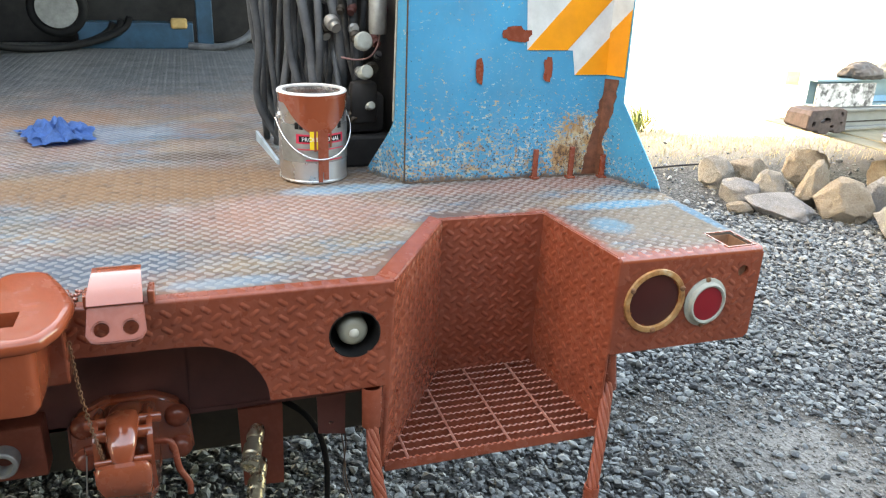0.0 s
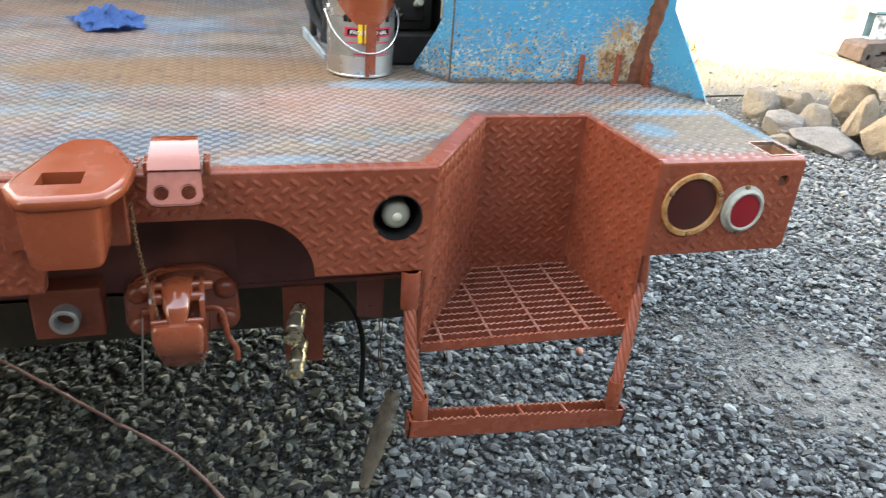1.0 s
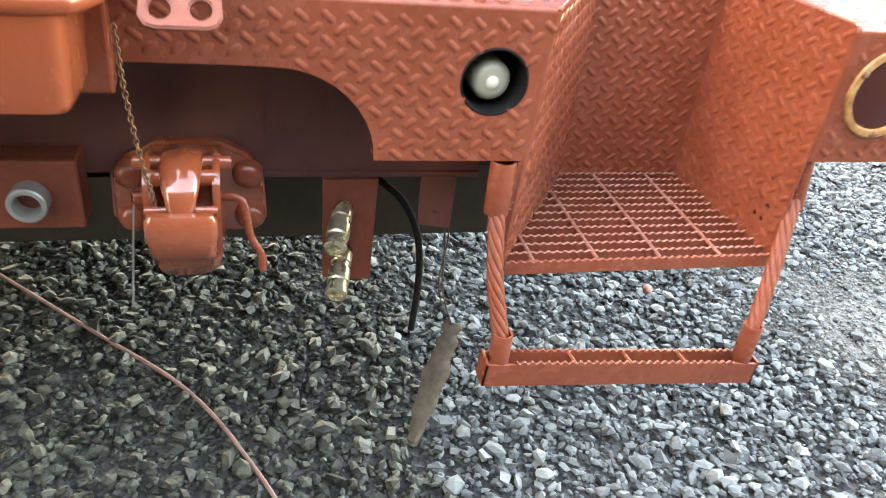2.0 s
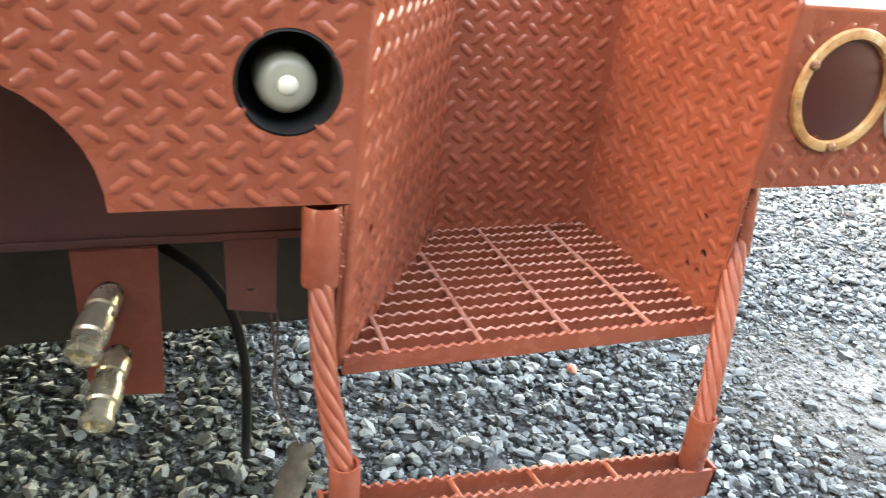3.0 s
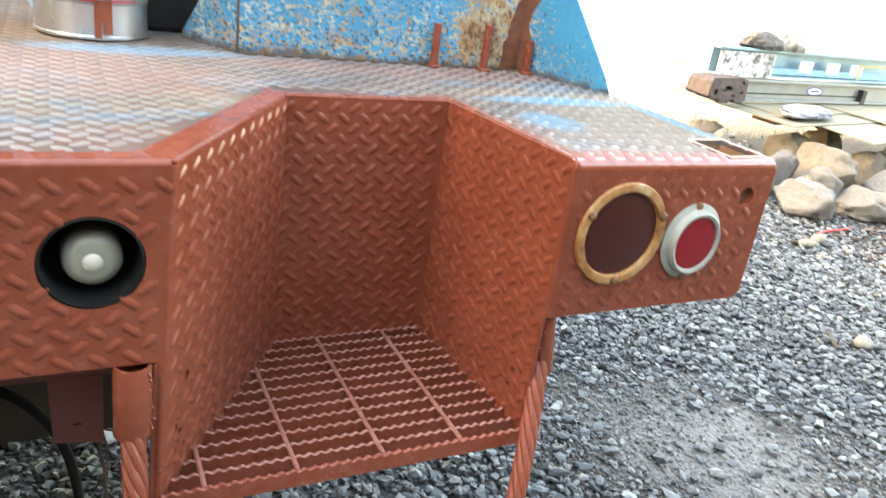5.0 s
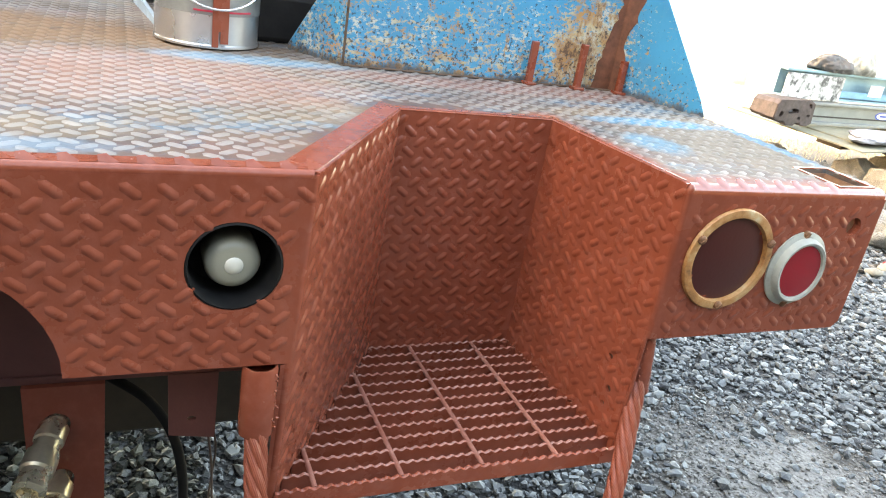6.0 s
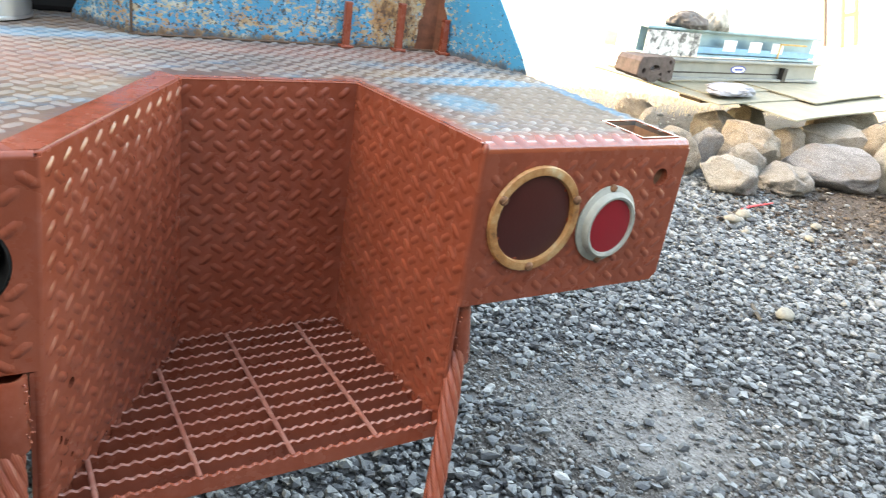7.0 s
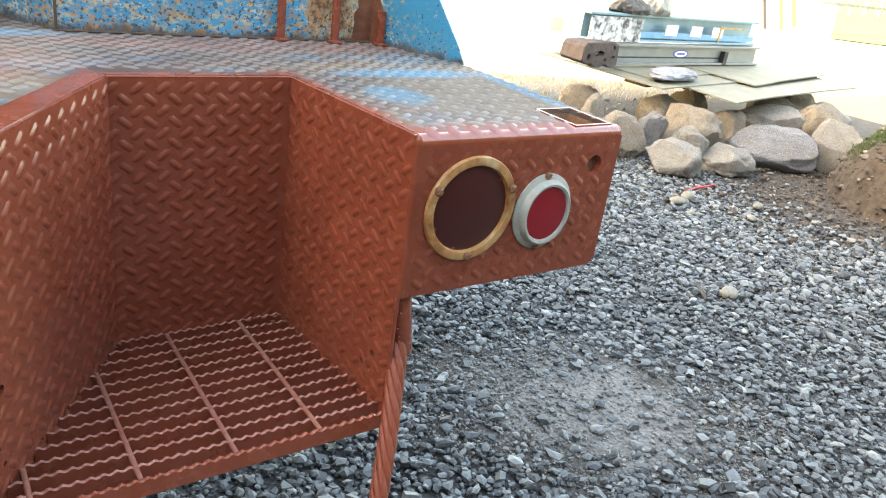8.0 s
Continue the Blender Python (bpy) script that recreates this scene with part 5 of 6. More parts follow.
pipe = part("pipe_stub", bm, M_PIPE, truck, "open grey pipe stub", smooth=40)
bm = bmesh.new()
box(bm, (-0.775, 0.095, 0.79), (-0.645, 0.15, 0.90), 0.004)
part("pipe_mount", bm, M_TAB, pipe)

# ---- blue cabinet on the deck ----
PY = 0.612
TOPZ = 2.05
bm = bmesh.new()
plate(bm, [(0.178, 0), (0.735, 0), (0.735, TOPZ - H), (0.178, TOPZ - H)], [], 0.005, frame_of((0, PY, H), (1, -0.02, 0), up))
cab_panel = part("cabinet_panel", bm, M_BLUE, truck, "chipped blue painted steel panel with rust along its foot")
PM = frame_of((0, PY, H), (1, -0.02, 0), up)
wing = frame_of((0.735, PY - 0.0147, H), (0.091, -0.190, 0), up)
bm = bmesh.new()
plate(bm, [(0, 0), (0.213, 0), (0.197, 0.03), (0.066, 0.215), (0.058, TOPZ - H), (0, TOPZ - H)], [], 0.005, wing)
part("side_wing", bm, M_BLUE, cab_panel, "blue gusset plate at the panel's edge")
bm = bmesh.new()
strip_m = frame_of((0.105, 0.726, H), (0.073, -0.1175, 0), up)
plate(bm, [(0, 0), (0.1385, 0), (0.1385, TOPZ - H), (0.115, TOPZ - H), (0.098, 0.155), (0.085, 0.13), (0, 0.012)], [], 0.006, strip_m)
part("side_strip", bm, M_BLUE, cab_panel)
bm = bmesh.new()
tube(bm, [strip_m @ Vector(p) for p in ((0.098, 0.158, 0.001), (0.115, TOPZ - H, 0.001))], 0.0032, 8)
part("edge_trim", bm, M_TRIM, cab_panel, "pale worn panel edge")
bm = bmesh.new()
box(bm, (0.80, PY, H), (0.806, 1.6, TOPZ), 0.001)
box(bm, (0.17, PY + 0.02, TOPZ), (0.806, 1.6, TOPZ + 0.006), 0.001)
part("cabinet_side", bm, M_BLUE, cab_panel)
bm = bmesh.new()
box(bm, (0.20, PY + 0.03, H + 0.001), (0.79, 1.55, TOPZ - 0.01), 0.004)
part("cabinet_inside", bm, M_DARK, cab_panel)


def decal(name, pts, off, mat, label="", th=0.0012):
    bm = bmesh.new()
    plate(bm, pts, [], th, PM @ Matrix.Translation((0, 0, off)))
    return part(name, bm, mat, cab_panel, label)


# hazard tape: pale ground with orange slants
decal("hazard_tape", [(0.500, 0.342), (0.630, 0.342), (0.642, 0.278), (0.735, 0.278), (0.735, 0.80), (0.460, 0.80), (0.490, 0.47)], 0.0014, M_WHITETAPE, "pale reflective hazard tape with orange slanted bars")
decal("hazard_bar", [(0.500, 0.343), (0.614, 0.343), (0.735, 0.478), (0.735, 0.60), (0.730, 0.60)], 0.0026, M_ORANGE, "orange slanted bar")
decal("hazard_bar", [(0.643, 0.279), (0.735, 0.279), (0.735, 0.378)], 0.0026, M_ORANGE, "orange slanted bar")
bm = bmesh.new()
plate(bm, [(0, 0.279), (0.061, 0.279), (0.061, 0.452), (0, 0.388)], [], 0.0012, wing @ Matrix.Translation((0, 0, 0.0026)))
part("hazard_bar", bm, M_ORANGE, cab_panel)
bm = bmesh.new()
plate(bm, [(0, 0.388), (0.061, 0.452), (0.0585, 0.80), (0, 0.80)], [], 0.0012, wing @ Matrix.Translation((0, 0, 0.0014)))
part("hazard_tape", bm, M_WHITETAPE, cab_panel)
# patches of primer and two tab remains
rng = random.Random(2)


def ragged(cx, cz, w, h, n=18, rough=0.25):
    out = []
    for i in range(n):
        a = 2 * math.pi * i / n
        k = 1 + rng.uniform(-rough, rough)
        c, s = math.cos(a), math.sin(a)
        out.append((cx + w / 2 * k * math.copysign(abs(c) ** 0.7, c), cz + h / 2 * k * math.copysign(abs(s) ** 0.7, s)))
    return out


decal("primer_patch", ragged(0.466, 0.382, 0.072, 0.036), 0.0016, M_PRIMER, "brushed red primer patch")
decal("primer_patch", ragged(0.372, 0.290, 0.021, 0.068, rough=0.16), 0.0036, M_PRIMER)
decal("primer_patch", ragged(0.562, 0.292, 0.022, 0.060, rough=0.25), 0.0036, M_PRIMER)
M_STREAK = plain("thin_brushed_primer", (0.17, 0.062, 0.034), 0.55, 0, 0.45, 45, 0.3)


def brushed(left, right, n=26, rough=0.004):
    """An upright brush mark whose two edges follow (height, place) lines and are frayed."""
    def edge(line, k):
        out = []
        for i in range(n):
            h = line[-1][0] * i / (n - 1)
            for (h0, x0), (h1, x1) in zip(line, line[1:]):
                if h0 <= h <= h1:
                    out.append((x0 + (x1 - x0) * (h - h0) / (h1 - h0) + (rng.uniform(-rough, rough) if k else 0.0), h + rng.uniform(-0.002, 0.002) * (i > 0)))
                    break
        return out
    return edge(right, right[0][1] != right[-1][1]) + edge(left, True)[::-1]


decal("primer_patch", brushed(((0, 0.690), (0.03, 0.694), (0.07, 0.702), (0.12, 0.716), (0.20, 0.727), (0.235, 0.731)), ((0, 0.7349), (0.235, 0.7349))), 0.0018, M_STREAK, "broad brushed streak of thin red primer")
bm = bmesh.new()
plate(bm, [(0.0002, 0)] + [(x, z) for x, z in brushed(((0, 0.0002), (0.27, 0.0002)), ((0, 0.030), (0.05, 0.024), (0.10, 0.016), (0.15, 0.030), (0.20, 0.040), (0.27, 0.046)))][:26] + [(0.0002, 0.268)], [], 0.0012, wing @ Matrix.Translation((0, 0, 0.0018)))
part("primer_patch", bm, M_STREAK, cab_panel)
for x, y, hgt in ((0.5435, 0.588, 0.082), (0.647, 0.578, 0.088), (0.738, 0.566, 0.066)):
    bm = bmesh.new()
    box(bm, (x - 0.0065, y - 0.006, H), (x + 0.0065, y + 0.006, H + hgt), 0.002)
    box(bm, (x - 0.012, y - 0.012, H), (x + 0.012, y + 0.010, H + 0.006), 0.002)
    part("stub_post", bm, M_PRIMER, truck, "short primed steel stub welded to the deck")
bm = bmesh.new()
box(bm, (0.178, PY - 0.010, H + 0.0005), (0.735, PY - 0.002, H + 0.0035), 0.0015)
for v in bm.verts:
    v.co.y -= 0.02 * (v.co.x - 0.0)
part("foot_seam", bm, M_SEAM, cab_panel, "grimy weld seam at the panel's foot")

bm = bmesh.new()
tube(bm, [(0.1785, PY - 0.0065, H + 0.003), (0.1785, PY - 0.0055, H + 0.16), (0.1785, PY - 0.0055, H + 0.60)], 0.0022, 6)
part("corner_seam", bm, M_SEAM, cab_panel, "rusty seam where the panel was folded", smooth=60)

# hoses and valves beside the cabinet
rng = random.Random(11)
for i in range(30):
    x0 = -0.135 + 0.30 * (i / 29) + rng.uniform(-0.012, 0.012)
    y0 = rng.uniform(0.86, 1.25)
    lean_x = rng.uniform(-0.05, 0.03)
    pts = [(x0 + lean_x * 1.6, y0 + 0.05, 2.1), (x0 + lean_x, y0, 1.75), (x0 + lean_x * 0.4 + rng.uniform(-0.012, 0.012), y0 + rng.uniform(-0.04, 0.04), 1.5), (x0 + rng.uniform(-0.02, 0.02), y0 + rng.uniform(-0.04, 0.06), 1.32), (x0 + rng.uniform(-0.02, 0.05), y0 + rng.uniform(0.0, 0.1), H + 0.01)]
    bm = bmesh.new()
    tube(bm, smooth_line(pts, 7), rng.choice((0.009, 0.011, 0.014, 0.017)), 10)
    part("hydraulic_hose", bm, M_HOSE, truck, "black hydraulic hose rising from the deck", smooth=60)
for i in range(24):
    x, y, z = rng.uniform(0.0, 0.19), rng.uniform(0.80, 0.95), rng.uniform(1.20, 1.62)
    bm = bmesh.new()
    r = rng.uniform(0.009, 0.020)
    lathe(bm, [(0, -r), (r * 0.8, -r), (r, -r * 0.6), (r, r * 0.3), (r * 0.7, r * 0.5), (r * 0.7, r * 1.2), (0, r * 1.2)], 12, pose(x, y, z, rng.uniform(40, 130), rng.uniform(-40, 40), 0))
    part("valve", bm, rng.choice((M_PIPE, M_BROWN, M_HOSE, M_DULL)), truck, "grimy hydraulic fitting", smooth=35)
bm = bmesh.new()
lathe(bm, [(0, 0), (0.022, 0), (0.024, 0.01), (0.024, 0.09), (0.018, 0.10), (0.018, 0.12), (0, 0.12)], 18, pose(0.150, 0.80, 1.53))
part("filter_canister", bm, M_PIPE, truck, "pale cylindrical filter", smooth=35)
for x, y, z, r in ((0.105, 0.765, 1.515, 0.024), (0.112, 0.765, 1.435, 0.019), (0.125, 0.765, 1.345, 0.011)):
    bm = bmesh.new()
    lathe(bm, [(0, -0.03), (r * 0.7, -0.03), (r * 0.7, -0.012), (r, -0.010), (r, 0.004), (r * 0.85, 0.008), (0, 0.010)], 20, at_face(x, y=y, z=z) @ pose(0, 0, 0, -20, 12, 0))
    part("valve_cap", bm, M_GREYPAD, truck, "pale round valve cap", smooth=40)
bm = bmesh.new()
box(bm, (0.045, 0.80, H + 0.09), (0.175, 0.95, H + 0.20), 0.018)
box(bm, (0.075, 0.785, H + 0.12), (0.150, 0.83, H + 0.235), 0.014)
part("valve_block", bm, M_DARK, truck, "grimy black valve block", smooth=40)
bm = bmesh.new()
tube(bm, smooth_line([(0.05, 0.79, 1.47), (0.09, 0.78, 1.465), (0.13, 0.785, 1.475), (0.155, 0.80, 1.52), (0.150, 0.82, 1.60)], 6), 0.0026, 6)
part("signal_wire", bm, M_CABLE, truck, "thin pink wire over the valves", smooth=60)
bm = bmesh.new()
box(bm, (-0.07, 1.36, H), (0.20, 1.40, 2.1), 0.004)
box(bm, (0.02, 0.78, H), (0.19, 1.30, H + 0.09), 0.01)
part("valve_mount", bm, M_DARK, truck)
bm = bmesh.new()
plate(bm, [(0, 0), (0.30, 0), (0.30, 0.03), (0, 0.012)], [], 0.008, frame_of((-0.115, 0.85, H), (-0.10, 0.95, 0), up))
part("guard_strip", bm, plain("faded_pale_blue", (0.36, 0.46, 0.52), 0.5, 0, 0.3, 20), truck, "pale blue guard strip on the deck")

# machine house at the deck's far end; unseen top and roof added to block sky
bm = bmesh.new()
box(bm, (-1.62, 3.72, H), (0.826, 3.80, 3.2), 0.01)
box(bm, (-1.62, 2.1, 2.28), (0.15, 3.74, 2.36), 0.01)
box(bm, (-1.62, 1.9, H), (-1.54, 3.72, 2.0), 0.01)
part("machine_house", bm, M_DARK, truck, "dark machine housing, its unseen top and roof added to block sky")
bm = bmesh.new()
box(bm, (-0.905, 3.44, H), (-0.300, 3.56, H + 0.142), 0.006)
beam = part("cross_beam", bm, M_DARKBLUE, truck, "dark blue steel beam across the deck")
bm = bmesh.new()
box(bm, (-0.42, 3.425, H + 0.11), (-0.33, 3.50, H + 0.165), 0.012)
part("beam_clamp", bm, M_TIMBER, beam, "yellowish clamp on the beam")
for x0 in (-0.28, 0.10):
    bm = bmesh.new()
    box(bm, (x0, 3.46, H), (x0 + 0.09, 3.55, 2.27), 0.006)
    part("upright", bm, M_DARKBLUE, truck, "blue steel upright")
bm = bmesh.new()
lathe(bm, [(0, 0), (0.085, 0), (0.105, 0.006), (0.105, 0.03), (0, 0.03)], 28, frame_of((-0.99, 3.45, H + 0.215), (1, 0, 0), up))
part("gauge", bm, M_PIPE, truck, "round pale gauge", smooth=40)
bm = bmesh.new()
lathe(bm, [(0.13, -0.03), (0.15, -0.02), (0.155, 0.0), (0.15, 0.03), (0.13, 0.04), (0.11, 0.03), (0.108, -0.02)], 28, frame_of((-0.99, 3.47, H + 0.21), (1, 0, 0), up))
part("gauge_ring", bm, M_RUBBER, truck, smooth=60)
for i, r in enumerate((0.22, 0.25, 0.28)):
    bm = bmesh.new()
    pts = [(-1.05 + r * 1.5 * math.cos(a), 3.30 + 0.14 * math.sin(a * 1.3), H + 0.02 + r * 0.55 * (1 + math.sin(a))) for a in [math.pi + math.pi * j / 9 for j in range(10)]]
    tube(bm, smooth_line(pts, 4), 0.018, 8)
    part("hydraulic_hose", bm, M_RUBBER, truck, "looped black hose on the deck", smooth=60)
bm = bmesh.new()
tube(bm, smooth_line([(-0.33, 3.40, H + 0.02), (-0.15, 3.36, H + 0.02), (0.02, 3.38, H + 0.10), (0.12, 3.42, H + 0.35), (0.13, 3.45, H + 0.8)], 6), 0.022, 8)
part("hydraulic_hose", bm, M_HOSE, truck, "looped black hose on the deck", smooth=60)


# ---- paint can ----
def paint_can(x, y, z):
    can = thing("paint_can", "open metal paint can with red primer run down its side", "paint can", at=(x, y, z))
    r, h = 0.0880, 0.226
    bm = bmesh.new()
    lathe(bm, [(0, 0.004), (r - 0.004, 0.004), (r - 0.003, 0.0), (r + 0.001, 0.001), (r + 0.001, 0.005), (r - 0.0005, 0.007), (r - 0.0005, h - 0.008), (r + 0.001, h - 0.005), (r + 0.001, h), (r - 0.003, h + 0.001), (r - 0.012, h - 0.004), (r - 0.0125, h - 0.012), (r - 0.004, h - 0.014), (r - 0.004, 0.02), (0, 0.02)], 48)
    body = part("can_body", bm, M_TIN, can, "bright tinplate wall", smooth=35)
    bm = bmesh.new()
    lathe(bm, [(0, h - 0.075), (r - 0.0042, h - 0.075)], 36)
    part("paint", bm, M_WET, can, "thick red primer inside", smooth=180)
    bm = bmesh.new()
    lathe(bm, [(r - 0.013, h - 0.003), (r - 0.0125, h + 0.0015), (r - 0.006, h + 0.0032), (r + 0.0005, h + 0.0018), (r + 0.0018, h - 0.001), (r + 0.0014, h - 0.005)], 48)
    part("rim", bm, M_LABELWHITE, can, "broad pale lid seat", smooth=60)
    # label pieces wrapped on the wall; angles in degrees from the side that faces the bumper
    def wrapped(name, a0, a1, zlo, zhi, mat, off, lab=""):
        bm = bmesh.new()
        n = max(2, int(abs(a1 - a0) / 5))
        cols = []
        for i in range(n + 1):
            a = a0 + (a1 - a0) * i / n
            t = radians(a - 90)
            lo, hi = (zlo(a) if callable(zlo) else zlo), (zhi(a) if callable(zhi) else zhi)
            cols.append([bm.verts.new(((r + o) * math.cos(t), (r + o) * math.sin(t), q)) for o in (off, off + 0.0006) for q in (lo, hi)])
        for p, q in zip(cols, cols[1:]):
            for i, j in ((0, 1), (1, 3), (3, 2), (2, 0)):
                bm.faces.new((p[i], p[j], q[j], q[i]))
        for p in (cols[0], cols[-1]):
            bm.faces.new((p[0], p[1], p[3], p[2]))
        part(name, bm, mat, body, lab, smooth=40)
    wrapped("label_panel", -75, 95, 0.055, 0.150, M_PIPE, 0.0003)
    wrapped("label_band", -42, 42, 0.104, 0.128, M_LABELRED, 0.0012, "red label band")
    def lettering(text, size, a_mid, z_low, mat, off):
        cu = bpy.data.curves.new("letters", "FONT")
        cu.body, cu.size, cu.align_x, cu.extrude = text, size, "CENTER", 0.0003
        tmp = bpy.data.objects.new("letters", cu)
        me = bpy.data.meshes.new_from_object(tmp)
        bm = bmesh.new()
        bm.from_mesh(me)
        for v in bm.verts:
            t = radians(a_mid - 90) + v.co.x / r
            v.co = ((r + off + v.co.z) * math.cos(t), (r + off + v.co.z) * math.sin(t), z_low + v.co.y)
        bpy.data.objects.remove(tmp)
        bpy.data.curves.remove(cu)
        bpy.data.meshes.remove(me)
        part("lettering", bm, mat, body)
    wrapped("label_bar", -37, 37, 0.1085, 0.1235, M_RUBBER, 0.0018)
    lettering("PROFESSIONAL", 0.0145, 0, 0.1110, M_LABELWHITE, 0.0030)
    for a0, a1 in ((-44, -37), (-36, -30), (30, 38)):
        wrapped("label_bar", a0, a1, 0.140, 0.156, M_RUBBER, 0.0010)
    for a0, a1, z0 in ((-40, 44, 0.088), (-26, 40, 0.060)):
        wrapped("label_bar", a0, a1, z0, z0 + 0.003, M_LABELRED, 0.0012)
    wrapped("label_panel", -19, -4, 0.090, 0.136, M_LABELYELLOW, 0.0024, "yellow label block")
    # the run of paint: wide at the rim, narrowing to three drips
    def foot(a):
        return h - 0.012 - 0.080 * max(0.0, 1 - (abs(a + 2) / 62) ** 1.6) - 0.012
    wrapped("paint_run", -86, 80, foot, h - 0.002, M_WET, 0.0012, "wide run of red primer")
    for a, w, z0 in ((-3, 3.4, 0.004), (6.5, 4.2, 0.010), (1.6, 1.2, 0.03), (-10.5, 1.8, 0.085), (15, 1.6, 0.095)):
        wrapped("paint_drip", a - w, a + w, z0, 0.14, M_PRIMER, 0.0032)
    # wire bail hanging in front
    bm = bmesh.new()
    pts = []
    for i in range(25):
        t = math.pi * i / 24
        pts.append((-(r + 0.006) * math.cos(t) * 1.02, -(r + 0.012) * math.sin(t) ** 0.8, h * 0.70 - 0.092 * math.sin(t)))
    tube(bm, pts, 0.0021, 8)
    part("handle", bm, M_WIRE, can, "thin wire bail handle", smooth=60)
    for sgn in (-1, 1):
        bm = bmesh.new()
        lathe(bm, [(0.011, -0.002), (0.010, 0.003), (0.005, 0.006), (0, 0.006)], 14, pose(sgn * r, 0, h * 0.72, 0, 90 * sgn, 0))
        part("handle_ear", bm, M_TIN, can, smooth=40)
    can.rotation_euler = (0, 0, radians(6))
    return can


paint_can(-0.041, 0.720, H + 0.003)


def crumpled(name, mat, w, d, hgt, seed, folds, label, category, at, turn=0.0):
    """A dropped cloth: a grid sheet drawn together into ridges, with thickness."""
    rng = random.Random(seed)
    bm = bmesh.new()
    n = 26
    vs = {}
    for i in range(n + 1):
        for j in range(n + 1):
            u, v = i / n * 2 - 1, j / n * 2 - 1
            edge = 1 + 0.28 * noise.noise((u * 2 + seed, v * 2, 1.0)) + 0.18 * noise.noise((u * 4, v * 4 + seed, 2.0))
            k = (abs(u) ** 3 + abs(v) ** 3) ** (1 / 3) / max(abs(u), abs(v), 1e-3)
            x, y = u * w / 2 * edge / max(k, 0.6), v * d / 2 * edge / max(k, 0.6)
            fall = max(0.0, 1 - (u * u + v * v) * 0.55)
            ridge = abs(noise.noise((u * folds + seed, v * folds * 0.8, 3.0))) * 1.3 + 0.5 * abs(noise.noise((u * folds * 2, v * folds * 2 + seed, 5.0)))
            vs[i, j] = bm.verts.new((x, y, 0.003 + hgt * fall * (0.25 + ridge)))
    for i in range(n):
        for j in range(n):
            bm.faces.new((vs[i, j], vs[i + 1, j], vs[i + 1, j + 1], vs[i, j + 1]))
    bmesh.ops.solidify(bm, geom=bm.faces[:], thickness=0.0022)
    ob = part(name, bm, mat, smooth=60)
    ob.matrix_basis = pose(*at, 0, 0, turn)
    return tagged(ob, label, category)


crumpled("rag", M_GLOVE, 0.19, 0.26, 0.052, 4, 2.6, "crumpled bright blue cloth dropped on the deck", "rag", (-0.735, 1.27, H + 0.002), 20)

# ---- things on the gravel ----
bm = bmesh.new()
tube(bm, smooth_line([(-1.6, 1.55, 0.02), (-1.20, 1.17, 0.022), (-0.82, 0.80, 0.024), (-0.60, 0.585, 0.022), (-0.45, 0.35, 0.022), (-0.33, 0.05, 0.022), (-0.30, -0.4, 0.018)], 10), 0.0052, 8)
tagged(part("cord", bm, M_CABLE, smooth=60), "dusty pinkish cord lying across the gravel", "cord")


def bark_strip():
    """A dry split strip caught on a thin wire under the truck."""
    bm = bmesh.new()
    rings = []
    line = smooth_line([(-0.030, 0.170, 0.512), (-0.046, 0.145, 0.478), (-0.070, 0.110, 0.440), (-0.098, 0.065, 0.395), (-0.125, 0.02, 0.355)], 7)
    for i, q in enumerate(line):
        t = i / (len(line) - 1)
        ww = 0.017 * (0.35 + 0.9 * math.sin(math.pi * min(1, t * 0.75 + 0.14))) * (1 + 0.4 * noise.noise((t * 9, 1.0, 4.0)))
        ring = []
        for k in range(12):
            a = 2 * math.pi * k / 12
            rr = 1 + 0.35 * noise.noise((math.cos(a) * 2, math.sin(a) * 2, t * 12))
            fold = 0.006 * math.cos(2 * a)
            ring.append(q + Vector((math.cos(a) * ww * rr, -math.cos(a) * ww * rr * 0.35 + fold, math.sin(a) * 0.006 * rr)))
        rings.append(ring)
    loft(bm, rings)
    strip_ob = tagged(part("bark_strip", bm, M_WOODDEBRIS, smooth=40), "dry split strip of bark hanging on a thin wire", "bark")
    bm = bmesh.new()
    tube(bm, smooth_line([(-0.085, 0.158, 0.80), (-0.072, 0.160, 0.70), (-0.064, 0.165, 0.60), (-0.034, 0.168, 0.508)], 6), 0.0016, 6)
    tube(bm, smooth_line([(-0.085, 0.160, 0.80), (-0.066, 0.166, 0.72), (-0.072, 0.170, 0.62), (-0.060, 0.172, 0.56)], 6), 0.0014, 6)
    part("wire", bm, M_RUSTPIPE, strip_ob)
    bm = bmesh.new()
    tube(bm, smooth_line([(-0.040, 0.140, 0.470), (-0.072, 0.095, 0.425), (-0.104, 0.045, 0.378)], 6), lambda t: 0.0042 * (1.05 - t * 0.5), 6)
    part("splinter", bm, M_RUSTPIPE, strip_ob, "reddish splinter")


bark_strip()
bm = bmesh.new()
tube(bm, smooth_line([(4.06, 2.118, 0.012), (4.16, 2.135, 0.02), (4.28, 2.13, 0.028), (4.43, 2.165, 0.016)], 5), lambda t: 0.010 - 0.005 * t, 8)
tagged(part("stick", bm, M_REDSTICK, smooth=60), "short red plastic stick lying on the earth", "stick")
bm = bmesh.new()
loft(bm, [oval(2.80 + 0.10 * t, 0.99 + 0.13 * t, 0.02, 0.008 + 0.006 * math.sin(3 * t), 0.007, math.pi / 2, 8) for t in (0, 0.25, 0.5, 0.75, 1.0)])
tagged(part("twig", bm, M_WOODDEBRIS, smooth=60), "short pale splinter of wood on the gravel", "twig")
M_PEBBLE = plain("pale_pebble", (0.215, 0.205, 0.165), 0.85, 0, 0.3, 40)
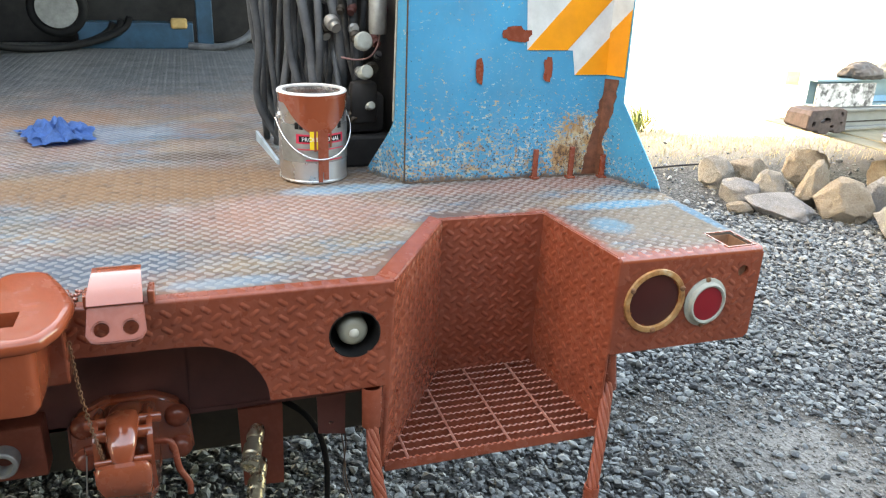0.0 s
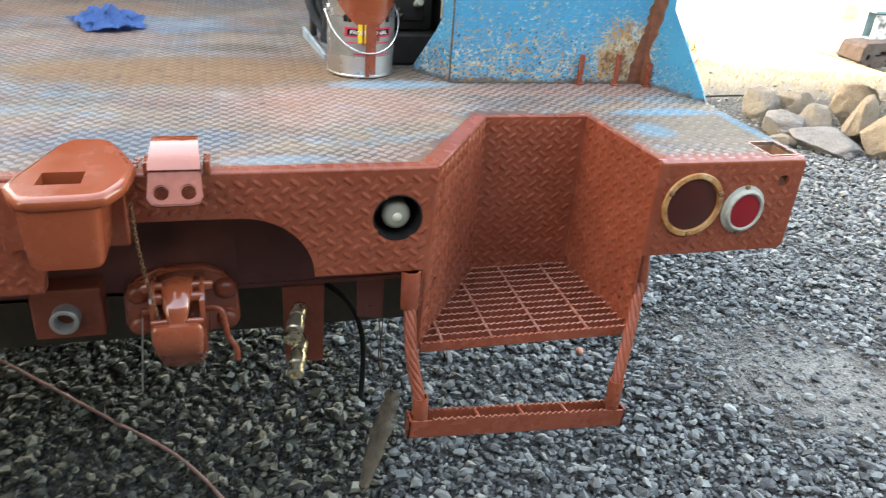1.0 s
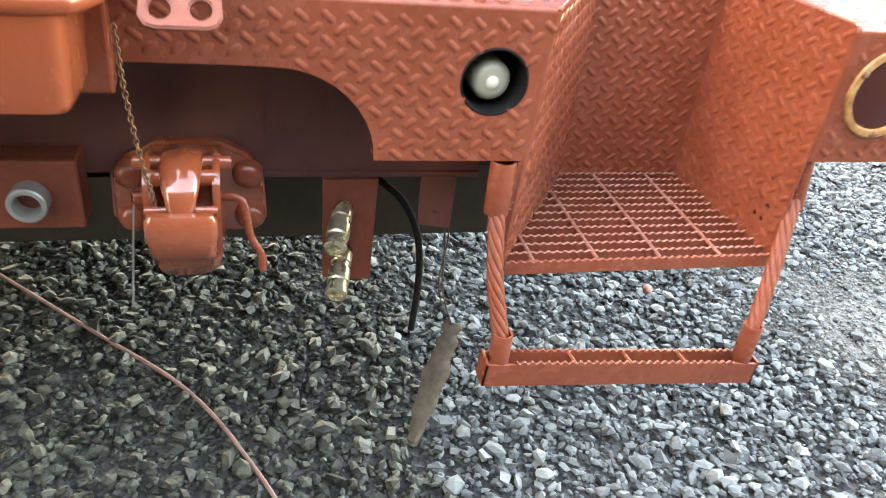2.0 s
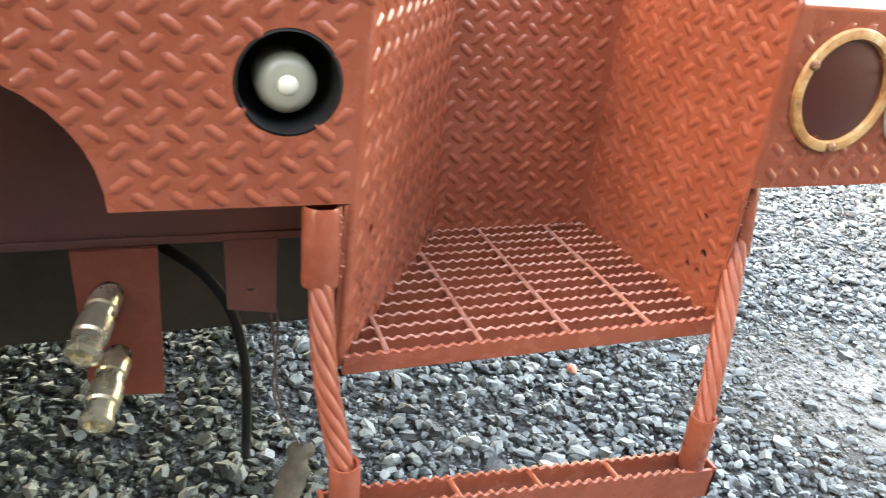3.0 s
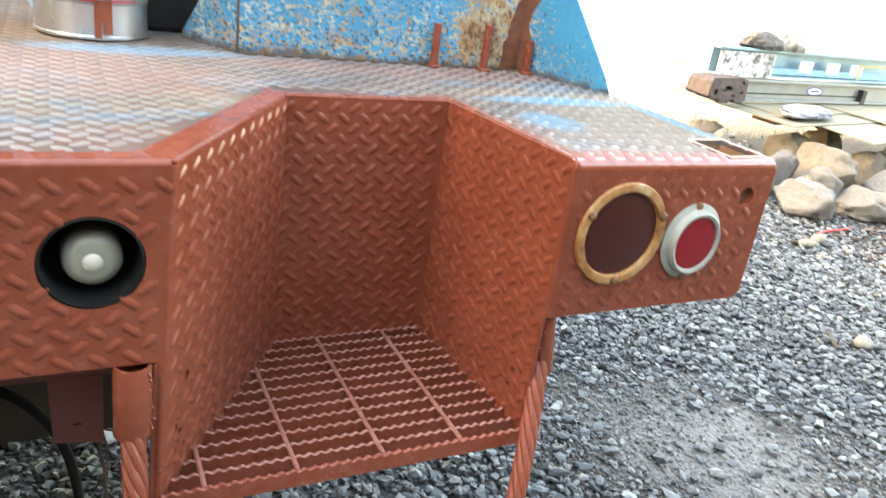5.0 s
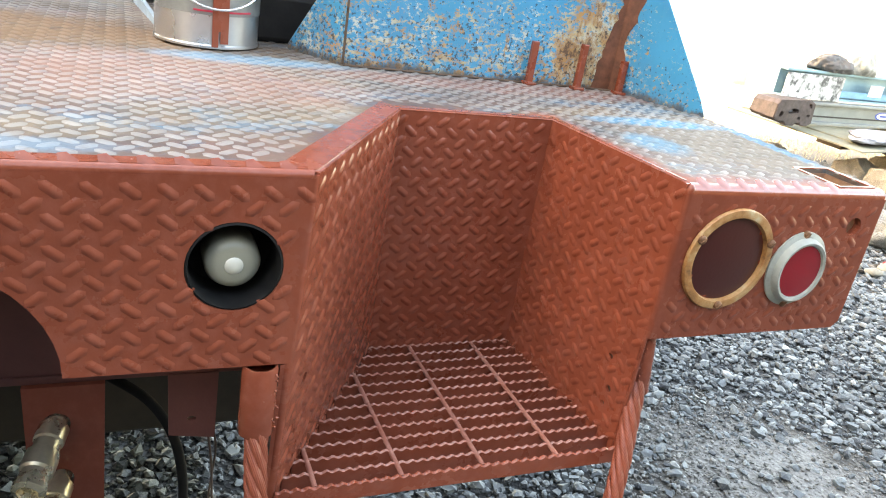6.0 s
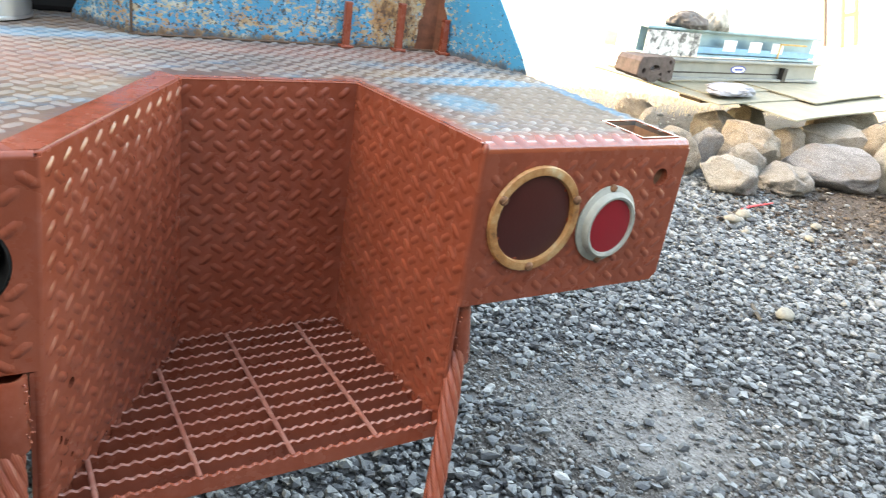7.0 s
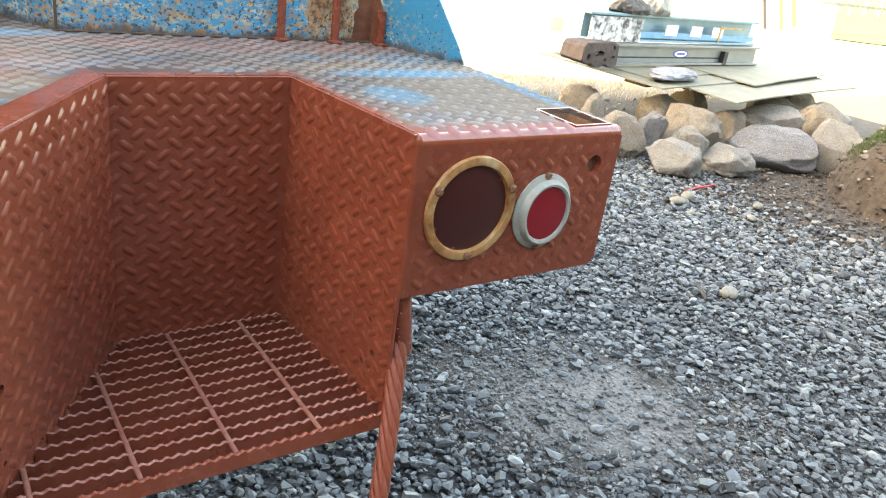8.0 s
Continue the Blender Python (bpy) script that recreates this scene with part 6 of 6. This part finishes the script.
for x, y, w, turn in ((3.93, 2.01, 0.042, 20), (3.78, 1.97, 0.036, -40), (3.70, 1.80, 0.022, 10), (4.30, 1.75, 0.030, 0), (4.05, 1.62, 0.026, 60), (2.95, 0.98, 0.040, 30)):
    bm = bmesh.new()
    bmesh.ops.create_icosphere(bm, subdivisions=3, radius=w)
    for v in bm.verts:
        v.co *= 1 + 0.22 * noise.noise(v.co * 22 + Vector((x, y, 0)))
        v.co.x, v.co.z = v.co.x * 1.35, v.co.z * 0.7
    ob = part("pebble", bm, M_PEBBLE, smooth=180)
    ob.matrix_basis = pose(x, y, 0.012 + w * 0.5, 0, 0, turn)
    tagged(ob, "pale rounded pebble lying among grey gravel", "pebble", "pale pebbles")
for x, y, r in ((0.88, 0.915, 0.016),):
    bm = bmesh.new()
    bmesh.ops.create_icosphere(bm, subdivisions=2, radius=r)
    for v in bm.verts:
        v.co *= 1 + 0.3 * noise.noise(v.co * 60)
    bmesh.ops.translate(bm, vec=(x, y, 0.022), verts=bm.verts)
    tagged(part("pebble", bm, plain("pink_stone", (0.55, 0.24, 0.17), 0.8), smooth=180), "single salmon pink pebble among grey gravel", "pebble")


# ---- boulders ----
def boulder(x, y, z, w, d, h, mat, seed, turn=0.0):
    bm = bmesh.new()
    bmesh.ops.create_icosphere(bm, subdivisions=5, radius=0.5)
    off = Vector((seed * 3.1, seed * 1.7, seed * 0.9))
    for v in bm.verts:
        n0 = v.co.normalized()
        k = 1 + 0.30 * noise.noise(n0 * 1.3 + off) + 0.10 * noise.noise(n0 * 3.2 + off) + 0.03 * noise.noise(n0 * 8 + off)
        q = n0 * 0.5 * k
        for ax in range(3):
            q[ax] = math.copysign(abs(q[ax] * 2) ** 0.85 / 2, q[ax])
        v.co = q
    # split faces, as broken granite has
    cut = random.Random(seed * 7)
    for _ in range(4 if seed in (1, 2, 5) else 8 + seed % 3 * 2):
        nrm = Vector((cut.uniform(-1, 1), cut.uniform(-1, 1), cut.uniform(-0.6, 1))).normalized()
        reach = cut.uniform(0.34, 0.47)
        for v in bm.verts:
            over = v.co.dot(nrm) - reach
            if over > 0:
                v.co -= nrm * over * 0.94
    for ax in range(3):
        lo, hi = min(v.co[ax] for v in bm.verts), max(v.co[ax] for v in bm.verts)
        for v in bm.verts:
            v.co[ax] = (v.co[ax] - lo) / (hi - lo) - 0.5
    for v in bm.verts:
        v.co *= 1 + 0.034 * noise.noise(v.co * 8 + off) + 0.024 * noise.noise(v.co * 19 + off) + 0.012 * noise.noise(v.co * 45 + off)
    ob = part("boulder", bm, mat, smooth=180 if seed in (1, 2, 5) else 40)
    ob.matrix_basis = pose(x, y, z + h * 0.48, 0, 0, turn) @ Matrix.Diagonal((w, d, h, 1))
    return tagged(ob, {0: "tan granite boulder in the rock border", 1: "grey granite boulder in the rock border", 2: "pale rounded boulder in the rock border"}[M_BOULDERS.index(mat)], "boulder", "boulders of the rock border")


T, G, P = M_BOULDERS
ROCKS = ((4.30, 2.46, -0.04, 0.41, 0.33, 0.28, P), (4.80, 2.38, -0.04, 0.40, 0.34, 0.25, P), (5.43, 2.46, -0.08, 0.72, 0.58, 0.39, G), (4.83, 2.76, -0.02, 0.46, 0.40, 0.42, T),
         (4.64, 2.63, -0.02, 0.30, 0.27, 0.32, P), (4.47, 2.88, -0.02, 0.27, 0.25, 0.37, G), (4.20, 2.91, -0.05, 0.43, 0.34, 0.38, T), (4.14, 3.17, 0.0, 0.24, 0.24, 0.40, T),
         (5.93, 2.80, 0.0, 0.66, 0.53, 0.38, P), (6.16, 2.51, -0.03, 0.44, 0.38, 0.50, T), (5.92, 2.23, -0.05, 0.44, 0.35, 0.45, P), (5.32, 2.79, -0.02, 0.26, 0.24, 0.38, T),
         (5.49, 3.34, 0.0, 0.34, 0.30, 0.40, T), (6.46, 3.16, 0.0, 0.44, 0.36, 0.38, T), (3.77, 3.84, -0.03, 0.30, 0.26, 0.31, P), (4.05, 3.81, -0.02, 0.36, 0.30, 0.28, T),
         (3.68, 3.43, -0.03, 0.32, 0.26, 0.23, G), (3.96, 3.42, -0.02, 0.29, 0.25, 0.28, P), (3.81, 3.11, -0.05, 0.51, 0.42, 0.20, G), (3.53, 3.21, -0.02, 0.20, 0.16, 0.11, T),
         (4.55, 3.70, -0.02, 0.36, 0.34, 0.36, T), (5.00, 3.20, -0.02, 0.40, 0.36, 0.40, T), (6.65, 2.75, -0.02, 0.46, 0.42, 0.42, G), (6.9, 3.3, -0.02, 0.5, 0.45, 0.44, T))
turns = random.Random(17)
for i, (x, y, z, w, d, h, mat) in enumerate(ROCKS):
    boulder(x, y, z, w, d, h, mat, i + 1, -52 + turns.uniform(-14, 14))

# ---- plywood pile with ladder parts ----
PZ = 0.462
rng = random.Random(21)
for i, (cx, cy, turn, w, d) in enumerate(((6.19, 3.40, 8.7, 2.44, 1.22), (5.66, 3.735, 8.5, 2.26, 1.22), (5.57, 3.86, 10.5, 1.74, 1.0), (6.67, 3.77, 12, 2.0, 1.2))):
    bm = bmesh.new()
    box(bm, (-w / 2, -d / 2, 0), (w / 2, d / 2, 0.012), 0.001)
    for axis, reach in ((0, w), (1, d)):
        for q in range(1, 12):
            at_cut = Vector((0, 0, 0))
            at_cut[axis] = reach * (q / 12 - 0.5)
            bmesh.ops.bisect_plane(bm, geom=bm.verts[:] + bm.edges[:] + bm.faces[:], plane_co=at_cut, plane_no=Vector((1 - axis, axis, 0)))
    # damp has made the corners droop and curl
    for v in bm.verts:
        far = max(0.0, abs(v.co.x) / w * 2 - 0.45) * max(0.0, abs(v.co.y) / d * 2 - 0.3)
        v.co.z -= far * (0.030 if i in (0, 3) else 0.010) * (1.0 + 0.6 * math.sin(3.0 * v.co.x + i))
    ob = part("plywood_sheet", bm, M_PLY)
    ob.matrix_basis = pose(cx, cy, PZ + 0.0125 * i, 0.3, -0.2, turn)
    tagged(ob, "weathered pale plywood sheet stacked on boulders", "plywood", "stacked plywood sheets")
# dark boards that carry the sheets, resting on the stones
for cx, cy, turn, w, d, h0 in ((6.45, 3.62, 8.7, 1.4, 0.24, 0.30), (5.75, 3.88, 8.7, 0.9, 0.24, 0.30)):
    bm = bmesh.new()
    box(bm, (-w / 2, -d / 2, h0), (w / 2, d / 2, PZ - 0.006), 0.008)
    for v in bm.verts:
        v.co.z -= 0.05 * max(0.0, noise.noise((v.co.x * 2, v.co.y * 3, turn))) if v.co.z < 0.4 else 0.0
    ob = part("timber_bearer", bm, plain("wet_dark_timber", (0.075, 0.052, 0.036), 0.85, 0, 0.4, 12))
    ob.matrix_basis = pose(cx, cy, 0, 0, 0, turn)
    tagged(ob, "dark weathered timber bearer under the plywood sheets", "timber", "bearers under the plywood")
PT = PZ + 0.056


def plank(name, x, y, z, length, depth, height, turn, mat, label):
    bm = bmesh.new()
    ft = 0.02
    box(bm, (0, -0.006, 0), (length, 0.006, height), 0.002)
    box(bm, (0, -depth / 2, 0), (length, depth / 2, ft), 0.003)
    box(bm, (0, -depth / 2, height - ft), (length, depth / 2, height), 0.003)
    ob = part(name, bm, mat)
    ob.matrix_basis = pose(x, y, z, 0, 0, turn)
    return tagged(ob, label, "ladder")


rail = plank("ladder_rail", 4.53, 3.60, PT, 2.3, 0.10, 0.17, 3, M_ALU, "grey aluminium channel with an oval badge on plywood")
bm = bmesh.new()
plate(bm, circle(1.09, 0.090, 0.105, 28, 0.036), [], 0.003, frame_of((0, -0.0085, 0), (1, 0, 0), up))
part("badge", bm, M_LABELBLUE, rail, "dark blue oval badge")
bm = bmesh.new()
plate(bm, circle(1.09, 0.090, 0.088, 28, 0.026), [], 0.003, frame_of((0, -0.0115, 0), (1, 0, 0), up))
part("badge_face", bm, M_LABELWHITE, rail)
bm = bmesh.new()
box(bm, (1.035, -0.0135, 0.083), (1.145, -0.0115, 0.098), 0)
part("badge_bar", bm, M_LABELBLUE, rail)
bm = bmesh.new()
casting = [(-0.415, 0.055), (-0.405, 0.150), (-0.375, 0.178), (-0.300, 0.186), (-0.060, 0.188), (-0.010, 0.170), (0.0, 0.030), (-0.045, 0.0), (-0.110, 0.004), (-0.135, 0.028), (-0.165, 0.026), (-0.185, 0.0), (-0.270, 0.002), (-0.300, 0.030), (-0.345, 0.022), (-0.385, 0.030)]
plate(bm, casting, [circle(-0.225, 0.105, 0.050, 14, 0.018), circle(-0.062, 0.150, 0.011, 8), circle(-0.060, 0.085, 0.011, 8), circle(-0.345, 0.085, 0.015, 8, 0.024), circle(-0.150, 0.060, 0.014, 8, 0.009)], 0.05, frame_of((0, -0.13, 0), (1, 0, 0), up))
bmesh.ops.bevel(bm, geom=[e for e in bm.edges if e.verts[0].co.y < -0.129 and e.verts[1].co.y < -0.129], offset=0.006, segments=2, affect="EDGES")
plate(bm, [(x * 0.97, 0.004 + z * 0.95) for x, z in casting], [], 0.20, frame_of((0, -0.082, 0), (1, 0, 0), up))
for v in bm.verts:
    v.co += Vector((0.5, 1.0, 1.0)) * 0.012 * noise.noise(v.co * 14) if v.co.z > 0.01 else Vector((0, 0, 0))
cap = part("metal_block", bm, plain("rusty_casting", (0.075, 0.052, 0.045), 0.75, 0, 0.45, 22), smooth=35)
cap.matrix_basis = pose(4.62, 3.59, PT, 0, 0, 3)
tagged(cap, "rusty brown cast block beside the aluminium channel", "metal block")
bm = bmesh.new()
plate(bm, circle(-0.225, 0.105, 0.040, 12, 0.013), [], 0.004, frame_of((0, -0.088, 0), (1, 0, 0), up))
part("hole_mark", bm, M_GREYCLOTH, cap)
second = plank("ladder_rail", 4.42, 3.72, PT + 0.175, 2.35, 0.16, 0.22, 2, plain("pale_blue_rail", (0.17, 0.31, 0.37), 0.4, 0.2, 0.12, 6), "pale blue channel lying on the grey one")
bm = bmesh.new()
box(bm, (0.0, -0.10, 0.0), (0.62, -0.082, 0.19), 0.004)
part("peeling_patch", bm, make_stone("peeling_paint", ((0.40, (0.06, 0.06, 0.06)), (0.5, (0.4, 0.4, 0.38)), (0.6, (0.7, 0.7, 0.68))), 14, 0.6, 0.0, 0.2), second, "peeling black and white paint")
for x in (0.95, 1.3, 1.62):
    bm = bmesh.new()
    box(bm, (x, -0.088, 0.06), (x + 0.16, -0.081, 0.15), 0)
    part("sticker", bm, M_LABELWHITE, second)
bm = bmesh.new()
box(bm, (1.72, -0.094, 0.14), (2.12, -0.082, 0.155), 0.001)
box(bm, (1.72, -0.094, 0.02), (1.74, -0.082, 0.155), 0.001)
part("hook_bar", bm, M_TIMBER, second, "brass coloured hook bar")
# dark slot and lighter lower lip of the channel, and its wooden end
bm = bmesh.new()
box(bm, (0.12, -0.0095, 0.050), (1.72, -0.0055, 0.062), 0.001)
part("slot", bm, M_DARK, rail)
bm = bmesh.new()
box(bm, (1.70, -0.056, 0.0), (1.76, -0.004, 0.12), 0.004)
part("joint_block", bm, M_DARK, rail)
bm = bmesh.new()
box(bm, (0.62, -0.086, 0.035), (2.30, -0.080, 0.085), 0.001)
part("stripe", bm, plain("mid_blue_stripe", (0.10, 0.30, 0.46), 0.4, 0, 0.2, 10), second, "mid blue stripe")


def lump(name, mat, w, d, h, seed, label, category, at, turn=0.0, folds=2.2):
    """A slumped bag or bundled cloth: a flattened ball drawn into creases, flat underneath."""
    bm = bmesh.new()
    bmesh.ops.create_icosphere(bm, subdivisions=5, radius=1)
    off = Vector((seed * 2.3, seed * 1.1, seed * 0.7))
    for v in bm.verts:
        q = v.co.normalized()
        f = Vector((q.x * 1.4, q.y, q.z * 0.7)) * folds
        k = 1 + 0.32 * noise.noise(q * 1.1 + off) - 0.30 * abs(noise.noise(f + off)) - 0.13 * abs(noise.noise(f * 2.3 + off))
        v.co = Vector((q.x * k * w / 2, q.y * k * d / 2, max(0.0, (q.z * k + 0.35)) * h / 1.35))
    ob = part(name, bm, mat, smooth=180)
    ob.matrix_basis = pose(*at, 0, 0, turn)
    return tagged(ob, label, category)


lump("dust_sheet", M_GREYCLOTH, 0.56, 0.32, 0.085, 9, "crumpled pale grey cloth on the plywood", "cloth", (5.02, 3.22, PT - 0.017), 10, 3.0)
lump("bag", plain("dark_bag", (0.085, 0.078, 0.072), 0.7), 0.42, 0.26, 0.14, 13, "dark slumped bag on the ladder parts", "bag", (4.95, 3.74, PT + 0.393), 0)
lump("bag", plain("pale_bag", (0.30, 0.29, 0.25), 0.7), 0.34, 0.26, 0.20, 15, "pale crumpled bag on the ladder parts", "bag", (5.26, 3.74, PT + 0.393), 0)

# ---- beyond, in the sun ----
bm = bmesh.new()
box(bm, (-0.11, 0, 0), (0.11, 0.2, 0.22), 0.01)
box(bm, (-0.07, -0.006, 0.05), (0.07, 0.0, 0.15), 0.002)
ob = part("crate", bm, M_PLY)
ob.matrix_basis = pose(8.75, 8.6, 0, 0, 0, -20)
tagged(ob, "small wooden crate on the sunlit ground", "crate")
frame_thing = thing("timber_stand", "rough yellowish timber stand standing in the sun", "timber stand", at=(18.2, 10.6, 0))
frame_thing.matrix_basis = Matrix.Translation((18.2, 10.6, 0)) @ Matrix.Rotation(radians(-17), 4, Vector((0.86, 0.5, 0)))
for dx, hgt, mat in ((0, 2.4, M_TIMBER), (0.55, 2.4, M_TIMBER), (-0.7, 2.0, M_RUSTPIPE)):
    bm = bmesh.new()
    box(bm, (dx - 0.07, -0.05, 0), (dx + 0.07, 0.05, hgt), 0.008)
    part("post", bm, mat, frame_thing)
for z in (0.7, 1.5):
    bm = bmesh.new()
    box(bm, (-0.05, -0.07, z), (0.6, -0.05, z + 0.1), 0.004)
    part("rail", bm, M_TIMBER, frame_thing)


def blades(name, count, region, seed, hgt, label):
    rng = np.random.default_rng(seed)
    x, y, z0 = region(rng, count)
    n = len(x)
    a = rng.uniform(0, 6.283, n)
    w, h = rng.uniform(0.004, 0.010, n) * hgt[1] / 0.12, rng.uniform(hgt[0], hgt[1], n)
    lean = rng.normal(0, 0.4, (n, 2)) * h[:, None]
    v = np.empty((n, 3, 3))
    v[:, 0] = np.stack([x - w * np.cos(a), y - w * np.sin(a), z0], 1)
    v[:, 1] = np.stack([x + w * np.cos(a), y + w * np.sin(a), z0], 1)
    v[:, 2] = np.stack([x + lean[:, 0], y + lean[:, 1], z0 + h], 1)
    me = bpy.data.meshes.new(name)
    me.from_pydata(v.reshape(-1, 3).tolist(), [], np.arange(n * 3).reshape(n, 3).tolist())
    me.materials.append(M_GRASS)
    return tagged(new(name, me), label, "grass", kind="stuff")


def bank_height(x, y):
    d = math.hypot((x - 6.05) / 1.05, (y - 1.28) / 0.80)
    return 0.74 * max(0.0, 1 - d * d) ** 0.6 + 0.13 * noise.noise((x * 3.5, y * 3.5, 0)) + 0.06 * noise.noise((x * 9, y * 9, 2)) + 0.03 * noise.noise((x * 21, y * 21, 3)) if d < 1 else -0.02


bm = bmesh.new()
gv = {}
for i in range(97):
    for j in range(79):
        x, y = 4.9 + 2.4 * i / 96, 0.40 + 1.8 * j / 78
        gv[i, j] = bm.verts.new((x, y, bank_height(x, y)))
for i in range(96):
    for j in range(78):
        bm.faces.new((gv[i, j], gv[i + 1, j], gv[i + 1, j + 1], gv[i, j + 1]))
tagged(part("earth_bank", bm, plain("dark_earth", (0.055, 0.041, 0.030), 0.95, 0, 0.6, 30, 0.9), smooth=180), "low bank of dark earth topped with grass", "earth bank", kind="structure")


def bank_field(rng, n):
    p = np.stack([rng.uniform(4.95, 7.0, n), rng.uniform(0.5, 2.1, n)], 1)
    return p[np.hypot((p[:, 0] - 6.05) / 1.05, (p[:, 1] - 1.28) / 0.80) < 0.99]


tagged(stones("clods", 5200, bank_field, lambda r, n: np.clip(r.lognormal(-4.75, 0.6, n), 0.004, 0.045), 9, M_CLOD, bank_height), "dark clods and pebbles on the earth bank", "earth", kind="stuff")


def on_bank(rng, n):
    x, y = rng.uniform(5.3, 7.0, n), rng.uniform(0.7, 2.0, n)
    z = np.array([bank_height(p, q) for p, q in zip(x, y)])
    ok = z > 0.34 + 0.25 * (rng.uniform(0, 1, n) - 0.5)
    return x[ok], y[ok], z[ok] - 0.01


blades("grass", 60000, on_bank, 6, (0.02, 0.06), "short green grass on the earth bank")


def lawn(rng, n):
    return rng.uniform(19, 60, n), rng.uniform(9.5, 34, n), np.full(n, 0.0)


bm = bmesh.new()
vs = [bm.verts.new(q) for q in ((18.6, 9.5, 0.03), (24.0, 7.0, 0.03), (80, 16, 0.03), (72, 39, 0.03))]
bm.faces.new(vs)
bmesh.ops.subdivide_edges(bm, edges=bm.edges[:], cuts=6, use_grid_fill=True)
tagged(part("lawn", bm, M_LAWN), "sunlit green lawn in the distance", "lawn", kind="structure")
fence = thing("fence", "low grey fence along the lawn", "fence", at=(30, 16.6, 0))
for i in range(10):
    bm = bmesh.new()
    box(bm, (i * 1.2 - 0.05, -0.05, 0), (i * 1.2 + 0.05, 0.05, 1.1), 0.005)
    part("post", bm, M_BOARDS, fence)
for z in (0.35, 0.85):
    bm = bmesh.new()
    box(bm, (0, -0.07, z), (10.8, -0.05, z + 0.12), 0.004)
    part("rail", bm, M_BOARDS, fence)

bm = bmesh.new()
tube(bm, [(3.50, 4.38, 0.03), (3.8, 4.40, 0.035), (4.06, 4.42, 0.03)], 0.009, 8)
tagged(part("iron_rod", bm, M_DARK, smooth=60), "short dark iron rod lying on the ground", "rod")


def dry_field(rng, n):
    x, y = rng.uniform(3.2, 8.0, n), rng.uniform(4.3, 6.6, n)
    ok = rng.uniform(0, 1, n) < np.clip((y - 4.2) * 0.7, 0.05, 1)
    return x[ok], y[ok], np.full(ok.sum(), 0.0)


def tuft(rng, n):
    a, r = rng.uniform(0, 6.283, n), np.abs(rng.normal(0, 0.10, n))
    return 4.25 + r * np.cos(a), 5.85 + r * np.sin(a), np.abs(rng.normal(0.10, 0.07, n))


blades("dry_grass", 16000, dry_field, 16, (0.02, 0.06), "short yellow dry grass beyond the boulders").data.materials[0] = plain("dry_grass", (0.40, 0.34, 0.20), 0.8, 0, 0.35, 20)
blades("tuft", 260, tuft, 18, (0.05, 0.13), "small green tuft of weeds")

# unseen barn-sized block, added so that its shade lies over the truck
bm = bmesh.new()
box(bm, (-18, -3.3, 0), (-5.6, 8.25, 7.05), 0.02)
for i in range(21):
    box(bm, (-5.6, -3.3 + 0.54 * i, 0), (-5.575, -3.3 + 0.54 * i + 0.525, 7.05), 0.004)
tagged(part("barn", bm, M_BOARDS), "unseen boarded block added to shade the truck", "barn")

# unseen dark wall with eaves behind the viewer, added to block skylight
bm = bmesh.new()
box(bm, (-4.6, -3.4, 0), (9.0, -3.2, 3.15), 0.01)
box(bm, (-4.7, -3.5, 3.1), (9.1, -2.95, 3.22), 0.01)
tagged(part("house_wall", bm, plain("dark_blocker", (0.035, 0.028, 0.022), 0.8, 0, 0.3, 5)), "unseen dark wall added to hold light off the truck", "wall", kind="structure")
